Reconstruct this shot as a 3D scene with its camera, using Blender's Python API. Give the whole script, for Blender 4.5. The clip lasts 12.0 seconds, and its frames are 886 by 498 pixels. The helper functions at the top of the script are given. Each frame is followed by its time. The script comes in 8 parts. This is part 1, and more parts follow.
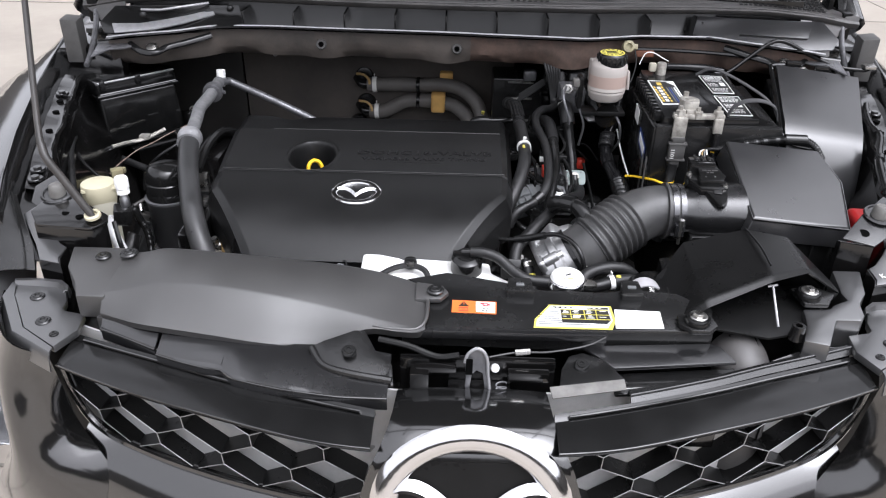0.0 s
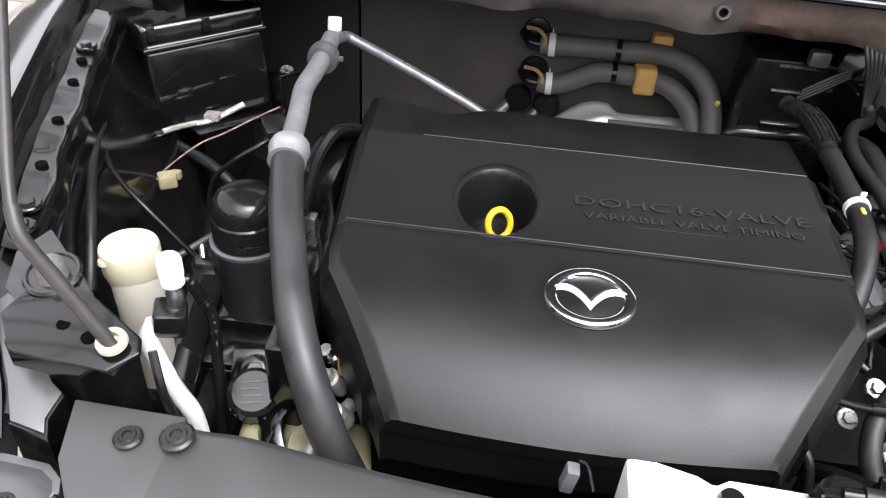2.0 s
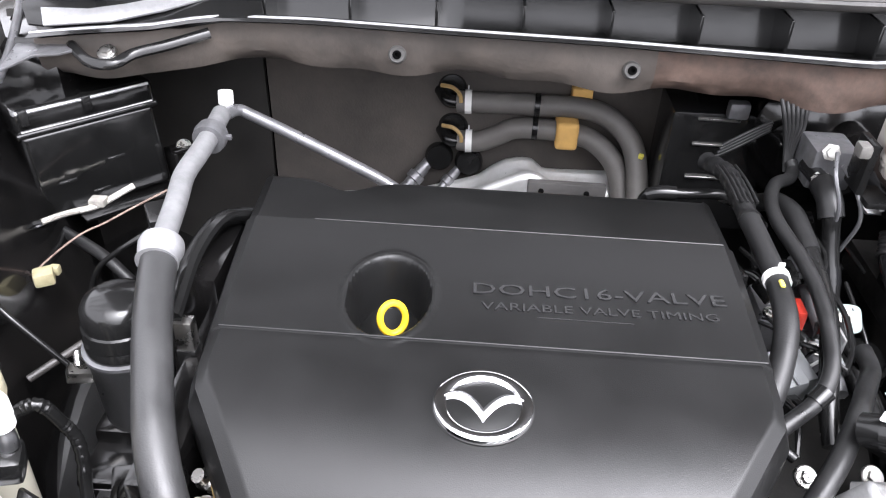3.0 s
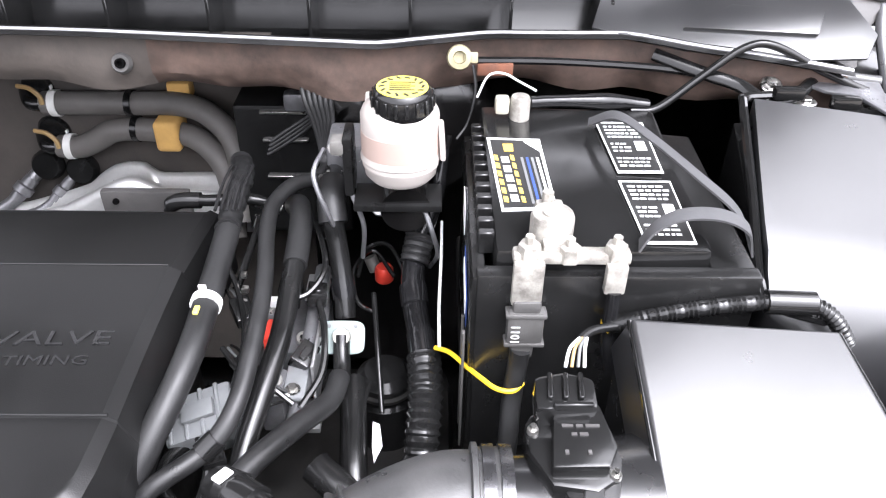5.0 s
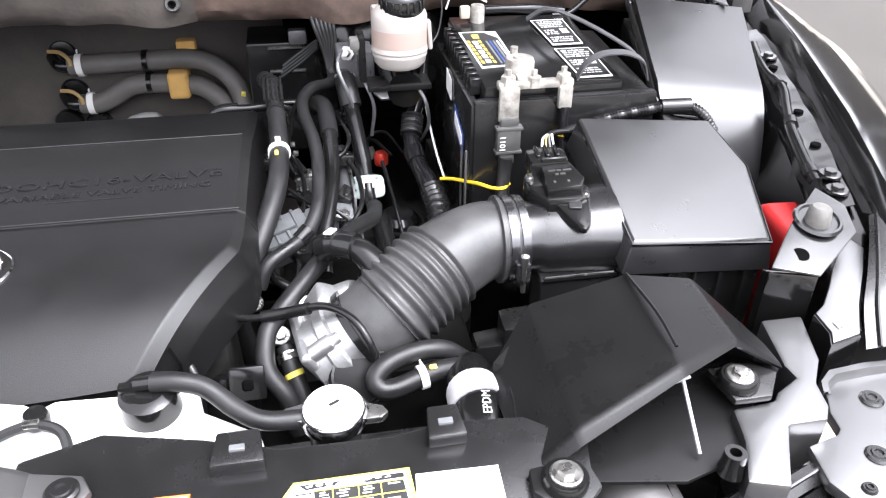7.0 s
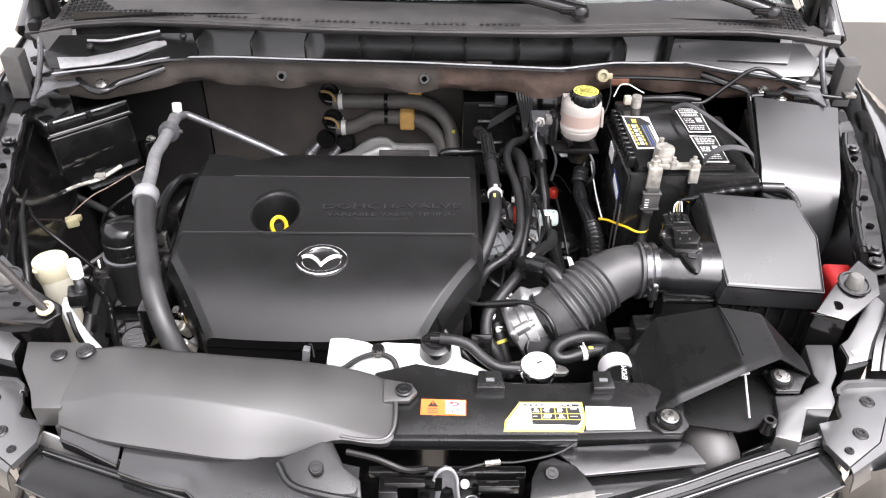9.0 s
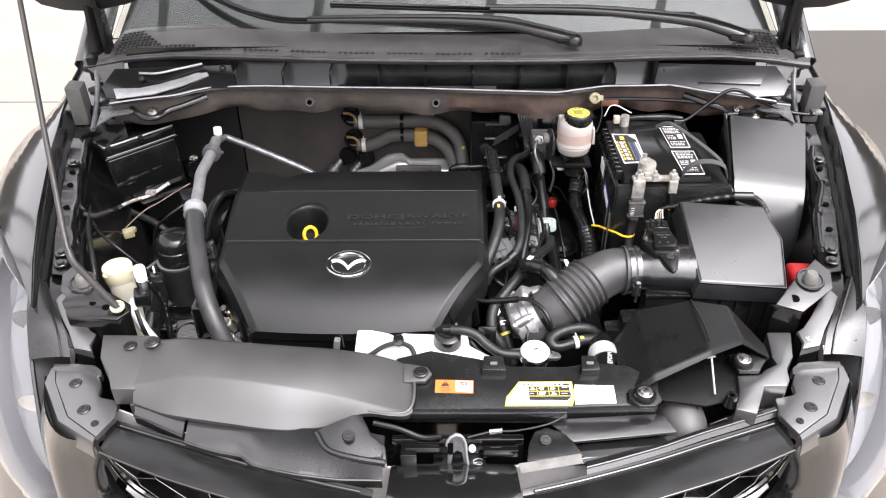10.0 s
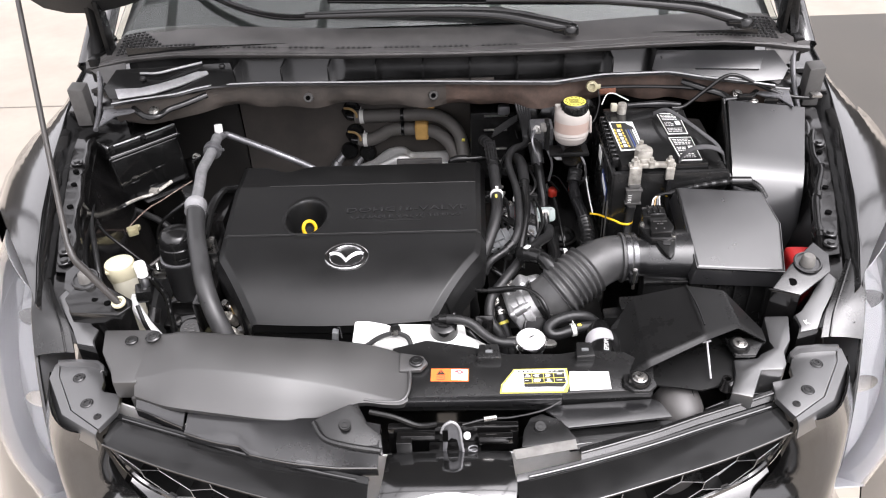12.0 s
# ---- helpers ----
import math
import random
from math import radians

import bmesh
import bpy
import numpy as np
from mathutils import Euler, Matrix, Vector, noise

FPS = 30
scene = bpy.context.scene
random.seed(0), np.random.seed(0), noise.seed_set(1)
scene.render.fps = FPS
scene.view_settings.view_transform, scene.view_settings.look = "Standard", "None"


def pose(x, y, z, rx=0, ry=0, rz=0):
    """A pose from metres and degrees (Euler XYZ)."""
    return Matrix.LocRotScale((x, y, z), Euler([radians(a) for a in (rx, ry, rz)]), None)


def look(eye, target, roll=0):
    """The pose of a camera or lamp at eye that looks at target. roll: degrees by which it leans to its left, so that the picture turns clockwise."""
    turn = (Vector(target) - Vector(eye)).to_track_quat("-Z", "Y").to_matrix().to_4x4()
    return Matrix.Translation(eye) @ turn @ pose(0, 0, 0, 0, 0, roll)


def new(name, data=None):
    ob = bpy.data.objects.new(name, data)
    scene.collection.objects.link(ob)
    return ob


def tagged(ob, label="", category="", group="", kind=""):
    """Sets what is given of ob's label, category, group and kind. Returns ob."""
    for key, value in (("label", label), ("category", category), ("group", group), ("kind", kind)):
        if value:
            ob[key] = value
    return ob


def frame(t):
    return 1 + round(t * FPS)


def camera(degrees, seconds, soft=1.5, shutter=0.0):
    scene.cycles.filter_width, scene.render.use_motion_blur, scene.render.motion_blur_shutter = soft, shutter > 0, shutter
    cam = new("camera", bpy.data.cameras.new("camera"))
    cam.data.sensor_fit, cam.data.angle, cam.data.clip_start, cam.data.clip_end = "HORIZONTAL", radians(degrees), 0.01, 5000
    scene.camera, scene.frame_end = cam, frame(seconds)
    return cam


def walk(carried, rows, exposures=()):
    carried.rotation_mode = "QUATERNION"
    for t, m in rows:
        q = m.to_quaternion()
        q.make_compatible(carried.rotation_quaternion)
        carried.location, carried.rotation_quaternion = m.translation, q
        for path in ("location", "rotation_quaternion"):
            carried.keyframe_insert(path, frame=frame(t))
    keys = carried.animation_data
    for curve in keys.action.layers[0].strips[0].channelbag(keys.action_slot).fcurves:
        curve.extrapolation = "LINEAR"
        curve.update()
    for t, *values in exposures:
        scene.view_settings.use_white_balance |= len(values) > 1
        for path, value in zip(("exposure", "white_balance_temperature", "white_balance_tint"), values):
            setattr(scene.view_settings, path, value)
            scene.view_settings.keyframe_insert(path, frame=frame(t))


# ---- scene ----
cam = camera(60.0, 12.0, soft=1.15)
# seconds, eye, target, roll
PATH = [
    (0, (-0.035, -0.127, 1.516), (-0.056, 1.604, 0.514), 1.2),
    (0.5, (-0.058, 0.078, 1.439), (-0.059, 1.767, 0.368), 1.9),
    (1, (-0.151, 0.269, 1.395), (-0.2, 1.886, 0.218), 2.7),
    (1.5, (-0.246, 0.4, 1.385), (-0.352, 1.994, 0.182), 4.4),
    (2, (-0.304, 0.518, 1.398), (-0.432, 2.105, 0.187), 4.0),
    (2.5, (-0.301, 0.598, 1.416), (-0.424, 2.215, 0.244), 3.1),
    (2.7, (-0.284, 0.609, 1.419), (-0.375, 2.241, 0.267), 2.8),
    (4.3, (0.168, 0.728, 1.415), (0.13, 2.34, 0.231), 1.9),
    (4.5, (0.215, 0.746, 1.405), (0.186, 2.365, 0.231), 1.8),
    (5, (0.312, 0.762, 1.389), (0.341, 2.375, 0.207), 1.1),
    (5.5, (0.354, 0.711, 1.37), (0.496, 2.293, 0.156), -0.4),
    (6, (0.349, 0.615, 1.353), (0.563, 2.179, 0.125), -1.8),
    (6.5, (0.271, 0.5, 1.35), (0.576, 2.087, 0.172), -1.0),
    (7, (0.146, 0.392, 1.362), (0.459, 2.038, 0.269), 0.6),
    (7.5, (0.029, 0.299, 1.396), (0.194, 2.0, 0.356), 1.2),
    (7.7, (-0.005, 0.262, 1.407), (0.13, 1.98, 0.393), 1.8),
    (9.3, (-0.021, -0.023, 1.762), (-0.015, 1.581, 0.567), 0.1),
    (9.5, (-0.018, -0.066, 1.784), (-0.024, 1.534, 0.584), -0.5),
    (10, (-0.015, -0.128, 1.822), (-0.019, 1.505, 0.666), -0.3),
    (10.5, (-0.006, -0.148, 1.823), (-0.018, 1.497, 0.685), -1.1),
    (11, (0.006, -0.154, 1.824), (-0.016, 1.492, 0.688), -1.7),
    (11.5, (0.022, -0.152, 1.825), (-0.009, 1.489, 0.681), -2.0),
    (12, (0.027, -0.142, 1.817), (-0.024, 1.485, 0.655), -2.4),
]
EXPOSURE = [(0, 0.66, 6000, 13.5), (1, 0.76, 6100, 13.5), (1.5, 0.88, 6130, 13.5), (2, 1.25, 6150, 14), (2.7, 1.85, 6110, 14), (4.3, 2.2, 6040, 15), (5, 2.12, 6040, 15), (5.5, 1.95, 6020, 15), (6.5, 1.88, 6000, 14), (7.2, 1.85, 6060, 14), (7.7, 1.68, 6160, 14), (9.3, 1.4, 6330, 15), (10.5, 1.24, 6330, 15), (12, 1.1, 6310, 15)]
walk(cam, [(t, look(eye, target, roll)) for t, eye, target, roll in PATH], EXPOSURE)

# ---- daylight: a bright hazy sky ----
world = bpy.data.worlds.new("sky")
scene.world = world
world.use_nodes = True
wn = world.node_tree.nodes
sky = wn.new("ShaderNodeTexSky")
sky.sky_type = "NISHITA"
sky.sun_disc = False
sky.sun_elevation, sky.sun_rotation = radians(64), radians(133)
sky.air_density, sky.dust_density, sky.ozone_density = 0.25, 9.5, 0.6
wn["Background"].inputs["Strength"].default_value = 0.30
haze = wn.new("ShaderNodeHueSaturation")  # thin even cloud: the blue is washed out
haze.inputs["Saturation"].default_value = 0.22
cloud = wn.new("ShaderNodeMix")
cloud.data_type = "RGBA"
cloud.inputs["Factor"].default_value = 0.6
cloud.inputs["B"].default_value = (3.5, 3.42, 3.36, 1)
world.node_tree.links.new(sky.outputs["Color"], haze.inputs["Color"])
world.node_tree.links.new(haze.outputs["Color"], cloud.inputs["A"])
world.node_tree.links.new(cloud.outputs["Result"], wn["Background"].inputs["Color"])

sun_data = bpy.data.lights.new("sun", "SUN")
sun_data.energy, sun_data.angle, sun_data.color = 0.75, radians(78), (1.0, 0.98, 0.94)
sun = new("sun", sun_data)
sun.matrix_world = look((3.0, -2.8, 8.4), (0, 0, 0))

# ---- materials ----
def material(name, base, rough=0.5, metal=0.0, second=None, scale=30.0, spread=0.25, bump=0.0, bump_scale=400.0,
             coat=0.0, worn=0.0, specular=0.5, ior=1.5):
    """A surface with a broad stain pattern, a fine grain and a fine relief. scale: stains per metre."""
    m = bpy.data.materials.new(name)
    m.use_nodes = True
    n, link = m.node_tree.nodes, m.node_tree.links.new
    b = n["Principled BSDF"]
    at = n.new("ShaderNodeTexCoord").outputs["Object"]
    broad = n.new("ShaderNodeTexNoise")
    broad.inputs["Scale"].default_value, broad.inputs["Detail"].default_value = scale, 6
    broad.inputs["Roughness"].default_value = 0.65
    fine = n.new("ShaderNodeTexNoise")
    fine.inputs["Scale"].default_value, fine.inputs["Detail"].default_value = bump_scale, 3
    for tex in (broad, fine):
        link(at, tex.inputs["Vector"])
    ramp = n.new("ShaderNodeMapRange")
    ramp.inputs["From Min"].default_value, ramp.inputs["From Max"].default_value = 0.36, 0.68
    link(broad.outputs["Fac"], ramp.inputs["Value"])
    mix = n.new("ShaderNodeMix")
    mix.data_type = "RGBA"
    two = second or tuple(c * (1 + spread) + 0.002 for c in base)
    mix.inputs["A"].default_value, mix.inputs["B"].default_value = (*base, 1), (*two, 1)
    link(ramp.outputs["Result"], mix.inputs["Factor"])
    link(mix.outputs["Result"], b.inputs["Base Color"])
    gloss = n.new("ShaderNodeMapRange")
    gloss.inputs["To Min"].default_value = max(rough - 0.07 - worn, 0.02)
    gloss.inputs["To Max"].default_value = min(rough + 0.07 + worn, 1.0)
    gloss.inputs["From Min"].default_value, gloss.inputs["From Max"].default_value = 0.3, 0.7
    link(broad.outputs["Fac"], gloss.inputs["Value"])
    link(gloss.outputs["Result"], b.inputs["Roughness"])
    b.inputs["Metallic"].default_value = metal
    b.inputs["Coat Weight"].default_value, b.inputs["Coat Roughness"].default_value = coat, max(0.05, rough * 0.8)
    b.inputs["Specular IOR Level"].default_value = specular
    b.inputs["IOR"].default_value = ior
    if bump:
        relief = n.new("ShaderNodeBump")
        relief.inputs["Strength"].default_value, relief.inputs["Distance"].default_value = bump, 0.0006
        link(fine.outputs["Fac"], relief.inputs["Height"])
        link(relief.outputs["Normal"], b.inputs["Normal"])
    return m


COVER = material("satin_black_plastic", (0.007, 0.007, 0.007), 0.36, bump=0.25, bump_scale=900, spread=0.2, scale=9, specular=0.37)
PLASTIC = material("black_plastic", (0.009, 0.009, 0.009), 0.25, bump=0.2, bump_scale=600, spread=0.3, scale=16, specular=0.7)
DUCT = material("grained_duct_plastic", (0.024, 0.0232, 0.0225), 0.50, bump=0.08, bump_scale=800, spread=0.25, scale=8, specular=0.9, coat=0.15, ior=1.62)
SMOOTH = material("polished_black_plastic", (0.008, 0.008, 0.008), 0.16, bump=0.06, bump_scale=300, spread=0.3, scale=14)
LID = material("smooth_box_plastic", (0.010, 0.010, 0.0105), 0.24, bump=0.05, bump_scale=700, spread=0.2, scale=7, specular=0.85, coat=0.4, ior=1.6)
SATIN_LID = material("satin_box_plastic", (0.011, 0.011, 0.0118), 0.33, bump=0.06, bump_scale=700, spread=0.2, scale=7, specular=0.9, ior=1.66)
PANEL = material("glossy_moulded_plastic", (0.012, 0.012, 0.0125), 0.34, bump=0.04, bump_scale=500, spread=0.2, scale=8, specular=0.85, coat=0.5, ior=2.1)
BRIGHT_PIPE = material("bright_aluminium_pipe", (0.84, 0.84, 0.83), 0.45, 0.25, second=(0.74, 0.74, 0.74), scale=40, worn=0.1)
PAINT = material("black_car_paint", (0.005, 0.005, 0.005), 0.12, coat=1.0, spread=0.3, scale=5, ior=1.85)
BODY = material("black_body_primer", (0.003, 0.003, 0.003), 0.15, coat=0.5, second=(0.007, 0.0065, 0.0065), scale=12, worn=0.08)
AC_RUBBER = material("grey_aircon_rubber", (0.026, 0.026, 0.0265), 0.42, bump=0.3, bump_scale=500, second=(0.040, 0.040, 0.0405), scale=18, worn=0.1)
RUBBER = material("matt_rubber_hose", (0.011, 0.011, 0.0112), 0.42, bump=0.3, bump_scale=500, spread=0.5, scale=18, worn=0.1, specular=0.4)
SHINY_RUBBER = material("shiny_rubber", (0.006, 0.006, 0.006), 0.22, spread=0.5, scale=22, specular=0.42)
BELLOWS = material("intake_rubber", (0.036, 0.036, 0.0365), 0.40, bump=0.3, bump_scale=400, second=(0.072, 0.071, 0.070), scale=16, worn=0.12)
INSULATION = material("dusty_firewall_mat", (0.044, 0.039, 0.035), 0.85, second=(0.078, 0.068, 0.060), scale=9, bump=0.6, bump_scale=250)
DUSTY = material("dusty_rusty_steel", (0.042, 0.037, 0.033), 0.6, second=(0.100, 0.084, 0.072), scale=8, bump=1.2, bump_scale=120, worn=0.15)
RUSTY = material("rust_stained_steel", (0.050, 0.034, 0.027), 0.7, second=(0.126, 0.085, 0.067), scale=26, bump=1.5, bump_scale=90, worn=0.15)
RUST = material("red_primer_patch", (0.20, 0.075, 0.040), 0.7, second=(0.10, 0.05, 0.035), scale=40)
STEEL = material("zinc_plated_steel", (0.55, 0.54, 0.52), 0.32, 1.0, second=(0.38, 0.37, 0.35), scale=60, worn=0.1)
ALU = material("cast_aluminium", (0.62, 0.62, 0.62), 0.42, 0.9, second=(0.45, 0.45, 0.45), scale=50, bump=0.5, bump_scale=300, worn=0.1)
PIPE = material("drawn_aluminium_pipe", (0.42, 0.42, 0.43), 0.34, 1.0, second=(0.32, 0.32, 0.33), scale=45, worn=0.08)
DULL = material("dull_grey_pipe", (0.22, 0.22, 0.23), 0.38, 0.6, second=(0.14, 0.14, 0.145), scale=30, worn=0.1)
CLAMP = material("dark_clamp_steel", (0.16, 0.16, 0.165), 0.24, 0.9, second=(0.10, 0.10, 0.105), scale=40, worn=0.08)
CHROME = material("chrome", (0.80, 0.80, 0.81), 0.10, 1.0, spread=0.05, scale=20)
LEAD = material("tarnished_lead", (0.26, 0.245, 0.22), 0.5, 0.5, second=(0.56, 0.54, 0.49), scale=70, bump=0.6, bump_scale=260, worn=0.12)
WHITE = material("white_plastic", (0.80, 0.80, 0.78), 0.42, second=(0.70, 0.70, 0.67), scale=8)
CREAM = material("cream_translucent_plastic", (0.56, 0.52, 0.37), 0.45, second=(0.48, 0.44, 0.31), scale=14)
CREAM_BODY = material("milky_reservoir_plastic", (0.44, 0.42, 0.34), 0.45, second=(0.46, 0.44, 0.36), scale=14)
MILK = material("milky_brake_reservoir", (0.45, 0.42, 0.39), 0.35, second=(0.40, 0.36, 0.335), scale=10)
FLUID = material("fluid_seen_through_plastic", (0.40, 0.305, 0.265), 0.35, second=(0.40, 0.31, 0.27), scale=10)
YELLOWED = material("yellowed_plug_plastic", (0.34, 0.31, 0.19), 0.45, second=(0.24, 0.21, 0.12), scale=60)
GREY = material("grey_connector_plastic", (0.13, 0.135, 0.138), 0.45, spread=0.2)
PALE = material("pale_green_connector", (0.18, 0.22, 0.21), 0.45, spread=0.1)
YELLOW = material("yellow_plastic", (0.85, 0.55, 0.02), 0.4, spread=0.05)
LEMON = material("yellow_print", (0.68, 0.60, 0.10), 0.5, spread=0.1, scale=60)
ORANGE = material("orange_print", (0.75, 0.16, 0.03), 0.45, spread=0.06)
FOAM = material("ochre_foam", (0.55, 0.33, 0.10), 0.8, spread=0.2, bump=0.4, bump_scale=300)
DEEP_RED = material("deep_red_plastic", (0.27, 0.010, 0.010), 0.4, spread=0.2)
RED = material("red_plastic", (0.62, 0.05, 0.03), 0.4, spread=0.2)
BROWN = material("brown_plastic_clip", (0.33, 0.22, 0.09), 0.5, spread=0.2)
BAND_GREY = material("pale_grey_band", (0.44, 0.43, 0.445), 0.5, spread=0.15, scale=60)
PAPER = material("white_label_paper", (0.80, 0.80, 0.78), 0.55, spread=0.05)
VOID = material("open_dark_hole", (0.0012, 0.0012, 0.0012), 0.9, spread=0.1, specular=0.05)
INK = material("black_ink", (0.015, 0.015, 0.015), 0.5, spread=0.1)
REDINK = material("red_ink", (0.55, 0.03, 0.05), 0.5, spread=0.1)
GOLD = material("gold_print", (0.66, 0.45, 0.08), 0.45, spread=0.1)
BLUE = material("blue_print", (0.03, 0.06, 0.22), 0.45, spread=0.1)
FABRIC = material("grey_woven_strap", (0.05, 0.05, 0.052), 0.8, spread=0.3, bump=0.8, bump_scale=700)
CONCRETE = material("pale_concrete", (0.33, 0.295, 0.25), 0.75, second=(0.27, 0.24, 0.205), scale=1.2, bump=0.4, bump_scale=60)
COWL = material("weathered_cowl_plastic", (0.055, 0.053, 0.052), 0.42, second=(0.085, 0.081, 0.079), scale=14, bump=0.4, bump_scale=500)
TAPE = material("shiny_wrapped_tape", (0.006, 0.006, 0.0065), 0.14, spread=0.5, scale=60, bump=1.0, bump_scale=70)

DARKSTEEL = material("dark_painted_rod", (0.030, 0.0285, 0.027), 0.42, second=(0.050, 0.045, 0.042), scale=25)
SCOOP_BLACK = material("deep_black_plastic", (0.007, 0.007, 0.007), 0.30, bump=0.15, bump_scale=700, spread=0.3, scale=10, specular=0.17)
OLIVE = material("oily_olive_casting", (0.20, 0.19, 0.10), 0.5, second=(0.32, 0.31, 0.19), scale=35, bump=0.5, bump_scale=200, worn=0.15)
SHIELD = material("pressed_heat_shield", (0.60, 0.60, 0.59), 0.40, 0.55, second=(0.50, 0.495, 0.485), scale=30, bump=0.3, bump_scale=250, worn=0.08)
WAVY = material("glossy_moulded_case", (0.005, 0.005, 0.005), 0.12, bump=1.0, bump_scale=22, spread=0.3, scale=9, coat=0.6, ior=1.75, worn=0.06)
COPPER = material("copper_coloured_wire", (0.30, 0.22, 0.18), 0.5, second=(0.12, 0.075, 0.06), scale=80)
HEATER = material("dusty_heater_hose", (0.095, 0.089, 0.083), 0.55, second=(0.125, 0.117, 0.109), scale=20, bump=0.3, bump_scale=400)
STOP = material("worn_pale_rubber", (0.15, 0.145, 0.135), 0.6, second=(0.10, 0.097, 0.09), scale=60, bump=0.4, bump_scale=300)
BLOCK = material("grey_rubber_block", (0.060, 0.058, 0.056), 0.55, second=(0.085, 0.083, 0.08), scale=40, bump=0.3, bump_scale=300)
SILVER = material("silvered_lamp_bowl", (0.42, 0.42, 0.43), 0.45, 0.85, spread=0.06, scale=12)
GREY_PIPE = material("weathered_grey_pipe", (0.27, 0.27, 0.275), 0.5, 0.4, second=(0.19, 0.19, 0.195), scale=35, bump=0.4, bump_scale=300, worn=0.1)
SATIN_PIPE = material("satin_aluminium_pipe", (0.50, 0.50, 0.51), 0.5, 0.7, second=(0.38, 0.38, 0.39), scale=45, worn=0.1)


def glass_material(name, tint, rough=0.02):
    m = bpy.data.materials.new(name)
    m.use_nodes = True
    b = m.node_tree.nodes["Principled BSDF"]
    b.inputs["Base Color"].default_value = (*tint, 1)
    b.inputs["Roughness"].default_value = rough
    b.inputs["Transmission Weight"].default_value = 1.0
    b.inputs["IOR"].default_value = 1.45
    return m


GLASS = glass_material("windscreen_glass", (0.75, 0.80, 0.78))
LENS = glass_material("clear_lamp_lens", (0.95, 0.96, 0.97))

# ---- mesh helpers ----
ORIGIN = {}


def thing(name, at, label, category, group="", kind=""):
    ob = new(name)
    ob.empty_display_size = 0.03
    ob.location = at
    ORIGIN[ob] = Vector(at)
    return tagged(ob, label, category, group, kind)


def mesh_of(bm, name, mat, shift, sharp=38):
    bmesh.ops.translate(bm, verts=bm.verts, vec=-shift)
    bmesh.ops.recalc_face_normals(bm, faces=bm.faces)
    me = bpy.data.meshes.new(name)
    bm.to_mesh(me)
    bm.free()
    for p in me.polygons:
        p.use_smooth = True
    me.set_sharp_from_angle(angle=radians(sharp))
    me.materials.append(mat)
    return me


def part(name, bm, mat, parent, label="", sharp=38):
    """One mesh under a thing or a part; bm is in world coordinates."""
    ob = new(name, mesh_of(bm, name, mat, ORIGIN[parent], sharp))
    ob.parent = parent
    ORIGIN[ob] = ORIGIN[parent]
    return tagged(ob, label)


def solo(name, bm, mat, at, label, category, group="", kind="", sharp=38):
    """A thing that is one mesh."""
    at = Vector(at)
    ob = new(name, mesh_of(bm, name, mat, at, sharp))
    ob.location = at
    ORIGIN[ob] = at
    return tagged(ob, label, category, group, kind)


def merged(*parts):
    out = bmesh.new()
    for bm in parts:
        me = bpy.data.meshes.new("t")
        bm.to_mesh(me)
        bm.free()
        out.from_mesh(me)
        bpy.data.meshes.remove(me)
    return out


def moved(bm, m):
    bmesh.ops.transform(bm, matrix=m, verts=bm.verts)
    return bm


def box(x0, x1, y0, y1, z0, z1, bev=0.003, seg=2, turn=None):
    """A bevelled block between the two corners; turn: (rx, ry, rz) about its centre."""
    bm = bmesh.new()
    bmesh.ops.create_cube(bm, size=1.0)
    bmesh.ops.scale(bm, vec=(x1 - x0, y1 - y0, z1 - z0), verts=bm.verts)
    if bev:
        bmesh.ops.bevel(bm, geom=bm.edges[:], offset=bev, segments=seg, profile=0.6, affect="EDGES", clamp_overlap=True)
    c = ((x0 + x1) / 2, (y0 + y1) / 2, (z0 + z1) / 2)
    return moved(bm, pose(*c, *(turn or (0, 0, 0))))


def spline(points, per=6):
    """A smooth curve through the points."""
    p = [Vector(q) for q in points]
    if len(p) < 3:
        return [p[0].lerp(p[-1], i / per) for i in range(per + 1)]
    p = [2 * p[0] - p[1], *p, 2 * p[-1] - p[-2]]
    out = []
    for a, b, c, d in zip(p, p[1:], p[2:], p[3:]):
        for i in range(per):
            t = i / per
            out.append(0.5 * (2 * b + (c - a) * t + (2 * a - 5 * b + 4 * c - d) * t * t + (3 * b - a - 3 * c + d) * t ** 3))
    return [*out, p[-2]]


def loft(rings, closed=True, caps=True):
    """Skin over rings of equally many points."""
    bm = bmesh.new()
    rows = [[bm.verts.new(v) for v in ring] for ring in rings]
    n = len(rows[0])
    for a, b in zip(rows, rows[1:]):
        for i in range(n if closed else n - 1):
            j = (i + 1) % n
            bm.faces.new((a[i], a[j], b[j], b[i]))
    if caps and closed:
        bm.faces.new(rows[0])
        bm.faces.new(rows[-1][::-1])
    return bm


def tube(points, radius, sides=12, per=6, flat=1.0, smooth=True):
    """A round bar along a smooth curve. radius: a number, or a function of the way along (0 to 1, metres)."""
    path = spline(points, per) if smooth else [Vector(p) for p in points]
    way, rings, side, length = 0.0, [], None, 0.0
    total = sum((b - a).length for a, b in zip(path, path[1:]))
    for i, p in enumerate(path):
        along = (path[min(i + 1, len(path) - 1)] - path[max(i - 1, 0)]).normalized()
        if side is None:
            side = along.orthogonal().normalized()
        side = (side - along * side.dot(along)).normalized()
        up = along.cross(side)
        if i:
            length += (p - path[i - 1]).length
        r = radius(length / total, length) if callable(radius) else radius
        rings.append([p + (math.cos(k * math.tau / sides) * side + math.sin(k * math.tau / sides) * up * flat) * r for k in range(sides)])
    return loft(rings)


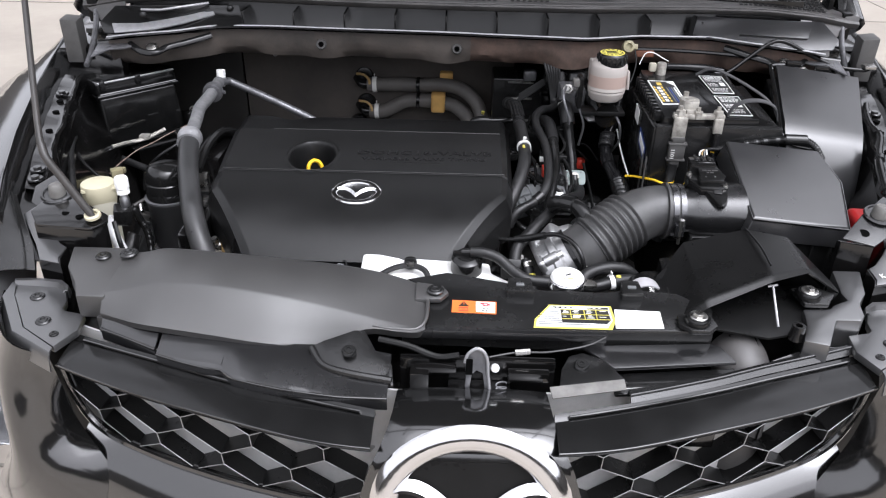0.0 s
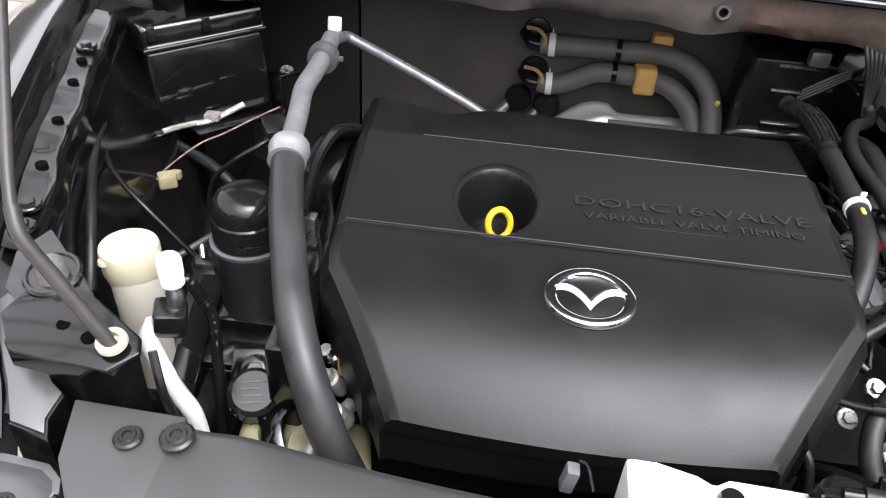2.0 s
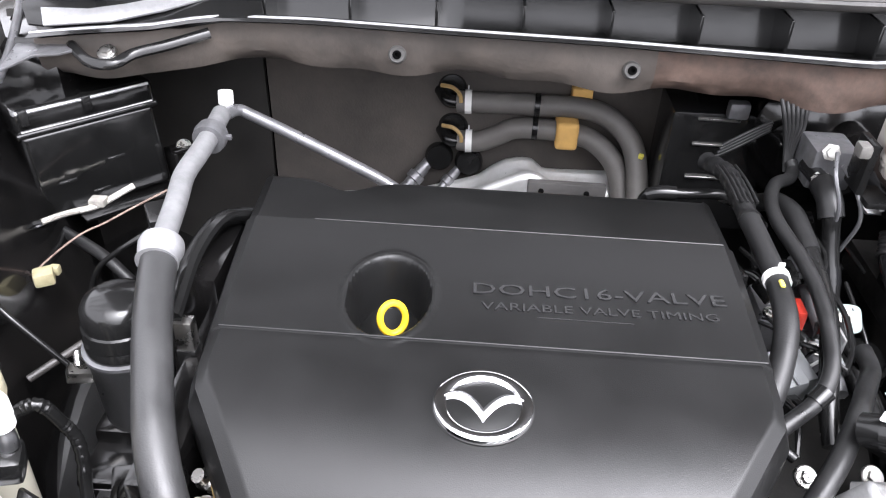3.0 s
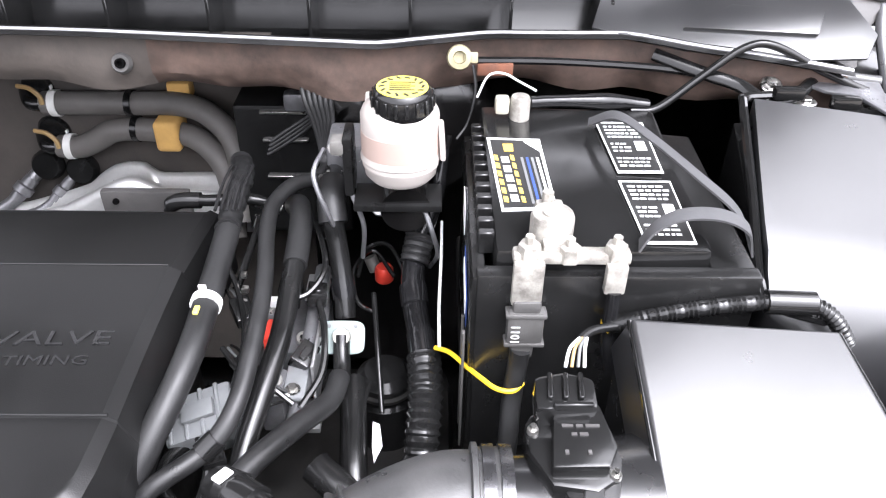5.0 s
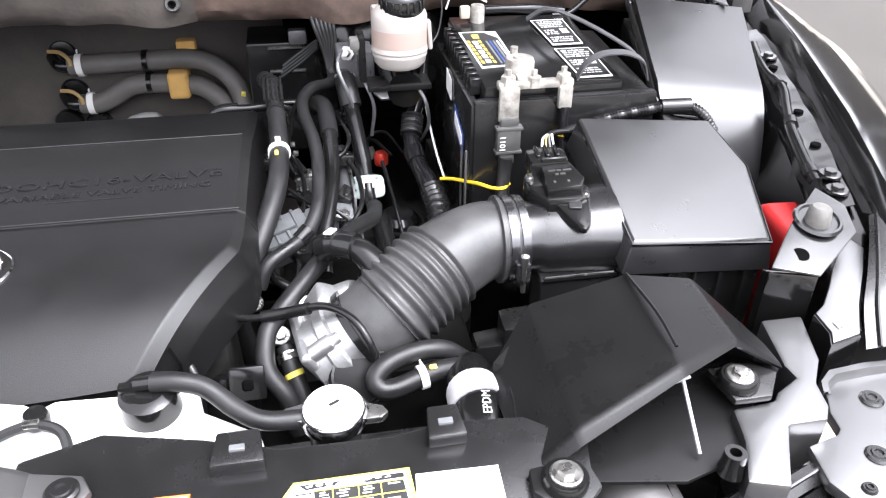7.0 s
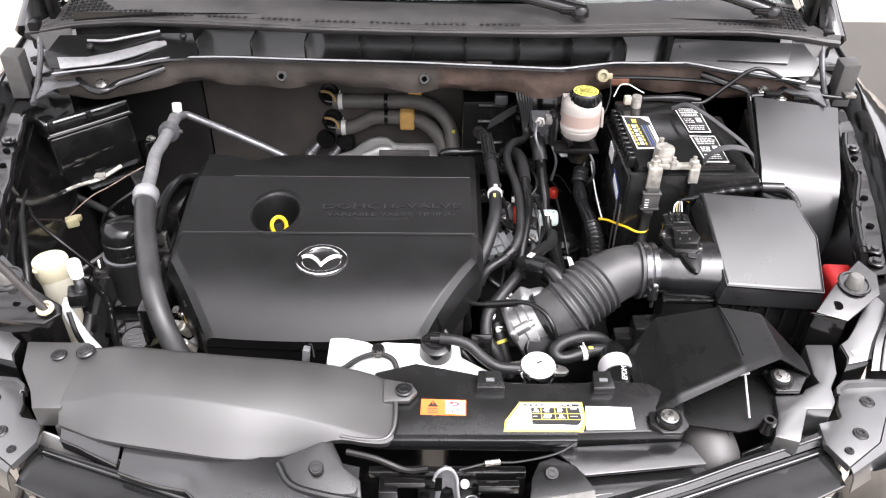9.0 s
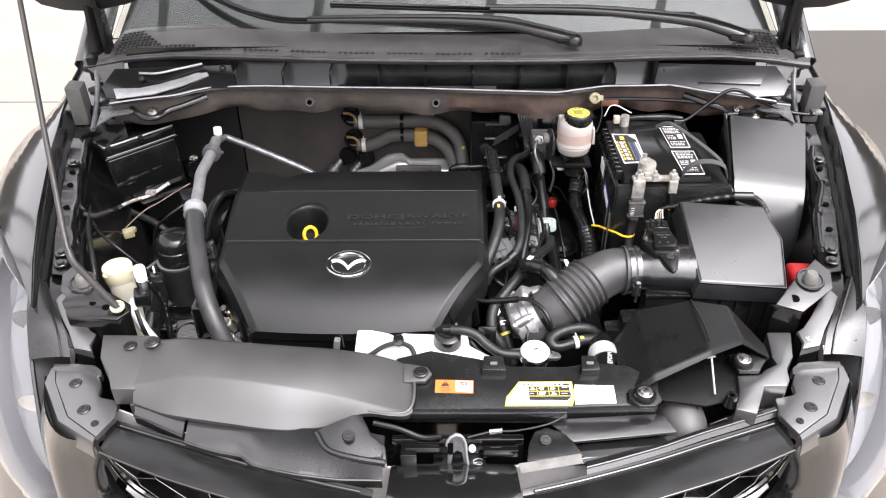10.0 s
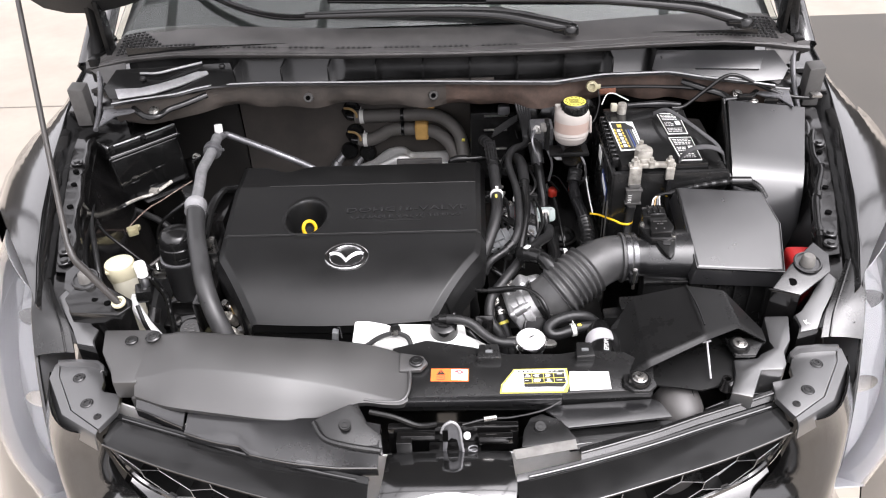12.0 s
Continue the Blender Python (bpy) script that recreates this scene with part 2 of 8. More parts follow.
def ribbed(r, pitch, depth):
    """The radius of a corrugated tube."""
    return lambda t, s: r + depth * (0.5 + 0.5 * math.cos(s / pitch * math.tau))


def lathe(profile, at=(0, 0, 0), sides=28, m=None, oval=1.0):
    """A turned shape: (radius, height) pairs about z, then moved to at or by m."""
    bm = loft([[(r * math.cos(k * math.tau / sides), oval * r * math.sin(k * math.tau / sides), h) for k in range(sides)] for r, h in profile])
    return moved(bm, m or Matrix.Translation(at))


def along(a, b):
    """The pose that lays +z from a to b."""
    a, b = Vector(a), Vector(b)
    return Matrix.Translation(a) @ (b - a).to_track_quat("Z", "Y").to_matrix().to_4x4()


def slab(outline, thick, bev=0.0015, seg=2):
    """A plate: an outline of 3D points (flat or nearly so), thickened downwards along its normal."""
    bm = bmesh.new()
    top = [bm.verts.new(p) for p in outline]
    f = bm.faces.new(top)
    f.normal_update()
    if f.normal.z < 0:
        f.normal_flip()
    n = f.normal.copy()
    made = bmesh.ops.extrude_face_region(bm, geom=[f])
    low = [v for v in made["geom"] if isinstance(v, bmesh.types.BMVert)]
    bmesh.ops.translate(bm, verts=top, vec=-n * thick)
    bmesh.ops.recalc_face_normals(bm, faces=bm.faces)
    if bev:
        bmesh.ops.bevel(bm, geom=[e for e in bm.edges if len(e.link_faces) == 2], offset=bev, segments=seg, profile=0.6, affect="EDGES", clamp_overlap=True)
    return bm


def solid(outline, z_low, bev=0.004, seg=2):
    """A block under a 3D outline, with upright sides down to z_low."""
    bm = bmesh.new()
    top = [bm.verts.new(p) for p in outline]
    low = [bm.verts.new((p[0], p[1], z_low)) for p in outline]
    bm.faces.new(top)
    bm.faces.new(low[::-1])
    n = len(top)
    for i in range(n):
        j = (i + 1) % n
        bm.faces.new((top[j], top[i], low[i], low[j]))
    bmesh.ops.recalc_face_normals(bm, faces=bm.faces)
    if bev:
        bmesh.ops.bevel(bm, geom=[e for e in bm.edges], offset=bev, segments=seg, profile=0.6, affect="EDGES", clamp_overlap=True)
    return bm


def sheet(rows, thick=0.002):
    """A curved panel over a grid of points, with thickness."""
    bm = loft(rows, closed=False)
    bmesh.ops.recalc_face_normals(bm, faces=bm.faces)
    bmesh.ops.solidify(bm, geom=bm.faces[:], thickness=thick)
    return bm


def bolt_mesh(r=0.007, flange=1.75, high=0.006):
    """A flanged hexagon bolt standing at the origin."""
    head = lathe([(r * 0.2, high), (r * 0.9, high), (r, high * 0.85), (r, 0.0012)], sides=6)
    ring = lathe([(r * 0.5, 0.0022), (r * flange * 0.9, 0.0022), (r * flange, 0.001), (r * flange, -0.002)], sides=20)
    return merged(head, ring)


def push_clip_mesh(r=0.011):
    """A round plastic push clip with a sunken centre."""
    return lathe([(0.0001, 0.0015), (r * 0.3, 0.0015), (r * 0.36, 0.0032), (r * 0.55, 0.0032), (r * 0.62, 0.0018), (r * 0.85, 0.0018), (r, 0.0), (r, -0.002)], sides=24)


def fastener(kind, at, normal=(0, 0, 1), mat=None, label="", parent=None, group="", size=1.0):
    """A bolt or clip on a surface, as a part of what it holds, or a thing of its own."""
    bm = push_clip_mesh(0.011 * size) if kind == "push_clip" else bolt_mesh(0.007 * size)
    moved(bm, along(at, Vector(at) + Vector(normal)))
    return part(kind, bm, mat or STEEL, parent, label)


def clamp_ring(center, direction, r, width, mat, parent, name="hose_clamp", ears=True, label=""):
    """A spring clamp round a hose."""
    m = along(center, Vector(center) + Vector(direction))
    band = lathe([(r, -width / 2), (r + 0.0016, -width / 2), (r + 0.0016, width / 2), (r, width / 2), (r, -width / 2)], sides=20)
    pieces = [band]
    if ears:
        for s in (-1, 1):
            pieces.append(moved(box(-0.0035, 0.0035, -0.001, 0.001, 0, 0.006, 0.0004, 1), pose(0, s * 0.004, 0) @ pose(0, 0, 0) @ Matrix.Translation((0, 0, 0)) @ pose(0, 0, 0, -90, 0, 0) @ Matrix.Translation((0, 0, r))))
    return part(name, moved(merged(*pieces), m), mat, parent, label)

# ---- ground and surroundings ----
MID = -0.012  # the car's centre line


def flat_grid(x0, x1, y0, y1, z, n):
    return loft([[(x0 + (x1 - x0) * i / n, y0 + (y1 - y0) * j / n, z) for i in range(n + 1)] for j in range(n + 1)], closed=False)


solo("ground", flat_grid(-300, 300, -300, 300, 0.0, 24), CONCRETE, (0, 0, 0), "pale concrete yard under the car", "ground", kind="structure")
JOINT = material("concrete_joint", (0.16, 0.145, 0.125), 0.85, spread=0.3, scale=20)
for k in range(8):
    solo("ground_joint", box(-14, 16, -6.505 + 2.6 * k, -6.495 + 2.6 * k, -0.01, 0.0035, 0), JOINT, (0, -6.5 + 2.6 * k, 0), "dark joint line between the concrete slabs", "joint", "slab joints", kind="structure")
    solo("ground_joint", box(-9.205 + 2.6 * k, -9.195 + 2.6 * k, -8, 14, -0.01, 0.003, 0), JOINT, (-9.2 + 2.6 * k, 3, 0), "dark joint line between the concrete slabs", "joint", "slab joints", kind="structure")


# ---- car body round the engine bay ----
def lerp_rows(table, y):
    """Values of a table (y, a, b, ...) at y."""
    for a, b in zip(table, table[1:]):
        if y <= b[0]:
            t = max(0.0, (y - a[0]) / (b[0] - a[0]))
            return [p + (q - p) * t for p, q in zip(a[1:], b[1:])]
    return list(table[-1][1:])


FENDER_EDGE = [(0.93, 0.748, 0.925), (1.05, 0.788, 0.957), (1.20, 0.835, 0.978), (1.42, 0.895, 1.000), (1.74, 0.968, 1.030), (2.10, 1.010, 1.060)]
FLARE = [(0.90, 1.0), (1.50, 1.0), (1.60, 0.80), (1.68, 0.45), (1.76, 0.15), (1.88, 0.05), (2.10, 0.04)]
car = thing("car", (0, 0.9, 0.0), "glossy black car with its hood open over the engine bay", "car")

for s in (-1, 1):
    # outer wing: rolls from the bay's edge over the wheel arch and down the side
    rows = []
    for i in range(25):
        prof = [(-0.026, -0.040), (-0.024, -0.032), (-0.012, -0.017), (-0.002, -0.002), (0.002, 0.0), (0.010, -0.002), (0.035, -0.011), (0.075, -0.028), (0.125, -0.056), (0.165, -0.098), (0.190, -0.17), (0.198, -0.30), (0.19, -0.48)]
        row = []
        for dx, dz in prof:  # the wing's front edge runs back along the lamp
            start = 0.95 + 0.32 * min(1.3, max(0.0, dx) / 0.12)
            y = start + (2.10 - start) * i / 24
            x, z = lerp_rows(FENDER_EDGE, y)
            flare = lerp_rows(FLARE, y)[0] if dx > 0.004 else 1.0
            row.append((MID + s * (x + dx * flare * (0.75 + 0.25 * min(1.0, (y - 0.95) / 0.25))), y, z + dz))
        rows.append(row)
    part("wing_panel", sheet(rows, 0.0015), PAINT, car, "glossy black painted front wing reflecting the sky")
    # inner side of the bay, down to the chassis leg
    rows = []
    for i in range(17):
        y = 0.90 + (1.86 - 0.90) * i / 16
        x, z = lerp_rows(FENDER_EDGE, y)
        bulge = 0.05 * math.exp(-((y - 1.42) / 0.17) ** 2)
        rows.append([(MID + s * (x - 0.012), y, z - 0.035), (MID + s * (x - 0.075), y, z - 0.045), (MID + s * (x - 0.082), y, z - 0.09),
                     (MID + s * (x - 0.095 - bulge * 0.6), y, z - 0.16), (MID + s * (x - 0.105 - bulge), y, z - 0.26), (MID + s * (x - 0.12 - bulge), y, z - 0.42), (MID + s * 0.44, y, 0.44)])
    part("wheel_arch", sheet(rows, 0.002), BODY, car, "black painted inner wheel arch wall")
    # pressed rail along the bay's edge
    rail_rows = []
    for i in range(29):
        y = 1.05 + (1.52 - 1.05) * i / 28
        x, z = lerp_rows(FENDER_EDGE, y)
        lift = 0.0015 * math.sin(i * 1.3)
        wavy = 0.002 * math.sin(i * 0.8) + 0.0012 * math.sin(i * 1.7 + 1)
        rail_rows.append([(MID + s * (x - 0.074 + wavy), y, z - 0.060), (MID + s * (x - 0.071 + wavy), y, z - 0.024), (MID + s * (x - 0.066 + wavy), y, z - 0.022), (MID + s * (x - 0.061 + wavy), y, z - 0.026), (MID + s * (x - 0.054), y, z - 0.027 + lift),
                          (MID + s * (x - 0.030), y, z - 0.024 + lift), (MID + s * (x - 0.024), y, z - 0.032)])
    rail = part("wing_rail", sheet(rail_rows, 0.002), BODY, car, "black pressed steel wing rail with bolts and holes")
    for y in (1.075, 1.105, 1.41):
        x, z = lerp_rows(FENDER_EDGE, y)
        fastener("bolt", (MID + s * (x - 0.046), y, z - 0.021), mat=BODY, parent=rail, size=1.1)
    for y in (1.17, 1.25, 1.33, 1.38):
        x, z = lerp_rows(FENDER_EDGE, y)
        part("hole", lathe([(0.0001, 0.0004), (0.0062, 0.0004), (0.0066, -0.002)], (MID + s * (x - 0.045), y, z - 0.0228), 16), VOID, rail)

# added sheet: hides the lit ground and keeps the bay's depth dark
part("added_under_sheet", sheet([[(x, y, 0.30 + 0.02 * abs(x)) for x in (-0.80, -0.4, 0, 0.4, 0.78)] for y in (0.58, 0.9, 1.3, 1.9)], 0.006), SCOOP_BLACK, car, "unseen black sheet added under the engine to darken the bay")
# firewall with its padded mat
# the right stretch is black, with the shade below the reservoir put into its colour
for x0, x1, mat, label in ((-0.90, -0.588, material("dull_black_firewall", (0.014, 0.013, 0.012), 0.6, second=(0.026, 0.024, 0.022), scale=12, bump=0.4, bump_scale=200), "black painted firewall beside the mat"), (-0.583, 0.115, INSULATION, "dusty brown-black padded firewall mat"), (0.120, 0.90, BODY, "firewall behind the brake booster, blackened for the gap's shade")):
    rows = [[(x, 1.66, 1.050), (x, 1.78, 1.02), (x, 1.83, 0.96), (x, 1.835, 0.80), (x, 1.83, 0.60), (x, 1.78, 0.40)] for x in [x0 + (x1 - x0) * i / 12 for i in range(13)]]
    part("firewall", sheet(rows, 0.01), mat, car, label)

# beam under the cowl's front flange
FLANGE = [(-0.82, 1.54), (-0.65, 1.553), (-0.58, 1.592), (-0.45, 1.598), (-0.26, 1.587), (-0.07, 1.580), (0.09, 1.566), (0.25, 1.553), (0.37, 1.588), (0.53, 1.592), (0.60, 1.563), (0.78, 1.53)]


def flange_y(x):
    return lerp_rows(FLANGE, x)[0]


rows = []
for i in range(97):
    x = -0.80 + 1.56 * i / 96
    y = flange_y(x)
    z = 1.076 - 0.02 * max(0.0, (abs(x - MID) - 0.5) / 0.3) ** 2
    wave = 0.006 * math.sin(x * 21) + 0.004 * math.sin(x * 47 + 1)
    lump = 0.0016 * math.sin(x * 130) * math.sin(x * 57 + 2) if x > 0.0 else 0.0
    rows.append([(x, y + 0.006, z - 0.004), (x, y + 0.004 + lump, z - 0.020), (x, y + 0.004 + wave * 0.4 - lump, z - 0.040), (x, y + 0.014 + wave, z - 0.058 + wave * 0.5), (x, y + 0.05, z - 0.066), (x, y + 0.10, z - 0.040)])
rusty = next(i for i in range(97) if -0.80 + 1.56 * i / 96 > -0.015)
beam = part("cowl_beam", sheet(rows[:rusty + 1], 0.003), DUSTY, car, "dusty grey-brown cowl beam")
part("rusty_stretch", sheet(rows[rusty:], 0.003), RUSTY, beam, "lumpy rust-stained stretch of the beam")
edge = [(-0.80 + 1.56 * i / 40, flange_y(-0.80 + 1.56 * i / 40) - 0.002, 1.0815 - 0.02 * max(0.0, (abs(-0.80 + 1.56 * i / 40 - MID) - 0.5) / 0.3) ** 2) for i in range(41)]
part("flange_edge", tube(edge, 0.0026, 8, 2), SATIN_PIPE, car, "bright edge along the cowl flange")
for x, y, z in ((-0.336, 1.572, 1.050), (-0.034, 1.572, 1.047)):
    part("grommet", moved(lathe([(0.0001, -0.002), (0.005, -0.002), (0.0055, 0.002), (0.0095, 0.003), (0.011, 0.001), (0.012, -0.003)], sides=20), along((x, y, z), (x, y - 1, z + 0.35))), BLOCK, beam)
    part("grommet_core", moved(lathe([(0.0001, 0.001), (0.003, 0.001), (0.0032, 0.006), (0.0055, 0.006), (0.006, 0.0)], sides=12), along((x, y, z), (x, y - 1, z + 0.35))), VOID, beam)
for x0, x1, z in ((0.19, 0.235, 1.046), (0.36, 0.40, 1.05)):
    part("primer_patch", box(x0, x1, 1.560, 1.572, z - 0.008, z + 0.006, 0.002), RUST, beam, "bare reddish primer patch")

# water plenum trough behind the flange
rows = []
for i in range(41):
    x = -0.80 + 1.56 * i / 40
    y = flange_y(x)
    z = 1.078 - 0.02 * max(0.0, (abs(x - MID) - 0.5) / 0.3) ** 2
    rows.append([(x, y + 0.006, z), (x, y - 0.004, z + 0.002), (x, y + 0.004, z + 0.003), (x, y + 0.014, z - 0.004), (x, y + 0.035, z - 0.035), (x, y + 0.07, z - 0.045), (x, 1.68, z - 0.03), (x, 1.70, 1.115), (x, 1.70, 1.14)])
plenum = part("plenum_trough", sheet(rows, 0.002), SMOOTH, car, "black plastic plenum trough under the windscreen")
for i in range(10):
    x = -0.52 + 0.115 * i
    part("rib", box(x - 0.002, x + 0.002, 1.625, 1.70, 1.045, 1.105, 0.001, 1), SMOOTH, plenum)

# cowl grille panel below the windscreen, its lip running out to a point at each end
LIP = [(-0.895, 1.684, 1.098), (-0.80, 1.692, 1.114), (-0.68, 1.688, 1.124), (-0.53, 1.670, 1.128), (-0.25, 1.642, 1.128), (0.0, 1.632, 1.128), (0.25, 1.632, 1.128), (0.51, 1.654, 1.128), (0.67, 1.668, 1.124), (0.79, 1.668, 1.114), (0.872, 1.676, 1.098)]
rows = []
for i in range(61):
    x = -0.905 + 1.790 * i / 60
    y, z = lerp_rows(LIP, x)
    e = abs(x - MID) / 0.88
    depth = (0.105 + 0.05 * e ** 2) if e < 0.955 else 0.026 - 0.02 * (e - 0.955) / 0.06
    k = depth / 0.105
    rows.append([(x, y + 0.004 * k, z - 0.012), (x, y - 0.003, z - 0.008), (x, y - 0.006, z), (x, y - 0.001, z + 0.005), (x, y + 0.010 * k, z + 0.004), (x, y + 0.022 * k, z + 0.008), (x, y + 0.055 * k, z + 0.016), (x, y + depth, z + 0.026 * min(1.0, k))])
cowl = part("cowl_panel", sheet(rows, 0.003), COWL, car, "weathered grey plastic cowl panel with vent slots", sharp=50)
for k, r in ((3, 0.0022), (5, 0.0014)):
    part("cowl_bead", tube([row[k] for row in rows[2:-2:2]], r, 8, 2), COWL, cowl, "raised bead along the cowl's lip")
slot = box(-0.006, 0.006, -0.0025, 0.0025, -0.001, 0.0012, 0)
slot_mesh = mesh_of(slot, "vent_slot", INK, Vector((0, 0, 0)))
for i in range(62):
    x = -0.62 + 0.80 * i / 61
    if i % 9 in (7, 8):
        continue
    y, z = lerp_rows(LIP, x)
    ob = new("vent_slot", slot_mesh)
    ob.parent = cowl
    ob.location = Vector((x, y + 0.0235, z + 0.0095)) - ORIGIN[cowl]
    ob.scale = (0.55, 1.7, 1)
hole_mesh = mesh_of(box(-0.0032, 0.0032, -0.0036, 0.0036, -0.002, 0.0014, 0), "vent_hole", INK, Vector((0, 0, 0)))
for s in (-1, 1):
    for i in range(18):
        x = MID + s * (0.625 + 0.0115 * i)
        y, z = lerp_rows(LIP, x)
        for j in range(2 if i < 7 else min(8, i - 5)):
            d = 0.026 + 0.0120 * j
            ob = new("vent_hole", hole_mesh)
            ob.parent = cowl
            ob.location = Vector((x, y + d, z + 0.008 + (d - 0.024) * 0.235)) - ORIGIN[cowl]

# side covers of the plenum
for s in (-1, 1):
    out = [(MID + s * a, b, c) for a, b, c in ((0.50, 1.595, 1.0865), (0.60, 1.568, 1.0725), (0.72, 1.556, 1.066), (0.80, 1.560, 1.068), (0.82, 1.59, 1.0835), (0.80, 1.640, 1.1085), (0.52, 1.650, 1.1135))]
    cov = part("plenum_side_cover", slab(out, 0.004), SATIN_LID if s > 0 else SMOOTH, car, "black cowl side cover")
    if s > 0:
        part("raised_pad", slab([(MID + a, b, c + 0.006) for a, b, c in ((0.60, 1.590, 1.0835), (0.75, 1.583, 1.080), (0.765, 1.615, 1.096), (0.66, 1.622, 1.0995))], 0.006, 0.002), SATIN_LID, cov)
    else:
        part("bright_ledge", slab([(-0.800, 1.578, 1.085), (-0.735, 1.576, 1.087), (-0.690, 1.588, 1.092), (-0.640, 1.612, 1.098), (-0.590, 1.640, 1.106), (-0.580, 1.618, 1.100), (-0.640, 1.582, 1.088), (-0.700, 1.560, 1.078), (-0.785, 1.548, 1.072)], 0.004, 0.002), SATIN_PIPE, cov, "pale bare ledge along the cowl")
        part("ledge_bead", tube([(-0.745, 1.618, 1.106), (-0.70, 1.612, 1.108), (-0.655, 1.628, 1.112), (-0.60, 1.648, 1.117)], 0.003, 8, 6), SATIN_PIPE, cov)
        for q in ((-0.735, 1.600, 1.100), (-0.55, 1.640, 1.110)):
            part("clip", lathe([(0.0001, 0.004), (0.006, 0.004), (0.008, 0.0), (0.008, -0.003)], q, 12), SMOOTH, cov)
    seal = part("corner_seal", tube([(MID + s * a, y, z) for a, y, z in ((0.815, 1.548, 1.046), (0.755, 1.556, 1.050), (0.735, 1.540, 1.046), (0.705, 1.515, 1.040), (0.675, 1.512, 1.040), (0.655, 1.535, 1.046), (0.62, 1.552, 1.052), (0.57, 1.580, 1.062))], 0.0075, 10, 6, 0.7), SMOOTH, car, "black rubber corner seal looping round a bolt")
    fastener("bolt", (MID + s * 0.69, 1.535, 1.046), (0, -0.4, 0.9), mat=STEEL, parent=seal, size=1.0)
    # folded corner that hangs from the tip of the lip
    fold = [[(MID + s * a, y, z) for a, y, z in r] for r in (((0.886, 1.684, 1.092), (0.850, 1.682, 1.098), (0.790, 1.680, 1.108)), ((0.858, 1.668, 1.078), (0.830, 1.656, 1.080), (0.785, 1.655, 1.090)), ((0.826, 1.640, 1.058), (0.812, 1.628, 1.058), (0.783, 1.625, 1.070)), ((0.812, 1.600, 1.040), (0.803, 1.592, 1.040), (0.782, 1.592, 1.050)))]
    part("cowl_corner", sheet(fold, 0.003), COWL, car, "weathered grey corner of the cowl panel")
    part("corner_flange", slab([(MID + s * a, y, z) for a, y, z in ((0.815, 1.560, 1.049), (0.765, 1.566, 1.050), (0.730, 1.535, 1.048), (0.745, 1.520, 1.047), (0.775, 1.512, 1.046), (0.800, 1.470, 1.040))], 0.004, 0.0015), DULL, car, "dull steel flange at the bay's rear corner")
    # stop block and drain tube at the bay's rear corner
    part("hinge_block", solid([(MID + s * a, y, z) for a, y, z in ((0.857, 1.556, 1.092), (0.893, 1.554, 1.096), (0.897, 1.600, 1.098), (0.861, 1.602, 1.094))], 1.00, 0.004), BLOCK, car, "grey rubber-faced stop block")
    part("drain_tube", tube([(MID + s * 0.862, 1.675, 1.088), (MID + s * 0.850, 1.63, 1.060), (MID + s * 0.842, 1.57, 1.025), (MID + s * 0.836, 1.52, 1.005)], 0.006, 10, 4), DULL, car, "grey drain tube from the cowl corner")
    part("hood_hinge", merged(box(MID + s * 0.872 - 0.012, MID + s * 0.872 + 0.012, 1.68, 1.80, 1.06, 1.12, 0.004), tube([(MID + s * 0.880, 1.72, 1.09), (MID + s * 0.872, 1.75, 1.16), (MID + s * 0.865, 1.75, 1.25)], 0.020, 8, 4, 0.6), box(MID + s * 0.845 - 0.006, MID + s * 0.845 + 0.006, 1.72, 1.76, 1.10, 1.25, 0.002)), SCOOP_BLACK, car, "black steel hood hinge arm")

# opened hood above the bay, its rear edge bowed up between the hinges
HOOD_EDGE = [(0.0, 1.40), (0.55, 1.365), (0.68, 1.285), (0.74, 1.248), (0.83, 1.228), (0.90, 1.218), (0.96, 1.226), (1.01, 1.248), (1.035, 1.285)]
rows = []
for j in range(13):
    t = j / 12
    row = []
    for k in range(-20, 21):
        u = k / 20
        w = 1.035 - 0.40 * t
        low = lerp_rows(HOOD_EDGE, abs(u) * 1.035)[0]
        row.append((MID + w * u, 1.765 - 0.62 * t - 0.03 * (1 - u * u) - 0.25 * (low - 1.218) * (1 - t), low + (2.26 - low) * t))
    rows.append(row)
hood = part("hood", sheet([[(x, y + 0.035, z) for x, y, z in r] for r in rows], 0.012), PAINT, car, "black hood propped open over the bay")
part("hood_liner", sheet(rows, 0.012), RUBBER, hood, "matt black liner on the hood's inner side")

for s in (-1, 1):
    part("cowl_end", solid([(MID + s * a, y, z) for a, y, z in ((0.77, 1.55, 1.035), (0.93, 1.60, 1.02), (1.00, 2.0, 1.04), (0.80, 2.0, 1.08), (0.78, 1.66, 1.07))], 0.6, 0.003), BODY, car)

# windscreen and the dark cabin edge below it
rows = [[(MID + u * (0.86 - 0.10 * t), 1.755 + 0.05 * u * u + 0.75 * t, 1.155 + 0.42 * t - 0.03 * u * u * (1 - t)) for u in [k / 8 - 1 for k in range(17)]] for t in [j / 6 for j in range(7)]]
windscreen = thing("windscreen", (0, 1.7, 1.15), "clear laminated windscreen reflecting roof beams and sky", "windscreen")
pane = part("pane", sheet(rows, 0.005), GLASS, windscreen, sharp=60)
pane.visible_shadow = False
rows = [[(MID + u * (0.85 - 0.10 * t), 1.758 + 0.05 * u * u + 0.75 * t + 0.02 * u ** 6, 1.148 + 0.42 * t - 0.03 * u * u * (1 - t)) for u in [k / 8 - 1 for k in range(17)]] for t in (0, 0.05, 0.10, 0.15)]
part("black_border", sheet(rows, 0.001), COVER, windscreen, "black printed border along the glass's lower edge")
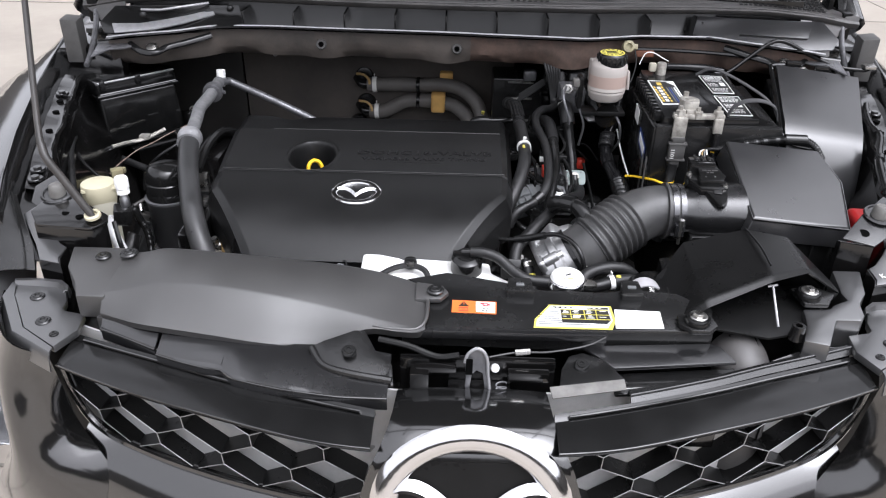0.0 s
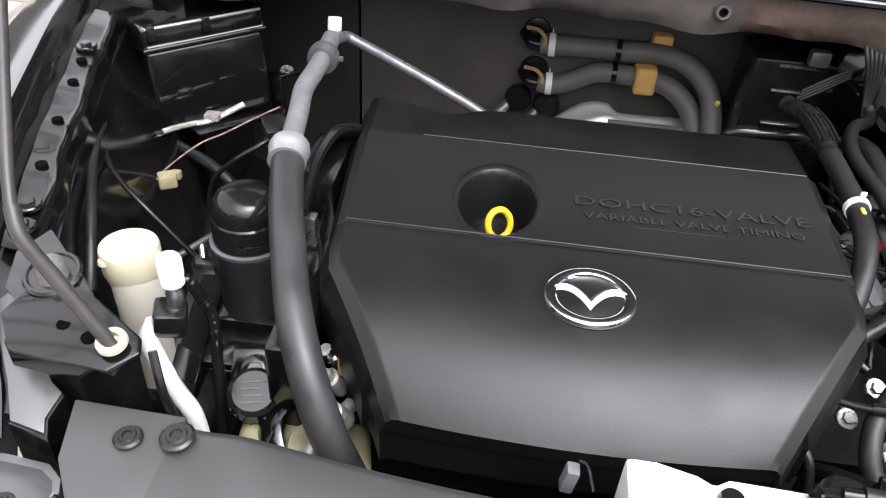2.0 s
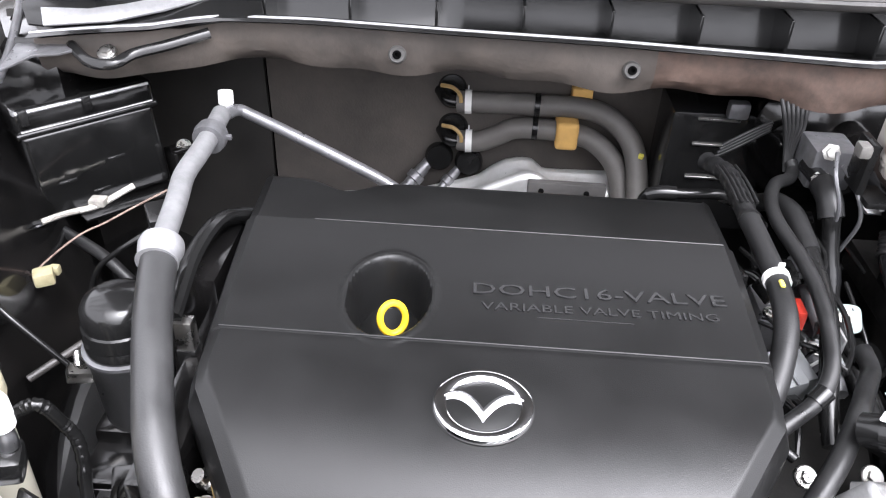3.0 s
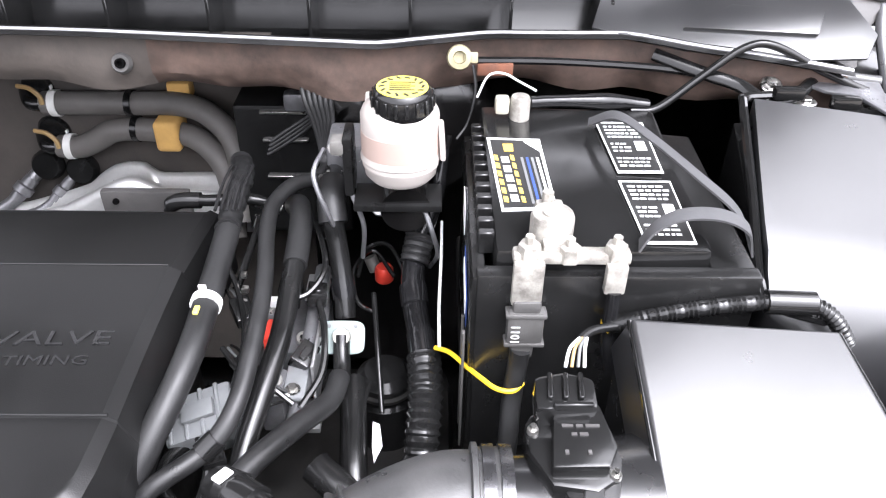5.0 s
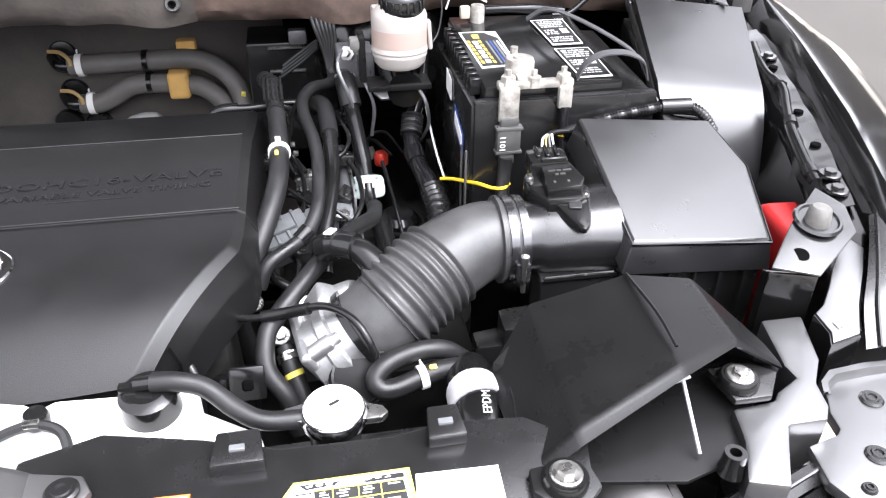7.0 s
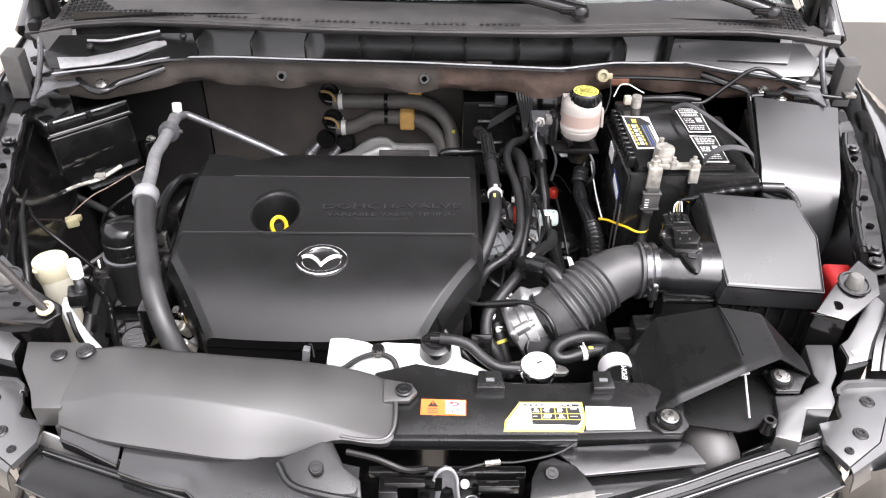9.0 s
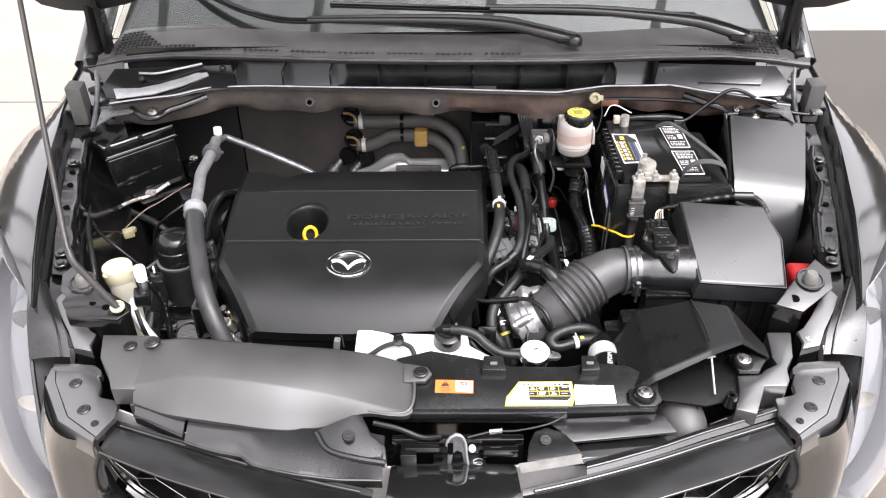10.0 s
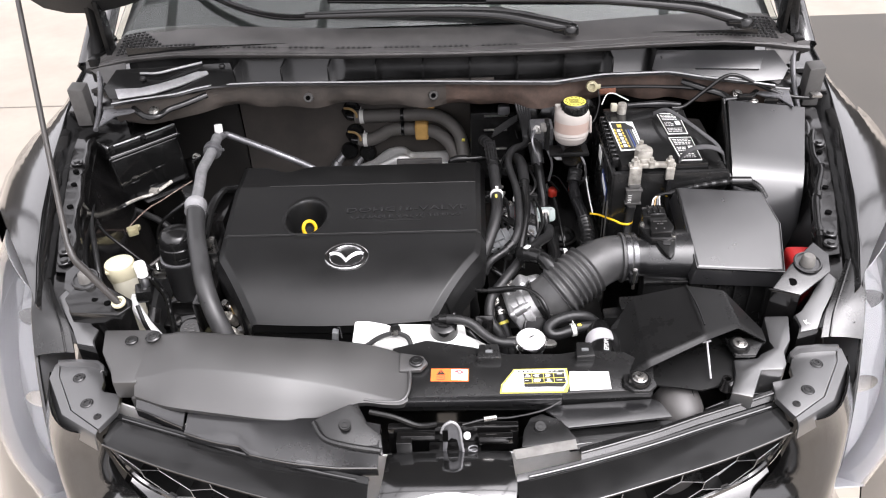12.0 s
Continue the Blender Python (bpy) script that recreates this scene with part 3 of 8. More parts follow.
rows = [[(MID + u * 0.82, 1.80 + 0.70 * t, 1.10 + 0.02 * math.sin(3 * t)) for u in (-1, -0.5, 0, 0.5, 1)] for t in (0, 0.25, 0.5, 0.75, 1)]
part("dashboard_top", sheet(rows, 0.02), COWL, car, "dark grey dashboard top seen through the glass")
part("cabin_wall", merged(box(-0.95, 0.93, 2.45, 2.50, 0.3, 1.6, 0.01), box(-1.0, 0.98, 1.95, 4.6, 0.25, 0.95, 0.03), box(-0.80, 0.78, 2.2, 4.3, 1.45, 1.62, 0.06)), PAINT, car, "black car cabin")
for s in (-1, 1):
    part("windscreen_pillar", tube([(MID + s * 0.90, 1.72, 1.08), (MID + s * 0.87, 1.95, 1.26), (MID + s * 0.80, 2.40, 1.56)], 0.035, 10), PAINT, car)


def wiper(arm, blade):
    w = thing("windscreen_wiper", arm[0], "black windscreen wiper resting on the glass", "wiper", "wipers")
    part("arm", tube(arm, lambda t, s: 0.019 - 0.009 * t, 10, 5, 0.55), SMOOTH, w)
    part("blade", tube(blade, 0.009, 8, 5, 0.8), SHINY_RUBBER, w)
    part("blade_spine", tube([(x, y - 0.008, z + 0.006) for x, y, z in blade], 0.004, 6, 5), SMOOTH, w)
    part("pivot_cap", merged(lathe([(0.0001, 0.010), (0.014, 0.009), (0.019, 0.003), (0.020, -0.012)], arm[0], 20), box(arm[0][0] - 0.045, arm[0][0] + 0.008, arm[0][1] - 0.012, arm[0][1] + 0.016, arm[0][2] - 0.008, arm[0][2] + 0.008, 0.006)), SMOOTH, w)


wiper([(0.30, 1.672, 1.165), (0.22, 1.690, 1.180), (0.12, 1.715, 1.192), (-0.05, 1.730, 1.196), (-0.35, 1.745, 1.192)], [(0.14, 1.745, 1.190), (-0.20, 1.758, 1.190), (-0.43, 1.765, 1.186), (-0.62, 1.86, 1.222), (-0.76, 1.99, 1.286)])
wiper([(0.72, 1.682, 1.165), (0.66, 1.700, 1.182), (0.58, 1.720, 1.196), (0.35, 1.745, 1.212), (0.10, 1.76, 1.213)], [(0.60, 1.745, 1.198), (0.2, 1.77, 1.202), (-0.12, 1.795, 1.206), (-0.30, 1.81, 1.208)])

for x in (-0.80, 0.776):
    for y in (1.42, 4.05):
        wh = part("wheel", moved(lathe([(0.20, -0.10), (0.31, -0.105), (0.335, -0.08), (0.34, 0.0), (0.335, 0.08), (0.31, 0.105), (0.20, 0.10)], sides=36), pose(x, y, 0.34, 0, 90, 0)), RUBBER, car, "black rubber tyre")
        part("rim", moved(lathe([(0.0001, 0.05), (0.06, 0.06), (0.10, 0.03), (0.19, 0.07), (0.205, 0.09), (0.205, -0.09), (0.0001, -0.06)], sides=30), pose(x, y, 0.34, 0, 90, 0)), DULL, wh)

# brown area of the ground, darker than the concrete round it
BROWN_GROUND = material("dark_brown_ground", (0.055, 0.050, 0.043), 0.7, second=(0.075, 0.067, 0.058), scale=2, bump=0.4, bump_scale=60)
solo("pavement", box(1.55, 9.0, 1.2, 5.0, -0.05, 0.006, 0.002), BROWN_GROUND, (3, 3, 0), "brown ground area beside the car, darker than the concrete", "pavement", kind="structure")

# plain unseen walls added in front and along the sides, dark for the paint's reflections
WALLS = material("added_dark_wall", (0.050, 0.048, 0.046), 0.85, second=(0.080, 0.075, 0.070), scale=0.8, bump=0.4, bump_scale=30)
solo("added_wall_south", box(-14, 16, -12.3, -12.0, 0.0, 2.4, 0.01), WALLS, (0, -12.15, 0), "plain unseen dark wall added to darken the car's reflections", "wall", kind="structure")
solo("added_wall_west", box(-11.3, -11.0, -12.0, 18.0, 0.0, 3.2, 0.01), WALLS, (-11, 3, 0), "plain unseen dark wall added to darken the car's reflections", "wall", kind="structure")
solo("added_wall_east", box(10.0, 10.3, -12.0, 18.0, 0.0, 3.2, 0.01), WALLS, (10, 3, 0), "plain unseen dark wall added to darken the car's reflections", "wall", kind="structure")

# steel roof trusses high over the yard
TRUSS = material("grey_painted_steel", (0.11, 0.11, 0.115), 0.5, spread=0.3, scale=6)
for y in (1.6, 3.4, 5.2, 7.0):
    tr = thing("roof_truss", (0, y, 5.6), "grey steel lattice roof truss high over the yard", "roof truss", "roof trusses")
    for z in (5.6, 6.1):
        part("chord", box(-9, 9, y - 0.05, y + 0.05, z - 0.05, z + 0.05, 0.005), TRUSS, tr)
    for x in (-9, 9):
        part("column", box(x - 0.08, x + 0.08, y - 0.08, y + 0.08, 0.0, 5.6, 0.005), TRUSS, tr)
    for k in range(18):
        x = -9 + k
        part("brace", tube([(x, y, 5.6 if k % 2 else 6.1), (x + 1, y, 6.1 if k % 2 else 5.6)], 0.03, 6, 1), TRUSS, tr)
for x in (-3.0, -1.0, 1.0, 3.0):
    solo("roof_purlin", tube([(x - 1.2, 0.5, 6.2), (x + 1.2, 9.0, 6.2)], 0.06, 8, 1), TRUSS, (x, 5, 6.2), "grey steel roof purlin laid aslant over the trusses", "roof purlin", "roof purlins")

# ---- front end ----
BAND = [(0.0, 0.592, 0.545), (0.10, 0.603, 0.547), (0.18, 0.623, 0.556), (0.26, 0.647, 0.580), (0.34, 0.673, 0.607), (0.42, 0.704, 0.634), (0.50, 0.732, 0.666), (0.57, 0.758, 0.699), (0.70, 0.80, 0.76)]


def band_top(x):
    return lerp_rows(BAND, abs(x - MID))[0]


def band_low(x):
    return lerp_rows(BAND, abs(x - MID))[1]


LOWER = [(0.11, 0.662), (0.30, 0.663), (0.46, 0.664), (0.53, 0.668), (0.565, 0.680), (0.583, 0.710), (0.590, 0.795)]

grille = thing("front_grille", (MID, 0.58, 0.70), "black plastic front grille with a hexagon mesh", "grille")
for s in (-1, 1):
    rows = []
    for i in range(25):
        x = MID + s * (0.114 + (0.564 - 0.114) * i / 24)
        e = i / 24
        z1, z0 = 0.848 - 0.006 * e, 0.8435 - 0.006 * e
        yt, yl = band_top(x), band_low(x)
        rows.append([(x, yt + 0.014, z1 - 0.014), (x, yt + 0.009, z1 - 0.001), (x, yt + 0.006, z1 + 0.002), (x, yt + 0.003, z1 - 0.001), (x, yt - 0.002, z1 - 0.004), (x, yt - 0.005, z1 - 0.0015), (x, yt - 0.008, z1 - 0.0012), (x, (yt + yl) / 2, (z0 + z1) / 2), (x, yl + 0.005, z0 + 0.0003), (x, yl + 0.0015, z0 - 0.0003), (x, yl, z0 - 0.003), (x, yl + 0.006, z0 - 0.010), (x, yl + 0.05, z0 - 0.045)])
    rows = [[(sum(r[k][0] for r in near) / len(near), sum(r[k][1] for r in near) / len(near), r0[k][2]) for k in range(len(r0))] for i, r0 in enumerate(rows) for near in [rows[max(0, i - 2):i + 3] if 1 < i < 23 else [r0]]]
    band = part("trim_band", sheet(rows, 0.002), SMOOTH, grille, "glossy dark upper grille trim")
    part("trim_bead", tube([Vector(r[5]) + Vector((0, 0.004, 0.0015)) for r in rows[1:-1]], 0.0026, 8, 2), PAINT, band, "polished bead along the trim")
    part("trim_edge", tube([Vector(r[9]) for r in rows], 0.0016, 8, 2), PAINT, band, "polished lower edge")

    def face(a, z):
        """A point of the mesh's surface."""
        x = MID + s * a
        return Vector((x, 0.594 + 0.445 * a * a + (0.80 - z) * 0.15, z))

    def lower(a):
        """The height of the mesh's lower edge."""
        return lerp_rows(LOWER, a)[0]

    # hexagon mesh: each bar its own piece
    dx, dz = 0.103, 0.058
    made = set()
    for r in range(7):
        for c in range(-2, 7):
            cx, cz = 0.1845 + dx * c + (dx / 2 if r % 2 else 0), 0.824 - dz * r
            pts = [(cx - dx / 2, cz + 0.012), (cx, cz + dz - 0.012), (cx + dx / 2, cz + 0.012), (cx + dx / 2, cz - 0.012), (cx, cz - dz + 0.012), (cx - dx / 2, cz - 0.012)]
            for p, q in zip(pts, pts[1:] + pts[:1]):
                key = tuple(sorted((tuple(round(v, 3) for v in p), tuple(round(v, 3) for v in q))))
                m = ((p[0] + q[0]) / 2, (p[1] + q[1]) / 2)
                if key in made or not 0.115 < m[0] < 0.582 or m[1] > 0.815 or m[1] < lower(m[0]) - 0.002:
                    continue
                made.add(key)
                a, b = face(*p), face(*q)
                back = Vector((0, 0.040, -0.010))
                n = (b - a).normalized().cross(back.normalized()) * 0.0017
                ring = lambda v: [v - n * 0.6, v + n * 0.6, v + n + back, v - n + back]
                part("mesh_bar", loft([ring(a), ring(b)]), SCOOP_BLACK, grille)
                # pale tube paints the light caught by the black bar's front edge
                part("mesh_glint", tube([a, b], 0.0008, 6, 1), SATIN_PIPE, grille)
    # frame round the mesh
    edge = [face(a, lower(a) - 0.004) for a in [0.115 + 0.415 * k / 10 for k in range(11)]] + [face(a, z) for a, z in ((0.562, 0.677), (0.581, 0.706), (0.587, 0.75), (0.586, 0.80))]
    part("mesh_frame", tube(edge, 0.0065, 8, 3), PAINT, grille, "polished frame round the mesh")
    # bumper skin beside and below the mesh
    rows = []
    for k in range(17):
        a = 0.115 + (0.575 - 0.115) * k / 16
        p = face(a, min(lower(a), 0.69) - 0.010)
        rows.append([p + Vector((0, 0.01, 0.004)), p, p + Vector((s * 0.01, -0.025, -0.02)), p + Vector((s * 0.015, -0.05, -0.07)), p + Vector((0, -0.05, -0.30))])
    part("bumper_skin", sheet(rows, 0.003), PAINT, grille, "glossy black bumper skin")
    # upright of the bumper between the lamp and the mesh
    inner = spline([(0.588, 0.722, 0.838), (0.592, 0.735, 0.795), (0.590, 0.742, 0.745), (0.580, 0.738, 0.695), (0.54, 0.715, 0.640), (0.50, 0.70, 0.55), (0.48, 0.69, 0.42)], 3)
    outer = spline([(0.712, 0.852, 0.855), (0.722, 0.812, 0.79), (0.698, 0.752, 0.72), (0.69, 0.728, 0.66), (0.72, 0.735, 0.60), (0.76, 0.755, 0.52), (0.76, 0.76, 0.40)], 3)
    rows = [[Vector((MID + s * q.x, q.y, q.z)) for q in [a.lerp(b, k / 12) + Vector((0, -0.22, 0.05)) * (k / 12) * (1 - k / 12) for k in range(13)]] for a, b in zip(inner, outer)]
    part("bumper_upright", sheet(rows, 0.003), PAINT, grille, "glossy black bumper upright", sharp=60)

part("mesh_backing", merged(*[sheet([[(MID + s * a, 0.66 + 0.40 * a * a, z) for z in (0.84, 0.70, 0.55)] for a in (0.02, 0.15, 0.3, 0.45, 0.60)], 0.003) for s in (-1, 1)]), material("dusty_condenser_fins", (0.40, 0.40, 0.395), 0.5, second=(0.50, 0.495, 0.49), scale=25, bump=0.8, bump_scale=500), grille, "dusty grey cooler seen behind the mesh")

# badge housing and badge
badge = thing("front_badge", (MID, 0.53, 0.70), "large chrome winged oval badge in a black housing", "badge")
rows = []
for i in range(29):
    u = i / 14 - 1
    d = 1 - abs(u) ** 4
    cx = MID + 0.010
    rows.append([(cx + u * 0.098, 0.668, 0.826), (cx + u * 0.098, 0.664, 0.842 + 0.004 * d), (cx + u * 0.099, 0.655, 0.846 + 0.004 * d), (cx + u * 0.102, 0.612, 0.848 + 0.006 * d), (cx + u * 0.106, 0.588, 0.844 + 0.008 * d), (cx + u * 0.114, 0.566, 0.832 + 0.014 * d), (cx + u * 0.126, 0.552, 0.81 + 0.022 * d), (cx + u * 0.138, 0.546, 0.77 + 0.02 * d), (cx + u * 0.142, 0.540, 0.70), (cx + u * 0.138, 0.54, 0.60)])
part("housing", sheet(rows, 0.003), PAINT, badge, "glossy black badge housing")


def oval_ring(m, a, b, r, flat=0.6, n=48):
    rings = []
    for k in range(n):
        t = k * math.tau / n
        c = Vector((a * math.cos(t), b * math.sin(t), 0))
        o = Vector((math.cos(t) / a, math.sin(t) / b, 0)).normalized()
        rings.append([c + o * (r * math.cos(q * math.tau / 10)) + Vector((0, 0, flat * r * math.sin(q * math.tau / 10))) for q in range(10)])
    bm = loft([*rings, rings[0]], caps=False)
    bmesh.ops.remove_doubles(bm, verts=bm.verts, dist=1e-6)
    return moved(bm, m)


def wing_mark(m, a, b, thick, low=-0.08, lift=0.60, bend=2.2, n=14):
    """A plain pair of wings inside an oval."""
    rings = []
    for k in range(-n, n + 1):
        u = k / n
        rise = 1 - (1 - abs(u)) ** bend
        top = b * (low + lift * rise - 0.26 * abs(u) ** 3)
        width = b * (0.42 - 0.22 * abs(u) ** 0.8)
        rings.append([(a * u * 0.93, top, 0), (a * u * 0.93, top - width * 0.5, thick), (a * u * 0.93, top - width, 0), (a * u * 0.93, top - width * 0.5, -thick * 0.4)])
    return moved(loft(rings), m)


bp = pose(MID + 0.010, 0.528, 0.770, 70)
part("ring", oval_ring(bp, 0.108, 0.092, 0.0175, 0.5), CHROME, badge, "thick chrome oval ring")
part("wing_shape", wing_mark(bp, 0.102, 0.087, 0.010, -0.24, 0.86, 1.6), CHROME, badge, "chrome wing shape")
part("backing_plate", moved(lathe([(0.0001, -0.003), (0.100, -0.003), (0.104, -0.008)], sides=40, oval=0.84), bp), SCOOP_BLACK, badge)

# end plates beside the grille
for s in (-1, 1):
    pl = thing("grille_end_plate", (MID + s * 0.63, 0.79, 0.85), "black moulded plastic end plate held by screws", "bracket", "grille end plates")
    P = [(0.612, 0.854), (0.626, 0.864), (0.698, 0.869), (0.686, 0.836), (0.632, 0.755), (0.570, 0.712), (0.553, 0.752), (0.559, 0.790), (0.592, 0.798), (0.598, 0.804), (0.601, 0.824), (0.610, 0.842)]
    part("plate", slab([(MID + s * a, b, 0.858) for a, b in P], 0.012, 0.002), PANEL, pl)
    part("ridge", sheet([[(MID + s * a, b, c) for a, b, c in r] for r in (((0.607, 0.846, 0.848), (0.610, 0.858, 0.850), (0.626, 0.872, 0.852), (0.665, 0.876, 0.852), (0.702, 0.876, 0.850)), ((0.608, 0.846, 0.862), (0.612, 0.857, 0.864), (0.627, 0.868, 0.866), (0.665, 0.872, 0.866), (0.702, 0.873, 0.864)), ((0.613, 0.845, 0.863), (0.617, 0.854, 0.865), (0.630, 0.862, 0.866), (0.665, 0.865, 0.866), (0.700, 0.866, 0.864)), ((0.617, 0.844, 0.857), (0.620, 0.852, 0.857), (0.632, 0.858, 0.857), (0.665, 0.861, 0.857), (0.698, 0.862, 0.857)))], 0.002), PANEL, pl, "raised rear ridge")
    fastener("push_clip", (MID + s * 0.649, 0.832, 0.859), mat=PLASTIC, parent=pl)
    fastener("push_clip", (MID + s * 0.611, 0.770, 0.859), mat=PLASTIC, parent=pl)
    fastener("push_clip", (MID + s * 0.581, 0.739, 0.859), mat=PLASTIC, parent=pl, size=0.6)
    part("skirt", sheet([[(MID + s * a, b, c) for a, b, c in r] for r in (((0.700, 0.870, 0.860), (0.687, 0.836, 0.858), (0.633, 0.754, 0.858), (0.571, 0.711, 0.857)), ((0.706, 0.868, 0.859), (0.704, 0.834, 0.857), (0.645, 0.747, 0.857), (0.571, 0.702, 0.856)), ((0.709, 0.866, 0.852), (0.709, 0.832, 0.850), (0.650, 0.742, 0.850), (0.571, 0.696, 0.849)), ((0.711, 0.864, 0.835), (0.712, 0.830, 0.832), (0.652, 0.738, 0.830), (0.571, 0.692, 0.828)))], 0.002), PANEL, pl)

# headlights
for s in (-1, 1):
    hl = thing("headlight", (MID + s * 0.82, 0.95, 0.70), "clear headlight with a chrome reflector set into the wing", "headlight", "headlights")
    A = [(0.772, 0.985, 0.930), (0.765, 0.945, 0.905), (0.742, 0.87, 0.85), (0.718, 0.80, 0.78), (0.694, 0.745, 0.715), (0.68, 0.72, 0.66)]
    B = [(0.955, 1.255, 0.915), (0.968, 1.16, 0.85), (0.955, 1.03, 0.775), (0.915, 0.92, 0.71), (0.85, 0.83, 0.66), (0.76, 0.755, 0.62)]
    rows = []
    for a, b in zip(spline(A, 4), spline(B, 4)):
        rows.append([Vector((MID + s * p.x, p.y, p.z)) for p in [a.lerp(b, k / 8) + Vector((0.06, -0.05, 0.075)) * (k / 8) * (1 - k / 8) for k in range(9)]])
    lens = part("lens", sheet(rows, 0.003), LENS, hl, "clear curved headlight lens", sharp=70)
    lens.visible_shadow = False
    part("housing", sheet([[v + Vector((-s * 0.02, 0.07, -0.06)) for v in row] for row in rows], 0.004), SILVER, hl, "silvered lamp housing")
    loop = [*rows[0], *[r[-1] for r in rows[1:]], *rows[-1][-2::-1], *[r[0] for r in rows[-2:0:-1]]]
    loop.append(loop[0])
    part("bezel", sheet([[v, v + Vector((-s * 0.02, 0.07, -0.06))] for v in loop], 0.002), SILVER, hl, "silvered lamp bezel")
    for (a, b, c), r in (((0.838, 1.055, 0.812), 0.046), ((0.790, 0.905, 0.730), 0.038)):
        c0 = Vector((MID + s * a, b, c))
        part("reflector", moved(lathe([(r, 0.0), (r * 0.97, -0.004), (r * 0.75, -0.03), (r * 0.4, -0.05), (r * 0.2, -0.055), (r * 0.2, -0.02), (0.001, -0.015)], sides=28, oval=0.45), along(c0, c0 + Vector((s * 0.15, -0.8, 0.35)))), CHROME, hl, "chrome reflector bowl")
    part("corner_skin", sheet([[Vector((MID + s * q.x, q.y, q.z)) + Vector((s * 0.012 * k, -0.02 * k, -0.09 * k)) for k in range(4)] for q in spline(B, 3)], 0.003), PAINT, hl, "glossy black bumper corner below the lamp")
    part("edge_seal", tube([Vector((MID + s * a, b, c + 0.002)) for a, b, c in A], 0.004, 6, 4), SHINY_RUBBER, hl)

# ---- radiator deck ----
deck = thing("radiator_deck", (0.1, 0.78, 0.70), "black plastic radiator support deck across the car's nose", "radiator support")
part("panel", solid([(x, y, 0.8865 + (y - 0.742) * 0.105) for x, y in ((-0.10, 0.742), (0.183, 0.738), (0.185, 0.745), (0.335, 0.750), (0.345, 0.800), (0.300, 0.832), (0.235, 0.838), (0.19, 0.830), (0.10, 0.832), (0.04, 0.850), (-0.04, 0.868), (-0.10, 0.850))], 0.855, 0.004), PLASTIC, deck)
part("front_lip", box(-0.12, 0.183, 0.730, 0.742, 0.876, 0.889, 0.003), LID, deck, "raised front lip")
part("lower_ledge", slab([(0.150, 0.737, 0.866), (0.332, 0.748, 0.868), (0.345, 0.742, 0.868), (0.360, 0.712, 0.864), (0.19, 0.694, 0.862)], 0.006, 0.002), LID, deck, "sloping ledge below the deck")
part("lower_step", slab([(0.185, 0.702, 0.845), (0.362, 0.722, 0.846), (0.372, 0.690, 0.838), (0.19, 0.668, 0.838)], 0.006, 0.002), SMOOTH, deck)
for x, y, w in ((0.068, 0.826, 0.021), (0.232, 0.826, 0.016)):
    clip = part("clip_housing", solid([(x - w * 0.8, y + 0.018, 0.909), (x + w * 0.8, y + 0.018, 0.909), (x + w * 1.0, y - 0.014, 0.906), (x - w * 1.0, y - 0.014, 0.906)], 0.893, 0.003), PLASTIC, deck, "raised clip pocket")
    part("clip_window", box(x - 0.006, x + 0.006, y - 0.003, y + 0.003, 0.905, 0.9095, 0.0006, 1), GREY, clip)
part("core_face", box(-0.50, 0.48, 0.80, 0.86, 0.35, 0.84, 0.004), BODY, deck, "black radiator core under the deck")
part("fan_shroud", box(-0.46, 0.40, 0.87, 0.93, 0.36, 0.80, 0.01), PLASTIC, deck, "black fan shroud")

# labels on the deck


def deck_z(y):
    return 0.8865 + (y - 0.742) * 0.105


def flat_label(name, corners, mat, label, parent=None, lift=0.0006):
    out = [(x, y, deck_z(y) + lift) for x, y in corners]
    bm = slab(out, 0.0007, 0)
    if parent:
        return part(name, bm, mat, parent, label)
    return solo(name, bm, mat, out[0], label, "label")


warn = flat_label("warning_label", [(-0.031, 0.802), (0.033, 0.800), (0.032, 0.773), (-0.032, 0.775)], ORANGE, "orange and white warning label stuck on the radiator deck")
flat_label("white_field", [(0.003, 0.799), (0.031, 0.798), (0.030, 0.775), (0.003, 0.777)], PAPER, "", warn, 0.0010)
flat_label("warning_triangle", [(-0.022, 0.7885), (-0.0145, 0.7985), (-0.007, 0.7885)], INK, "", warn, 0.0012)
flat_label("print_bar", [(-0.0152, 0.7955), (-0.0138, 0.7955), (-0.0142, 0.7912), (-0.0148, 0.7912)], ORANGE, "", warn, 0.0016)
for k, (x0, x1, y0, y1) in enumerate(((-0.0215, -0.0085, 0.7858, 0.7850), (-0.0215, -0.0207, 0.7850, 0.7785), (-0.0093, -0.0085, 0.7850, 0.7785), (-0.0215, -0.0085, 0.7785, 0.7777), (-0.0185, -0.0120, 0.7822, 0.7815))):
    flat_label("print_bar", [(x0, y0), (x1, y0), (x1, y1), (x0, y1)], REDINK, "", warn, 0.0012)
for x, y, w, h in ((0.012, 0.7945, 0.0035, 0.0018), (0.0175, 0.7955, 0.003, 0.0012), (0.021, 0.7925, 0.0025, 0.0020), (0.0145, 0.7905, 0.0025, 0.0013), (0.0185, 0.7900, 0.002, 0.0010)):
    flat_label("print_bar", [(x - w, y + h), (x + w * 0.7, y + h * 1.3), (x + w, y - h), (x - w * 0.6, y - h)], REDINK, "", warn, 0.0012 + 0.0001 * (x > 0.018))
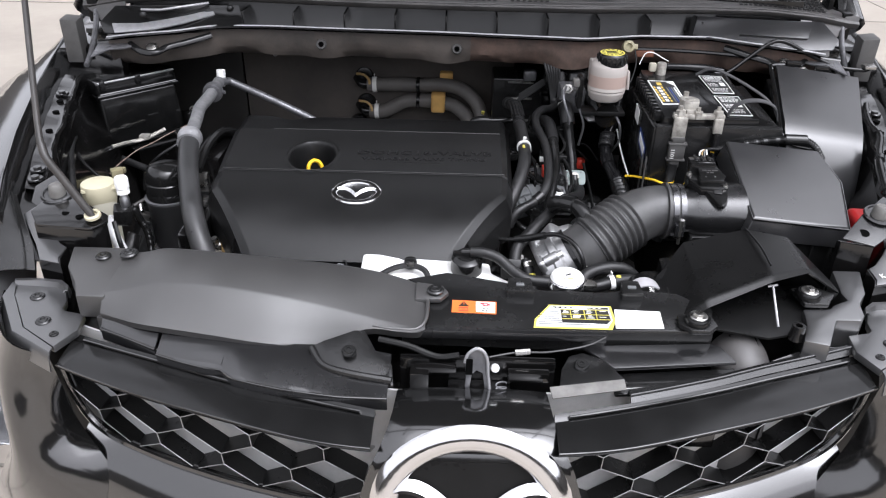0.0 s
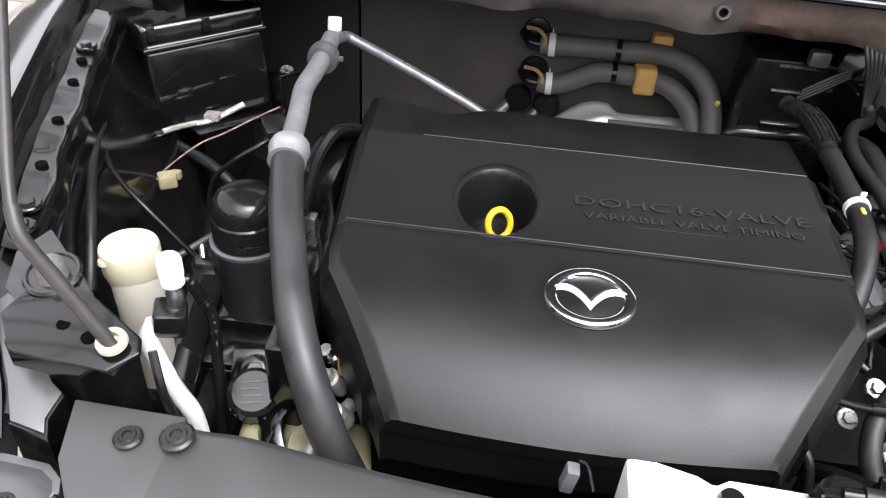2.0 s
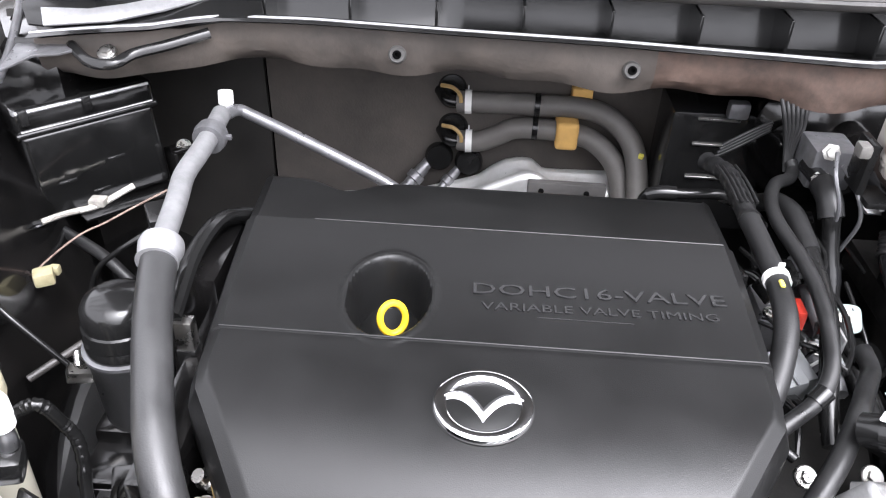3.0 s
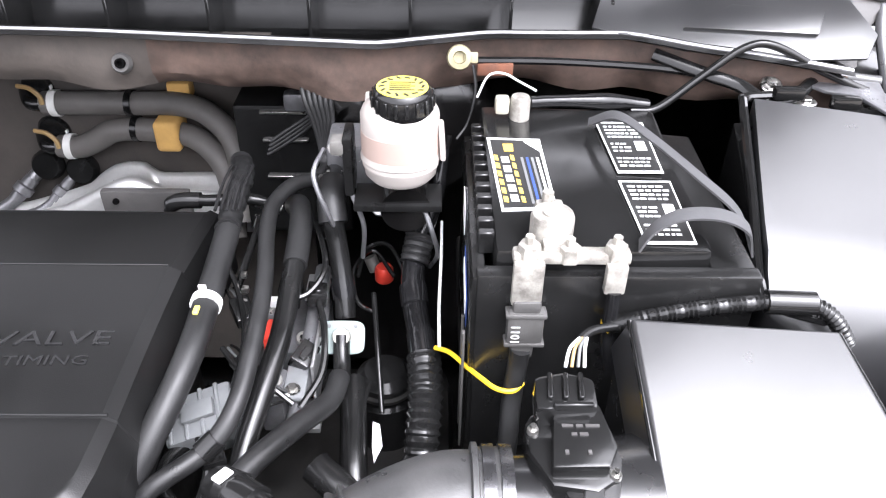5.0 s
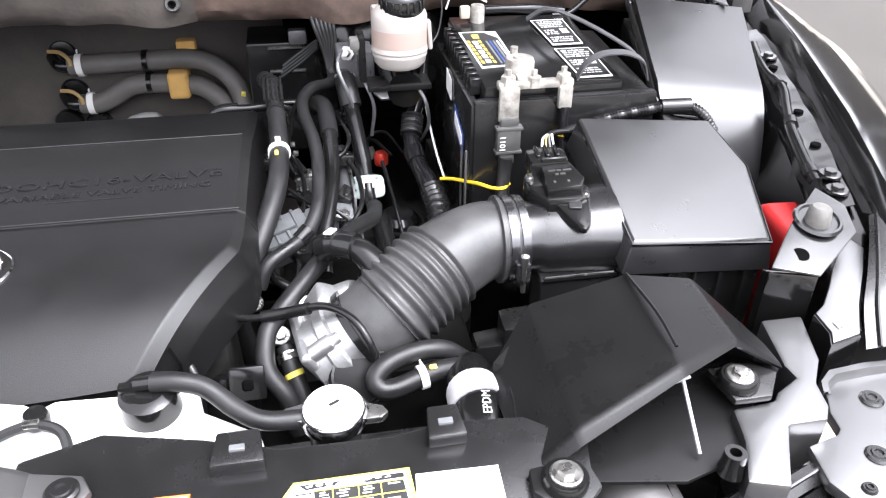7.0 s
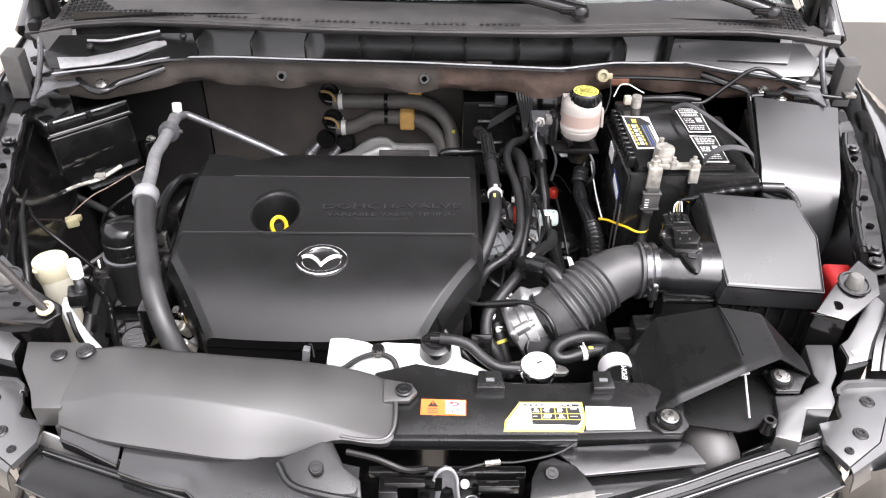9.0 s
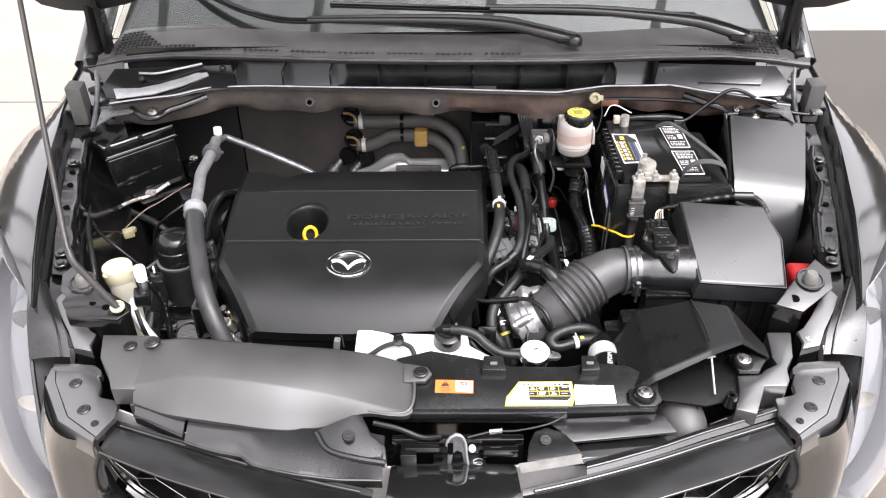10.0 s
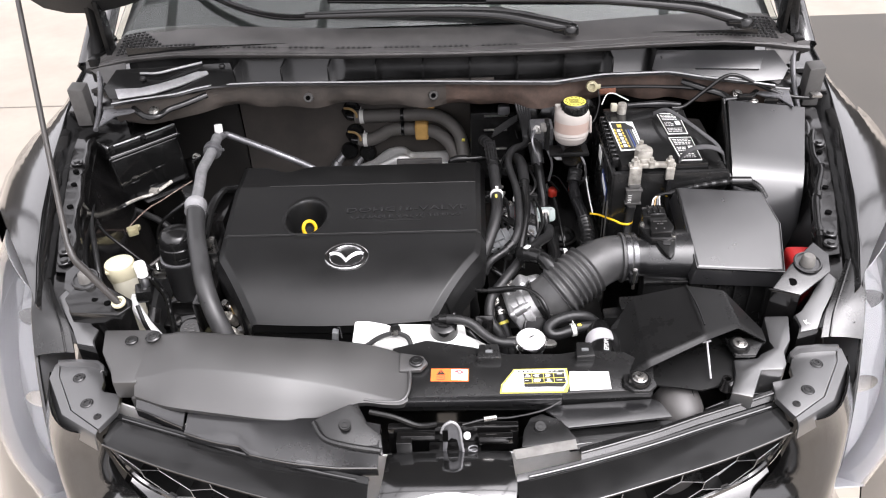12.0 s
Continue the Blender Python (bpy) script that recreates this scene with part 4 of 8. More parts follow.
for k in range(4):  # fan blades
    c, d = math.cos(k * math.pi / 2 + 0.5), math.sin(k * math.pi / 2 + 0.5)
    flat_label("fan_blade", [(0.0165 + 0.0008 * c, 0.7815 + 0.0008 * d), (0.0165 + 0.0052 * c - 0.0020 * d, 0.7815 + 0.0040 * d + 0.0018 * c), (0.0165 + 0.0058 * c + 0.0016 * d, 0.7815 + 0.0044 * d - 0.0014 * c)], INK, "", warn, 0.0012)

diagram = flat_label("routing_label", [(0.109, 0.797), (0.198, 0.797), (0.200, 0.765), (0.193, 0.747), (0.083, 0.747), (0.086, 0.765)], LEMON, "yellow diagram label with black print on the radiator deck")
flat_label("pale_field", [(0.111, 0.7945), (0.194, 0.7945), (0.196, 0.766), (0.187, 0.7500), (0.0865, 0.7500), (0.0895, 0.7645)], PAPER, "worn pale ground of the print", diagram, 0.0009)
flat_label("print_block", [(0.124, 0.7865), (0.192, 0.7865), (0.194, 0.7660), (0.187, 0.7575), (0.124, 0.7600)], INK, "black table field", diagram, 0.0011)
flat_label("print_block", [(0.113, 0.7935), (0.146, 0.7930), (0.140, 0.7900), (0.118, 0.7888)], INK, "", diagram, 0.0011)
flat_label("print_block", [(0.160, 0.7900), (0.176, 0.7930), (0.193, 0.7930), (0.193, 0.7888), (0.164, 0.7885)], INK, "", diagram, 0.0011)
rng = random.Random(5)
for k in range(9):  # scuffed sketch of the routing along the top
    x = 0.118 + 0.0075 * k
    flat_label("print_bar", [(x, 0.7915 + rng.uniform(-0.001, 0.001)), (x + rng.uniform(0.003, 0.006), 0.7922), (x + 0.005, 0.7908), (x + 0.001, 0.7902)], PAPER, "", diagram, 0.0015)
for y in (0.7870, 0.7765, 0.7665):
    flat_label("grid_line", [(0.121, y + 0.0005), (0.1935, y + 0.0005), (0.1935, y - 0.0004), (0.121, y - 0.0004)], LEMON, "", diagram, 0.0014)
for x in (0.1375, 0.157, 0.174):
    flat_label("grid_line", [(x, 0.787), (x + 0.0009, 0.787), (x + 0.0009, 0.7665), (x, 0.7665)], LEMON, "", diagram, 0.0017)
for x0, x1 in ((0.1255, 0.1355), (0.140, 0.153), (0.160, 0.171), (0.177, 0.190)):
    for y in (0.7845, 0.7822, 0.7795, 0.7742, 0.7718, 0.7693):
        if rng.random() < 0.75:
            a, b = x0 + rng.uniform(0, 0.003), x1 - rng.uniform(0, 0.004)
            flat_label("print_bar", [(a, y + 0.0006), (b, y + 0.0006), (b, y - 0.0004), (a, y - 0.0004)], PAPER, "", diagram, 0.0014)
for k in range(9):
    y = 0.7855 - 0.0038 * k
    a = 0.110 - 0.0062 * k if k < 4 else 0.0905
    b = 0.122 if k < 6 else 0.178 - 0.010 * (k % 2)
    flat_label("print_bar", [(a, y + 0.0006), (b, y + 0.0006), (b, y - 0.0005), (a, y - 0.0005)], INK, "", diagram, 0.0011 if k < 6 else 0.0013)
white = flat_label("white_label", [(0.202, 0.790), (0.267, 0.788), (0.266, 0.752), (0.198, 0.750)], PAPER, "plain white paper label on the radiator deck", lift=0.0008)

# long intake duct cover
duct = thing("intake_duct_cover", (-0.35, 0.80, 0.84), "black grained plastic intake duct cover over the radiator", "duct cover")
D = [  # x, back y z, knee y z, front y z
    (-0.534, 0.888, 0.9125, 0.784, 0.899, 0.776, 0.866),
    (-0.505, 0.882, 0.918, 0.785, 0.904, 0.764, 0.867),
    (-0.475, 0.873, 0.930, 0.787, 0.911, 0.750, 0.870),
    (-0.440, 0.865, 0.935, 0.785, 0.919, 0.741, 0.871),
    (-0.365, 0.853, 0.937, 0.771, 0.925, 0.729, 0.869),
    (-0.285, 0.848, 0.933, 0.760, 0.920, 0.721, 0.863),
    (-0.215, 0.846, 0.928, 0.755, 0.907, 0.731, 0.855),
    (-0.150, 0.842, 0.920, 0.744, 0.898, 0.740, 0.878),
    (-0.105, 0.836, 0.911, 0.735, 0.893, 0.733, 0.881),
    (-0.080, 0.828, 0.905, 0.732, 0.891, 0.732, 0.881),
    (-0.068, 0.818, 0.899, 0.742, 0.892, 0.739, 0.882)]
D = [(x, by + 0.005, bz - 0.006, ky, kz + 0.002, fy - 0.011 * min(1, (0.905 - fz) / 0.03), fz + 0.012 * min(1, (0.905 - fz) / 0.03)) for x, by, bz, ky, kz, fy, fz in D]
cols = [spline([(r[k] if k < 7 else 0) and (r[0], r[1 + 2 * k], r[2 + 2 * k]) for r in D], 4) for k in range(3)]
rows = []
for b, k, f in zip(*cols):
    mid = b.lerp(k, 0.55) + Vector((0, 0, 0.001))
    near = k.lerp(b, 0.035)
    over = k.lerp(f, 0.05)
    slope = k.lerp(f, 0.6)
    rows.append([b + Vector((0, 0.004, -0.045)), b + Vector((0, 0.003, -0.010)), b + Vector((0, 0, -0.002)), b + Vector((0, -0.008, 0.001)), mid, near, over, slope, f.lerp(k, 0.04), f, f + Vector((0, 0.004, -0.012))])
part("shell", sheet(rows, 0.003), DUCT, duct, sharp=60)
part("end_lip", tube([(-0.069, 0.815, 0.900), (-0.066, 0.775, 0.898), (-0.069, 0.744, 0.894), (-0.082, 0.730, 0.891), (-0.113, 0.730, 0.891), (-0.14, 0.735, 0.892)], 0.0030, 8, 4), DUCT, duct)
part("end_plate", solid([(-0.628, 0.906, 0.905), (-0.530, 0.900, 0.9085), (-0.527, 0.795, 0.903), (-0.530, 0.777, 0.899), (-0.570, 0.777, 0.899), (-0.584, 0.808, 0.902), (-0.613, 0.850, 0.9035)], 0.862, 0.003), DUCT, duct, "flat clipped end of the duct")
part("step_block", box(-0.545, -0.528, 0.772, 0.80, 0.835, 0.866, 0.002), DUCT, duct)
tab = part("tab", slab([(-0.085, 0.830, 0.906), (-0.045, 0.822, 0.905), (-0.036, 0.806, 0.904), (-0.048, 0.790, 0.902), (-0.085, 0.788, 0.902)], 0.008, 0.003), DUCT, duct)
fastener("push_clip", (-0.056, 0.807, 0.907), mat=PLASTIC, parent=duct, size=1.15)
fastener("push_clip", (-0.567, 0.873, 0.909), mat=PLASTIC, parent=duct, size=1.05)
fastener("push_clip", (-0.528, 0.876, 0.914), (-0.05, -0.05, 1), mat=PLASTIC, parent=duct, size=1.25)

# pads between the duct and the grille: x, back y, front y
PADS = ([(-0.534, 0.776, 0.756), (-0.50, 0.764, 0.741), (-0.47, 0.753, 0.726), (-0.441, 0.744, 0.712)],
        [(-0.435, 0.744, 0.701), (-0.405, 0.736, 0.689), (-0.374, 0.730, 0.679), (-0.335, 0.722, 0.671), (-0.322, 0.722, 0.656), (-0.285, 0.718, 0.645), (-0.248, 0.716, 0.636), (-0.21, 0.716, 0.630), (-0.173, 0.715, 0.625), (-0.112, 0.70, 0.624)])
for table in PADS:
    a, b = table[0][0], table[-1][0]
    rows = []
    for i in range(31):
        x = a + (b - a) * i / 30
        yb, yf = lerp_rows(table, x)
        dent = 0.0012 * math.sin(x * 31) * math.sin(x * 13)
        rows.append([(x, yb + 0.006, 0.846), (x, yb, 0.871), (x, yb * 0.6 + yf * 0.4, 0.868 + dent), (x, yf + 0.006, 0.861 + dent), (x, yf + 0.001, 0.8595), (x, yf, 0.857), (x, yf + 0.001, 0.838)])
    pad = thing("seal_pad", ((a + b) / 2, 0.70, 0.845), "black plastic sealing pad behind the grille trim", "seal pad", "sealing pads")
    part("pad_panel", sheet(rows, 0.003), LID, pad, sharp=50)
    part("edge_ridge", tube([r[5] for r in rows], 0.0016, 8, 1), PAINT, pad, "polished front ridge")
    for k in (9, 21) if b - a > 0.2 else ():
        part("crease", tube([Vector(rows[k][1]) + Vector((0, 0, 0.0003)), Vector(rows[k][3]) + Vector((0, 0, 0.0003))], 0.0008, 6, 3), LID, pad)
rows = []
for i in range(17):
    x = 0.205 + (0.560 - 0.205) * i / 16
    y = band_top(x)
    j = 0.004 if x < 0.30 else 0.0
    rows.append([(x, y + 0.030 + j, 0.838), (x, y + 0.026 + j, 0.850), (x, y + 0.016, 0.852), (x, y + 0.008, 0.846)])
pad = thing("seal_pad", (0.38, 0.68, 0.845), "narrow black plastic sealing strip behind the grille trim", "seal pad", "sealing pads")
part("pad_panel", sheet(rows, 0.003), PLASTIC, pad)
part("edge_ridge", tube([Vector(r[2]) + Vector((0, 0, 0.001)) for r in rows], 0.0022, 8, 2), LID, pad, "polished ridge")

# latch cover flaps
flap = thing("latch_flap", (-0.15, 0.69, 0.86), "black moulded flap held by a clip beside the latch", "flap", "latch flaps")
part("flap_panel", slab([(-0.222, 0.706, 0.876), (-0.205, 0.712, 0.882), (-0.165, 0.728, 0.889), (-0.150, 0.729, 0.888), (-0.132, 0.697, 0.877), (-0.110, 0.681, 0.870), (-0.105, 0.646, 0.861), (-0.16, 0.652, 0.862), (-0.195, 0.665, 0.864)], 0.006, 0.003), PLASTIC, flap)
part("fold", tube([(-0.220, 0.702, 0.876), (-0.20, 0.675, 0.868), (-0.16, 0.660, 0.867), (-0.108, 0.650, 0.866)], 0.005, 8, 4), PLASTIC, flap)
fastener("push_clip", (-0.168, 0.690, 0.882), (0.1, -0.3, 1), mat=SMOOTH, parent=flap, size=0.9)
flap = thing("latch_flap", (0.16, 0.68, 0.85), "black moulded flap with a pale worn strip", "flap", "latch flaps")
part("flap_panel", slab([(0.118, 0.690, 0.862), (0.130, 0.714, 0.865), (0.150, 0.722, 0.866), (0.180, 0.709, 0.864), (0.205, 0.668, 0.859), (0.112, 0.658, 0.859)], 0.006, 0.003), PLASTIC, flap)
part("pale_strip", slab([(0.098, 0.6500, 0.8635), (0.198, 0.6680, 0.8655), (0.1995, 0.6530, 0.8600), (0.102, 0.6385, 0.8535)], 0.003, 0.0008), STOP, flap, "pale worn strip")
fastener("push_clip", (0.145, 0.694, 0.866), (0, -0.3, 1), mat=SMOOTH, parent=flap, size=0.9)

# latch
latch = thing("hood_latch", (0.0, 0.67, 0.80), "greasy steel hood latch with its cable", "latch")
part("latch_plate", merged(box(-0.10, 0.11, 0.690, 0.702, 0.80, 0.872, 0.003), box(-0.035, 0.05, 0.650, 0.69, 0.80, 0.84, 0.004)), BODY, latch)
hook_out = [(-0.013, 0.886), (-0.009, 0.899), (0.001, 0.907), (0.010, 0.904), (0.016, 0.892), (0.018, 0.870), (0.021, 0.845), (0.015, 0.842), (0.011, 0.868), (0.003, 0.872), (-0.003, 0.866), (-0.006, 0.842), (-0.012, 0.840), (-0.011, 0.866)]
part("striker_hook", slab([(x, 0.668 + (z - 0.87) * 0.1, z) for x, z in hook_out], 0.004, 0.0012), DULL, latch, "worn bare steel latch hook")
part("hook_rim", tube([(x, 0.6655 + (z - 0.87) * 0.1, z) for x, z in hook_out[:7]], 0.0022, 8, 4), SATIN_PIPE, latch, "bright rolled rim of the hook")
part("hook_slot", moved(box(-0.0045, 0.0045, -0.0012, 0.0012, -0.013, 0.013, 0.001, 1), pose(-0.007, 0.6655, 0.880)), VOID, latch)
part("pivot_button", moved(lathe([(0.0001, 0.006), (0.005, 0.006), (0.006, 0.003), (0.006, 0.0)], sides=16), along((0.027, 0.670, 0.876), (0.03, 0.60, 0.92))), BRIGHT_PIPE, latch, "bright pivot button")
part("spring", tube([(0.036 + 0.007 * math.cos(k * 0.9), 0.662 + 0.004 * math.sin(k * 0.9), 0.858 - 0.0012 * k) for k in range(28)], 0.0011, 6, 2), DULL, latch)
part("lever", tube([(-0.13, 0.715, 0.884), (-0.09, 0.705, 0.882), (-0.05, 0.692, 0.875), (-0.02, 0.690, 0.880)], 0.0045, 8, 4), SHINY_RUBBER, latch)
for q in ((-0.078, -0.024, 0.672, 0.684, 0.862, 0.872), (0.045, 0.10, 0.672, 0.684, 0.85, 0.866), (-0.085, -0.06, 0.66, 0.69, 0.84, 0.87)):
    part("side_bracket", box(*q, 0.002), BODY, latch)
cable = part("cable", tube([(0.02, 0.690, 0.878), (0.06, 0.700, 0.880), (0.10, 0.702, 0.880), (0.15, 0.712, 0.884), (0.18, 0.728, 0.888)], 0.0016, 6, 5), SHINY_RUBBER, latch)
part("cable_ferrule", tube([(0.055, 0.699, 0.880), (0.075, 0.701, 0.881)], 0.0042, 8, 2), STEEL, cable)
part("well_floor", box(-0.13, 0.34, 0.675, 0.74, 0.74, 0.79, 0.004), BODY, latch)

# air scoop on the right of the deck
scoop = thing("air_scoop", (0.42, 0.85, 0.86), "black plastic air intake scoop with an open mouth", "air scoop")
SCOOP = [  # left foot, left shoulder, seam, right shoulder, right foot: back, fold, lip
    [(0.297, 0.945, 0.840), (0.340, 0.962, 0.910), (0.428, 0.947, 0.945), (0.496, 0.945, 0.934), (0.558, 0.895, 0.884)],
    [(0.288, 0.800, 0.880), (0.328, 0.808, 0.924), (0.434, 0.842, 0.942), (0.502, 0.872, 0.932), (0.554, 0.866, 0.892)],
    [(0.290, 0.772, 0.885), (0.335, 0.785, 0.904), (0.434, 0.822, 0.927), (0.499, 0.856, 0.923), (0.552, 0.856, 0.889)]]
SCOOP[1] = [Vector(a).lerp(Vector(b), 0.6) for a, b in zip(SCOOP[1], SCOOP[2])]
bm = loft(SCOOP, closed=False)
bmesh.ops.recalc_face_normals(bm, faces=bm.faces)
bmesh.ops.bevel(bm, geom=[e for e in bm.edges if len(e.link_faces) == 2 and e.calc_face_angle(0) > 0.12], offset=0.012, segments=6, profile=0.5, affect="EDGES", clamp_overlap=True)
bmesh.ops.solidify(bm, geom=bm.faces[:], thickness=0.003)
part("hood_shell", bm, SCOOP_BLACK, scoop, sharp=30)
part("back_wall", solid([(0.300, 0.940, 0.86), (0.345, 0.955, 0.90), (0.43, 0.945, 0.93), (0.495, 0.942, 0.925), (0.552, 0.895, 0.88), (0.54, 0.88, 0.88), (0.49, 0.93, 0.92), (0.43, 0.935, 0.925), (0.35, 0.945, 0.90), (0.31, 0.93, 0.86)], 0.78, 0.002), SCOOP_BLACK, scoop)
part("seam", tube([(0.428, 0.946, 0.947), (0.432, 0.885, 0.948), (0.434, 0.845, 0.941)], 0.0016, 6, 4), SCOOP_BLACK, scoop)
part("mouth_floor", slab([(0.290, 0.772, 0.886), (0.42, 0.765, 0.868), (0.485, 0.785, 0.866), (0.498, 0.82, 0.868), (0.555, 0.862, 0.885), (0.52, 0.90, 0.872), (0.31, 0.92, 0.86)], 0.004, 0.001), SCOOP_BLACK, scoop)
part("strut", merged(tube([(0.4400, 0.834, 0.912), (0.4400, 0.786, 0.873)], 0.0018, 8, 2), tube([(0.433, 0.834, 0.911), (0.447, 0.836, 0.913)], 0.0019, 8, 2)), SATIN_PIPE, scoop, "bright edge of the support rib")
for c, tab in (((0.312, 0.759, 0.905), [(0.288, 0.776, 0.898), (0.335, 0.780, 0.898), (0.340, 0.752, 0.896), (0.325, 0.738, 0.896), (0.300, 0.738, 0.896), (0.286, 0.755, 0.896)]), ((0.502, 0.845, 0.897), [(0.482, 0.866, 0.890), (0.525, 0.868, 0.890), (0.545, 0.852, 0.890), (0.525, 0.825, 0.888), (0.490, 0.825, 0.888)])):
    part("tab", slab(tab, 0.008, 0.003), PLASTIC, scoop)
    part("grommet", lathe([(0.0001, 0.001), (0.016, 0.001), (0.018, -0.002), (0.018, -0.008)], c, 24), SHINY_RUBBER, scoop)
    fastener("bolt", (c[0], c[1], c[2] + 0.001), mat=STEEL, parent=scoop, size=1.05)

# right side carrier, and its twin under the duct
for s in (1,):
    car_r = thing("lamp_carrier", (MID + s * 0.54, 0.84, 0.80), "black painted lamp carrier panel beside the radiator", "carrier panel", "")
    out = [(0.585, 0.929), (0.630, 0.929), (0.621, 0.898), (0.612, 0.868), (0.592, 0.841), (0.587, 0.813), (0.577, 0.799), (0.540, 0.799), (0.524, 0.770), (0.508, 0.740), (0.475, 0.750), (0.489, 0.780), (0.494, 0.792), (0.500, 0.824), (0.542, 0.827), (0.550, 0.836), (0.577, 0.850), (0.574, 0.866)]
    part("panel", solid([(MID + s * a, b, 0.880 + (b - 0.83) * 0.05) for a, b in out], 0.80, 0.004), PANEL, car_r)
    part("boss", lathe([(0.004, 0.0), (0.005, 0.012), (0.009, 0.012), (0.010, 0.0), (0.012, -0.01)], (MID + s * 0.474, 0.772, 0.874), 20), BODY, car_r)
    part("brace", slab([(MID + s * a, b, c) for a, b, c in ((0.44, 0.75, 0.84), (0.50, 0.77, 0.85), (0.56, 0.78, 0.845), (0.56, 0.75, 0.80), (0.44, 0.71, 0.78))], 0.006, 0.002), BODY, car_r)

# fresh air hose going down behind the grille
hose = thing("fresh_air_hose", (0.41, 0.78, 0.70), "black ribbed fresh air hose behind the grille", "air hose")
part("hose", tube([(0.388, 0.795, 0.820), (0.390, 0.778, 0.820), (0.392, 0.762, 0.812), (0.396, 0.752, 0.79), (0.398, 0.750, 0.74), (0.398, 0.750, 0.66)], 0.040, 28, 6), COWL, hose, "smooth moulded elbow", sharp=60)
for dx in (-0.016, 0.019):
    part("moulding_line", tube([(0.389 + dx, 0.785, 0.8565), (0.391 + dx, 0.758, 0.8475), (0.396 + dx, 0.724, 0.815), (0.398 + dx, 0.713, 0.78), (0.398 + dx, 0.713, 0.72)], 0.0014, 6, 4), SCOOP_BLACK, hose)

# bracket arms between the carriers and the wings
for s in (-1, 1):
    arm = thing("lamp_mount_bracket", (MID + s * 0.66, 0.99, 0.90), "black painted steel bracket with a round rubber stop", "bracket", "lamp mount brackets")
    out = [(0.704, 1.055, 0.958), (0.724, 1.026, 0.952), (0.715, 0.988, 0.947), (0.645, 0.938, 0.927), (0.600, 0.954, 0.927), (0.650, 1.008, 0.947)]
    part("plate", slab([(MID + s * a, b, 0.926 + (b - 0.938) * 0.27) for a, b, c in out], 0.004, 0.0018), LID, arm)
    part("leg", solid([(MID + s * a, b, c) for a, b, c in ((0.645, 0.940, 0.923), (0.600, 0.956, 0.923), (0.598, 0.966, 0.92), (0.655, 0.955, 0.92))], 0.80, 0.002), BODY, arm)
    part("hole", lathe([(0.0001, 0.0006), (0.0085, 0.0006), (0.009, -0.001)], m=along((MID + s * 0.638, 0.966, 0.9335), (MID + s * 0.638 - s * 0.12, 0.966 - 0.25, 1.9)), sides=18), VOID, arm)
    dish = part("dish", lathe([(0.014, 0.0005), (0.020, 0.0005), (0.0215, 0.003), (0.024, 0.003), (0.026, 0.0)], m=along((MID + s * 0.678, 1.005, 0.9475), (MID + s * 0.668, 0.80, 1.9)), sides=28), LID, arm)
    part("rubber_stop", lathe([(0.0001, 0.018), (0.0085, 0.0175), (0.0115, 0.0145), (0.0130, 0.004), (0.0135, -0.003)], (MID + s * 0.676, 1.003, 0.948), 24), STOP, arm, "worn grey rubber stop")
    inner = [(0.727, 1.013), (0.737, 0.994), (0.717, 0.964), (0.685, 0.921), (0.664, 0.886), (0.631, 0.879), (0.637, 0.892), (0.634, 0.916), (0.648, 0.925), (0.668, 0.948), (0.684, 0.969), (0.698, 0.985)]
    part("inner_plate", slab([(MID + s * a, b, 0.890 + (b - 0.879) * 0.20) for a, b in inner], 0.004, 0.0015), PANEL, arm)
    part("inner_wall", sheet([[(MID + s * a, b, 0.888 + (b - 0.879) * 0.20 - d) for a, b in ((0.664, 0.886), (0.631, 0.879), (0.637, 0.892), (0.634, 0.916))] for d in (0, 0.03, 0.07)], 0.002), BODY, arm)
    rows = []
    for q in zip(spline([(0.762, 1.030, 0.930), (0.740, 0.994, 0.922), (0.708, 0.946, 0.908), (0.689, 0.918, 0.896), (0.672, 0.880, 0.875)], 4), spline([(0.800, 1.030, 0.926), (0.782, 0.994, 0.922), (0.764, 0.942, 0.906), (0.754, 0.905, 0.882), (0.746, 0.878, 0.862)], 4)):
        rows.append([Vector((MID + s * v.x, v.y, v.z + 0.014 * k * (1 - k) + 0.008 * k)) for k, v in ((k / 5, q[0].lerp(q[1], k / 5)) for k in range(6))])
    part("wing_strip", sheet(rows, 0.003), PLASTIC, arm, "smooth black strip along the lamp")
    part("strip_bead", tube([r[1] + Vector((0, 0, 0.001)) for r in rows], 0.0022, 6, 1), PLASTIC, arm)

# ---- engine cover ----
cover = thing("engine_cover", (-0.2, 1.23, 0.80), "satin black plastic engine cover with a chrome badge and moulded lettering", "engine cover")
OUT = [(0.968, -0.382, -0.030), (1.100, -0.464, 0.060), (1.125, -0.469, 0.064), (1.170, -0.471, 0.066), (1.352, -0.484, 0.070), (1.470, -0.494, 0.074)]


def cover_z(x, y):
    if y > 1.352:
        z = 0.9305 - (y - 1.352) * 0.10
    elif y > 1.170:
        z = 0.9265 + (y - 1.17) * 0.046 + 0.002 * math.sin((y - 1.17) / 0.182 * math.pi)
    else:
        t = min(1.06, (1.17 - y) / 0.202)
        z = 0.924 - 0.008 * t - 0.058 * t ** 3.2
    r = math.hypot((x + 0.305) / 0.0445, (y - 1.230) / 0.062)
    if r < 1.14:
        if r > 0.98:
            z += 0.0016 * math.sin((r - 0.98) / 0.16 * math.pi)
        else:
            k = min(1.0, (0.98 - r) / 0.24)
            z -= 0.062 * k * k * (3 - 2 * k)
    return z


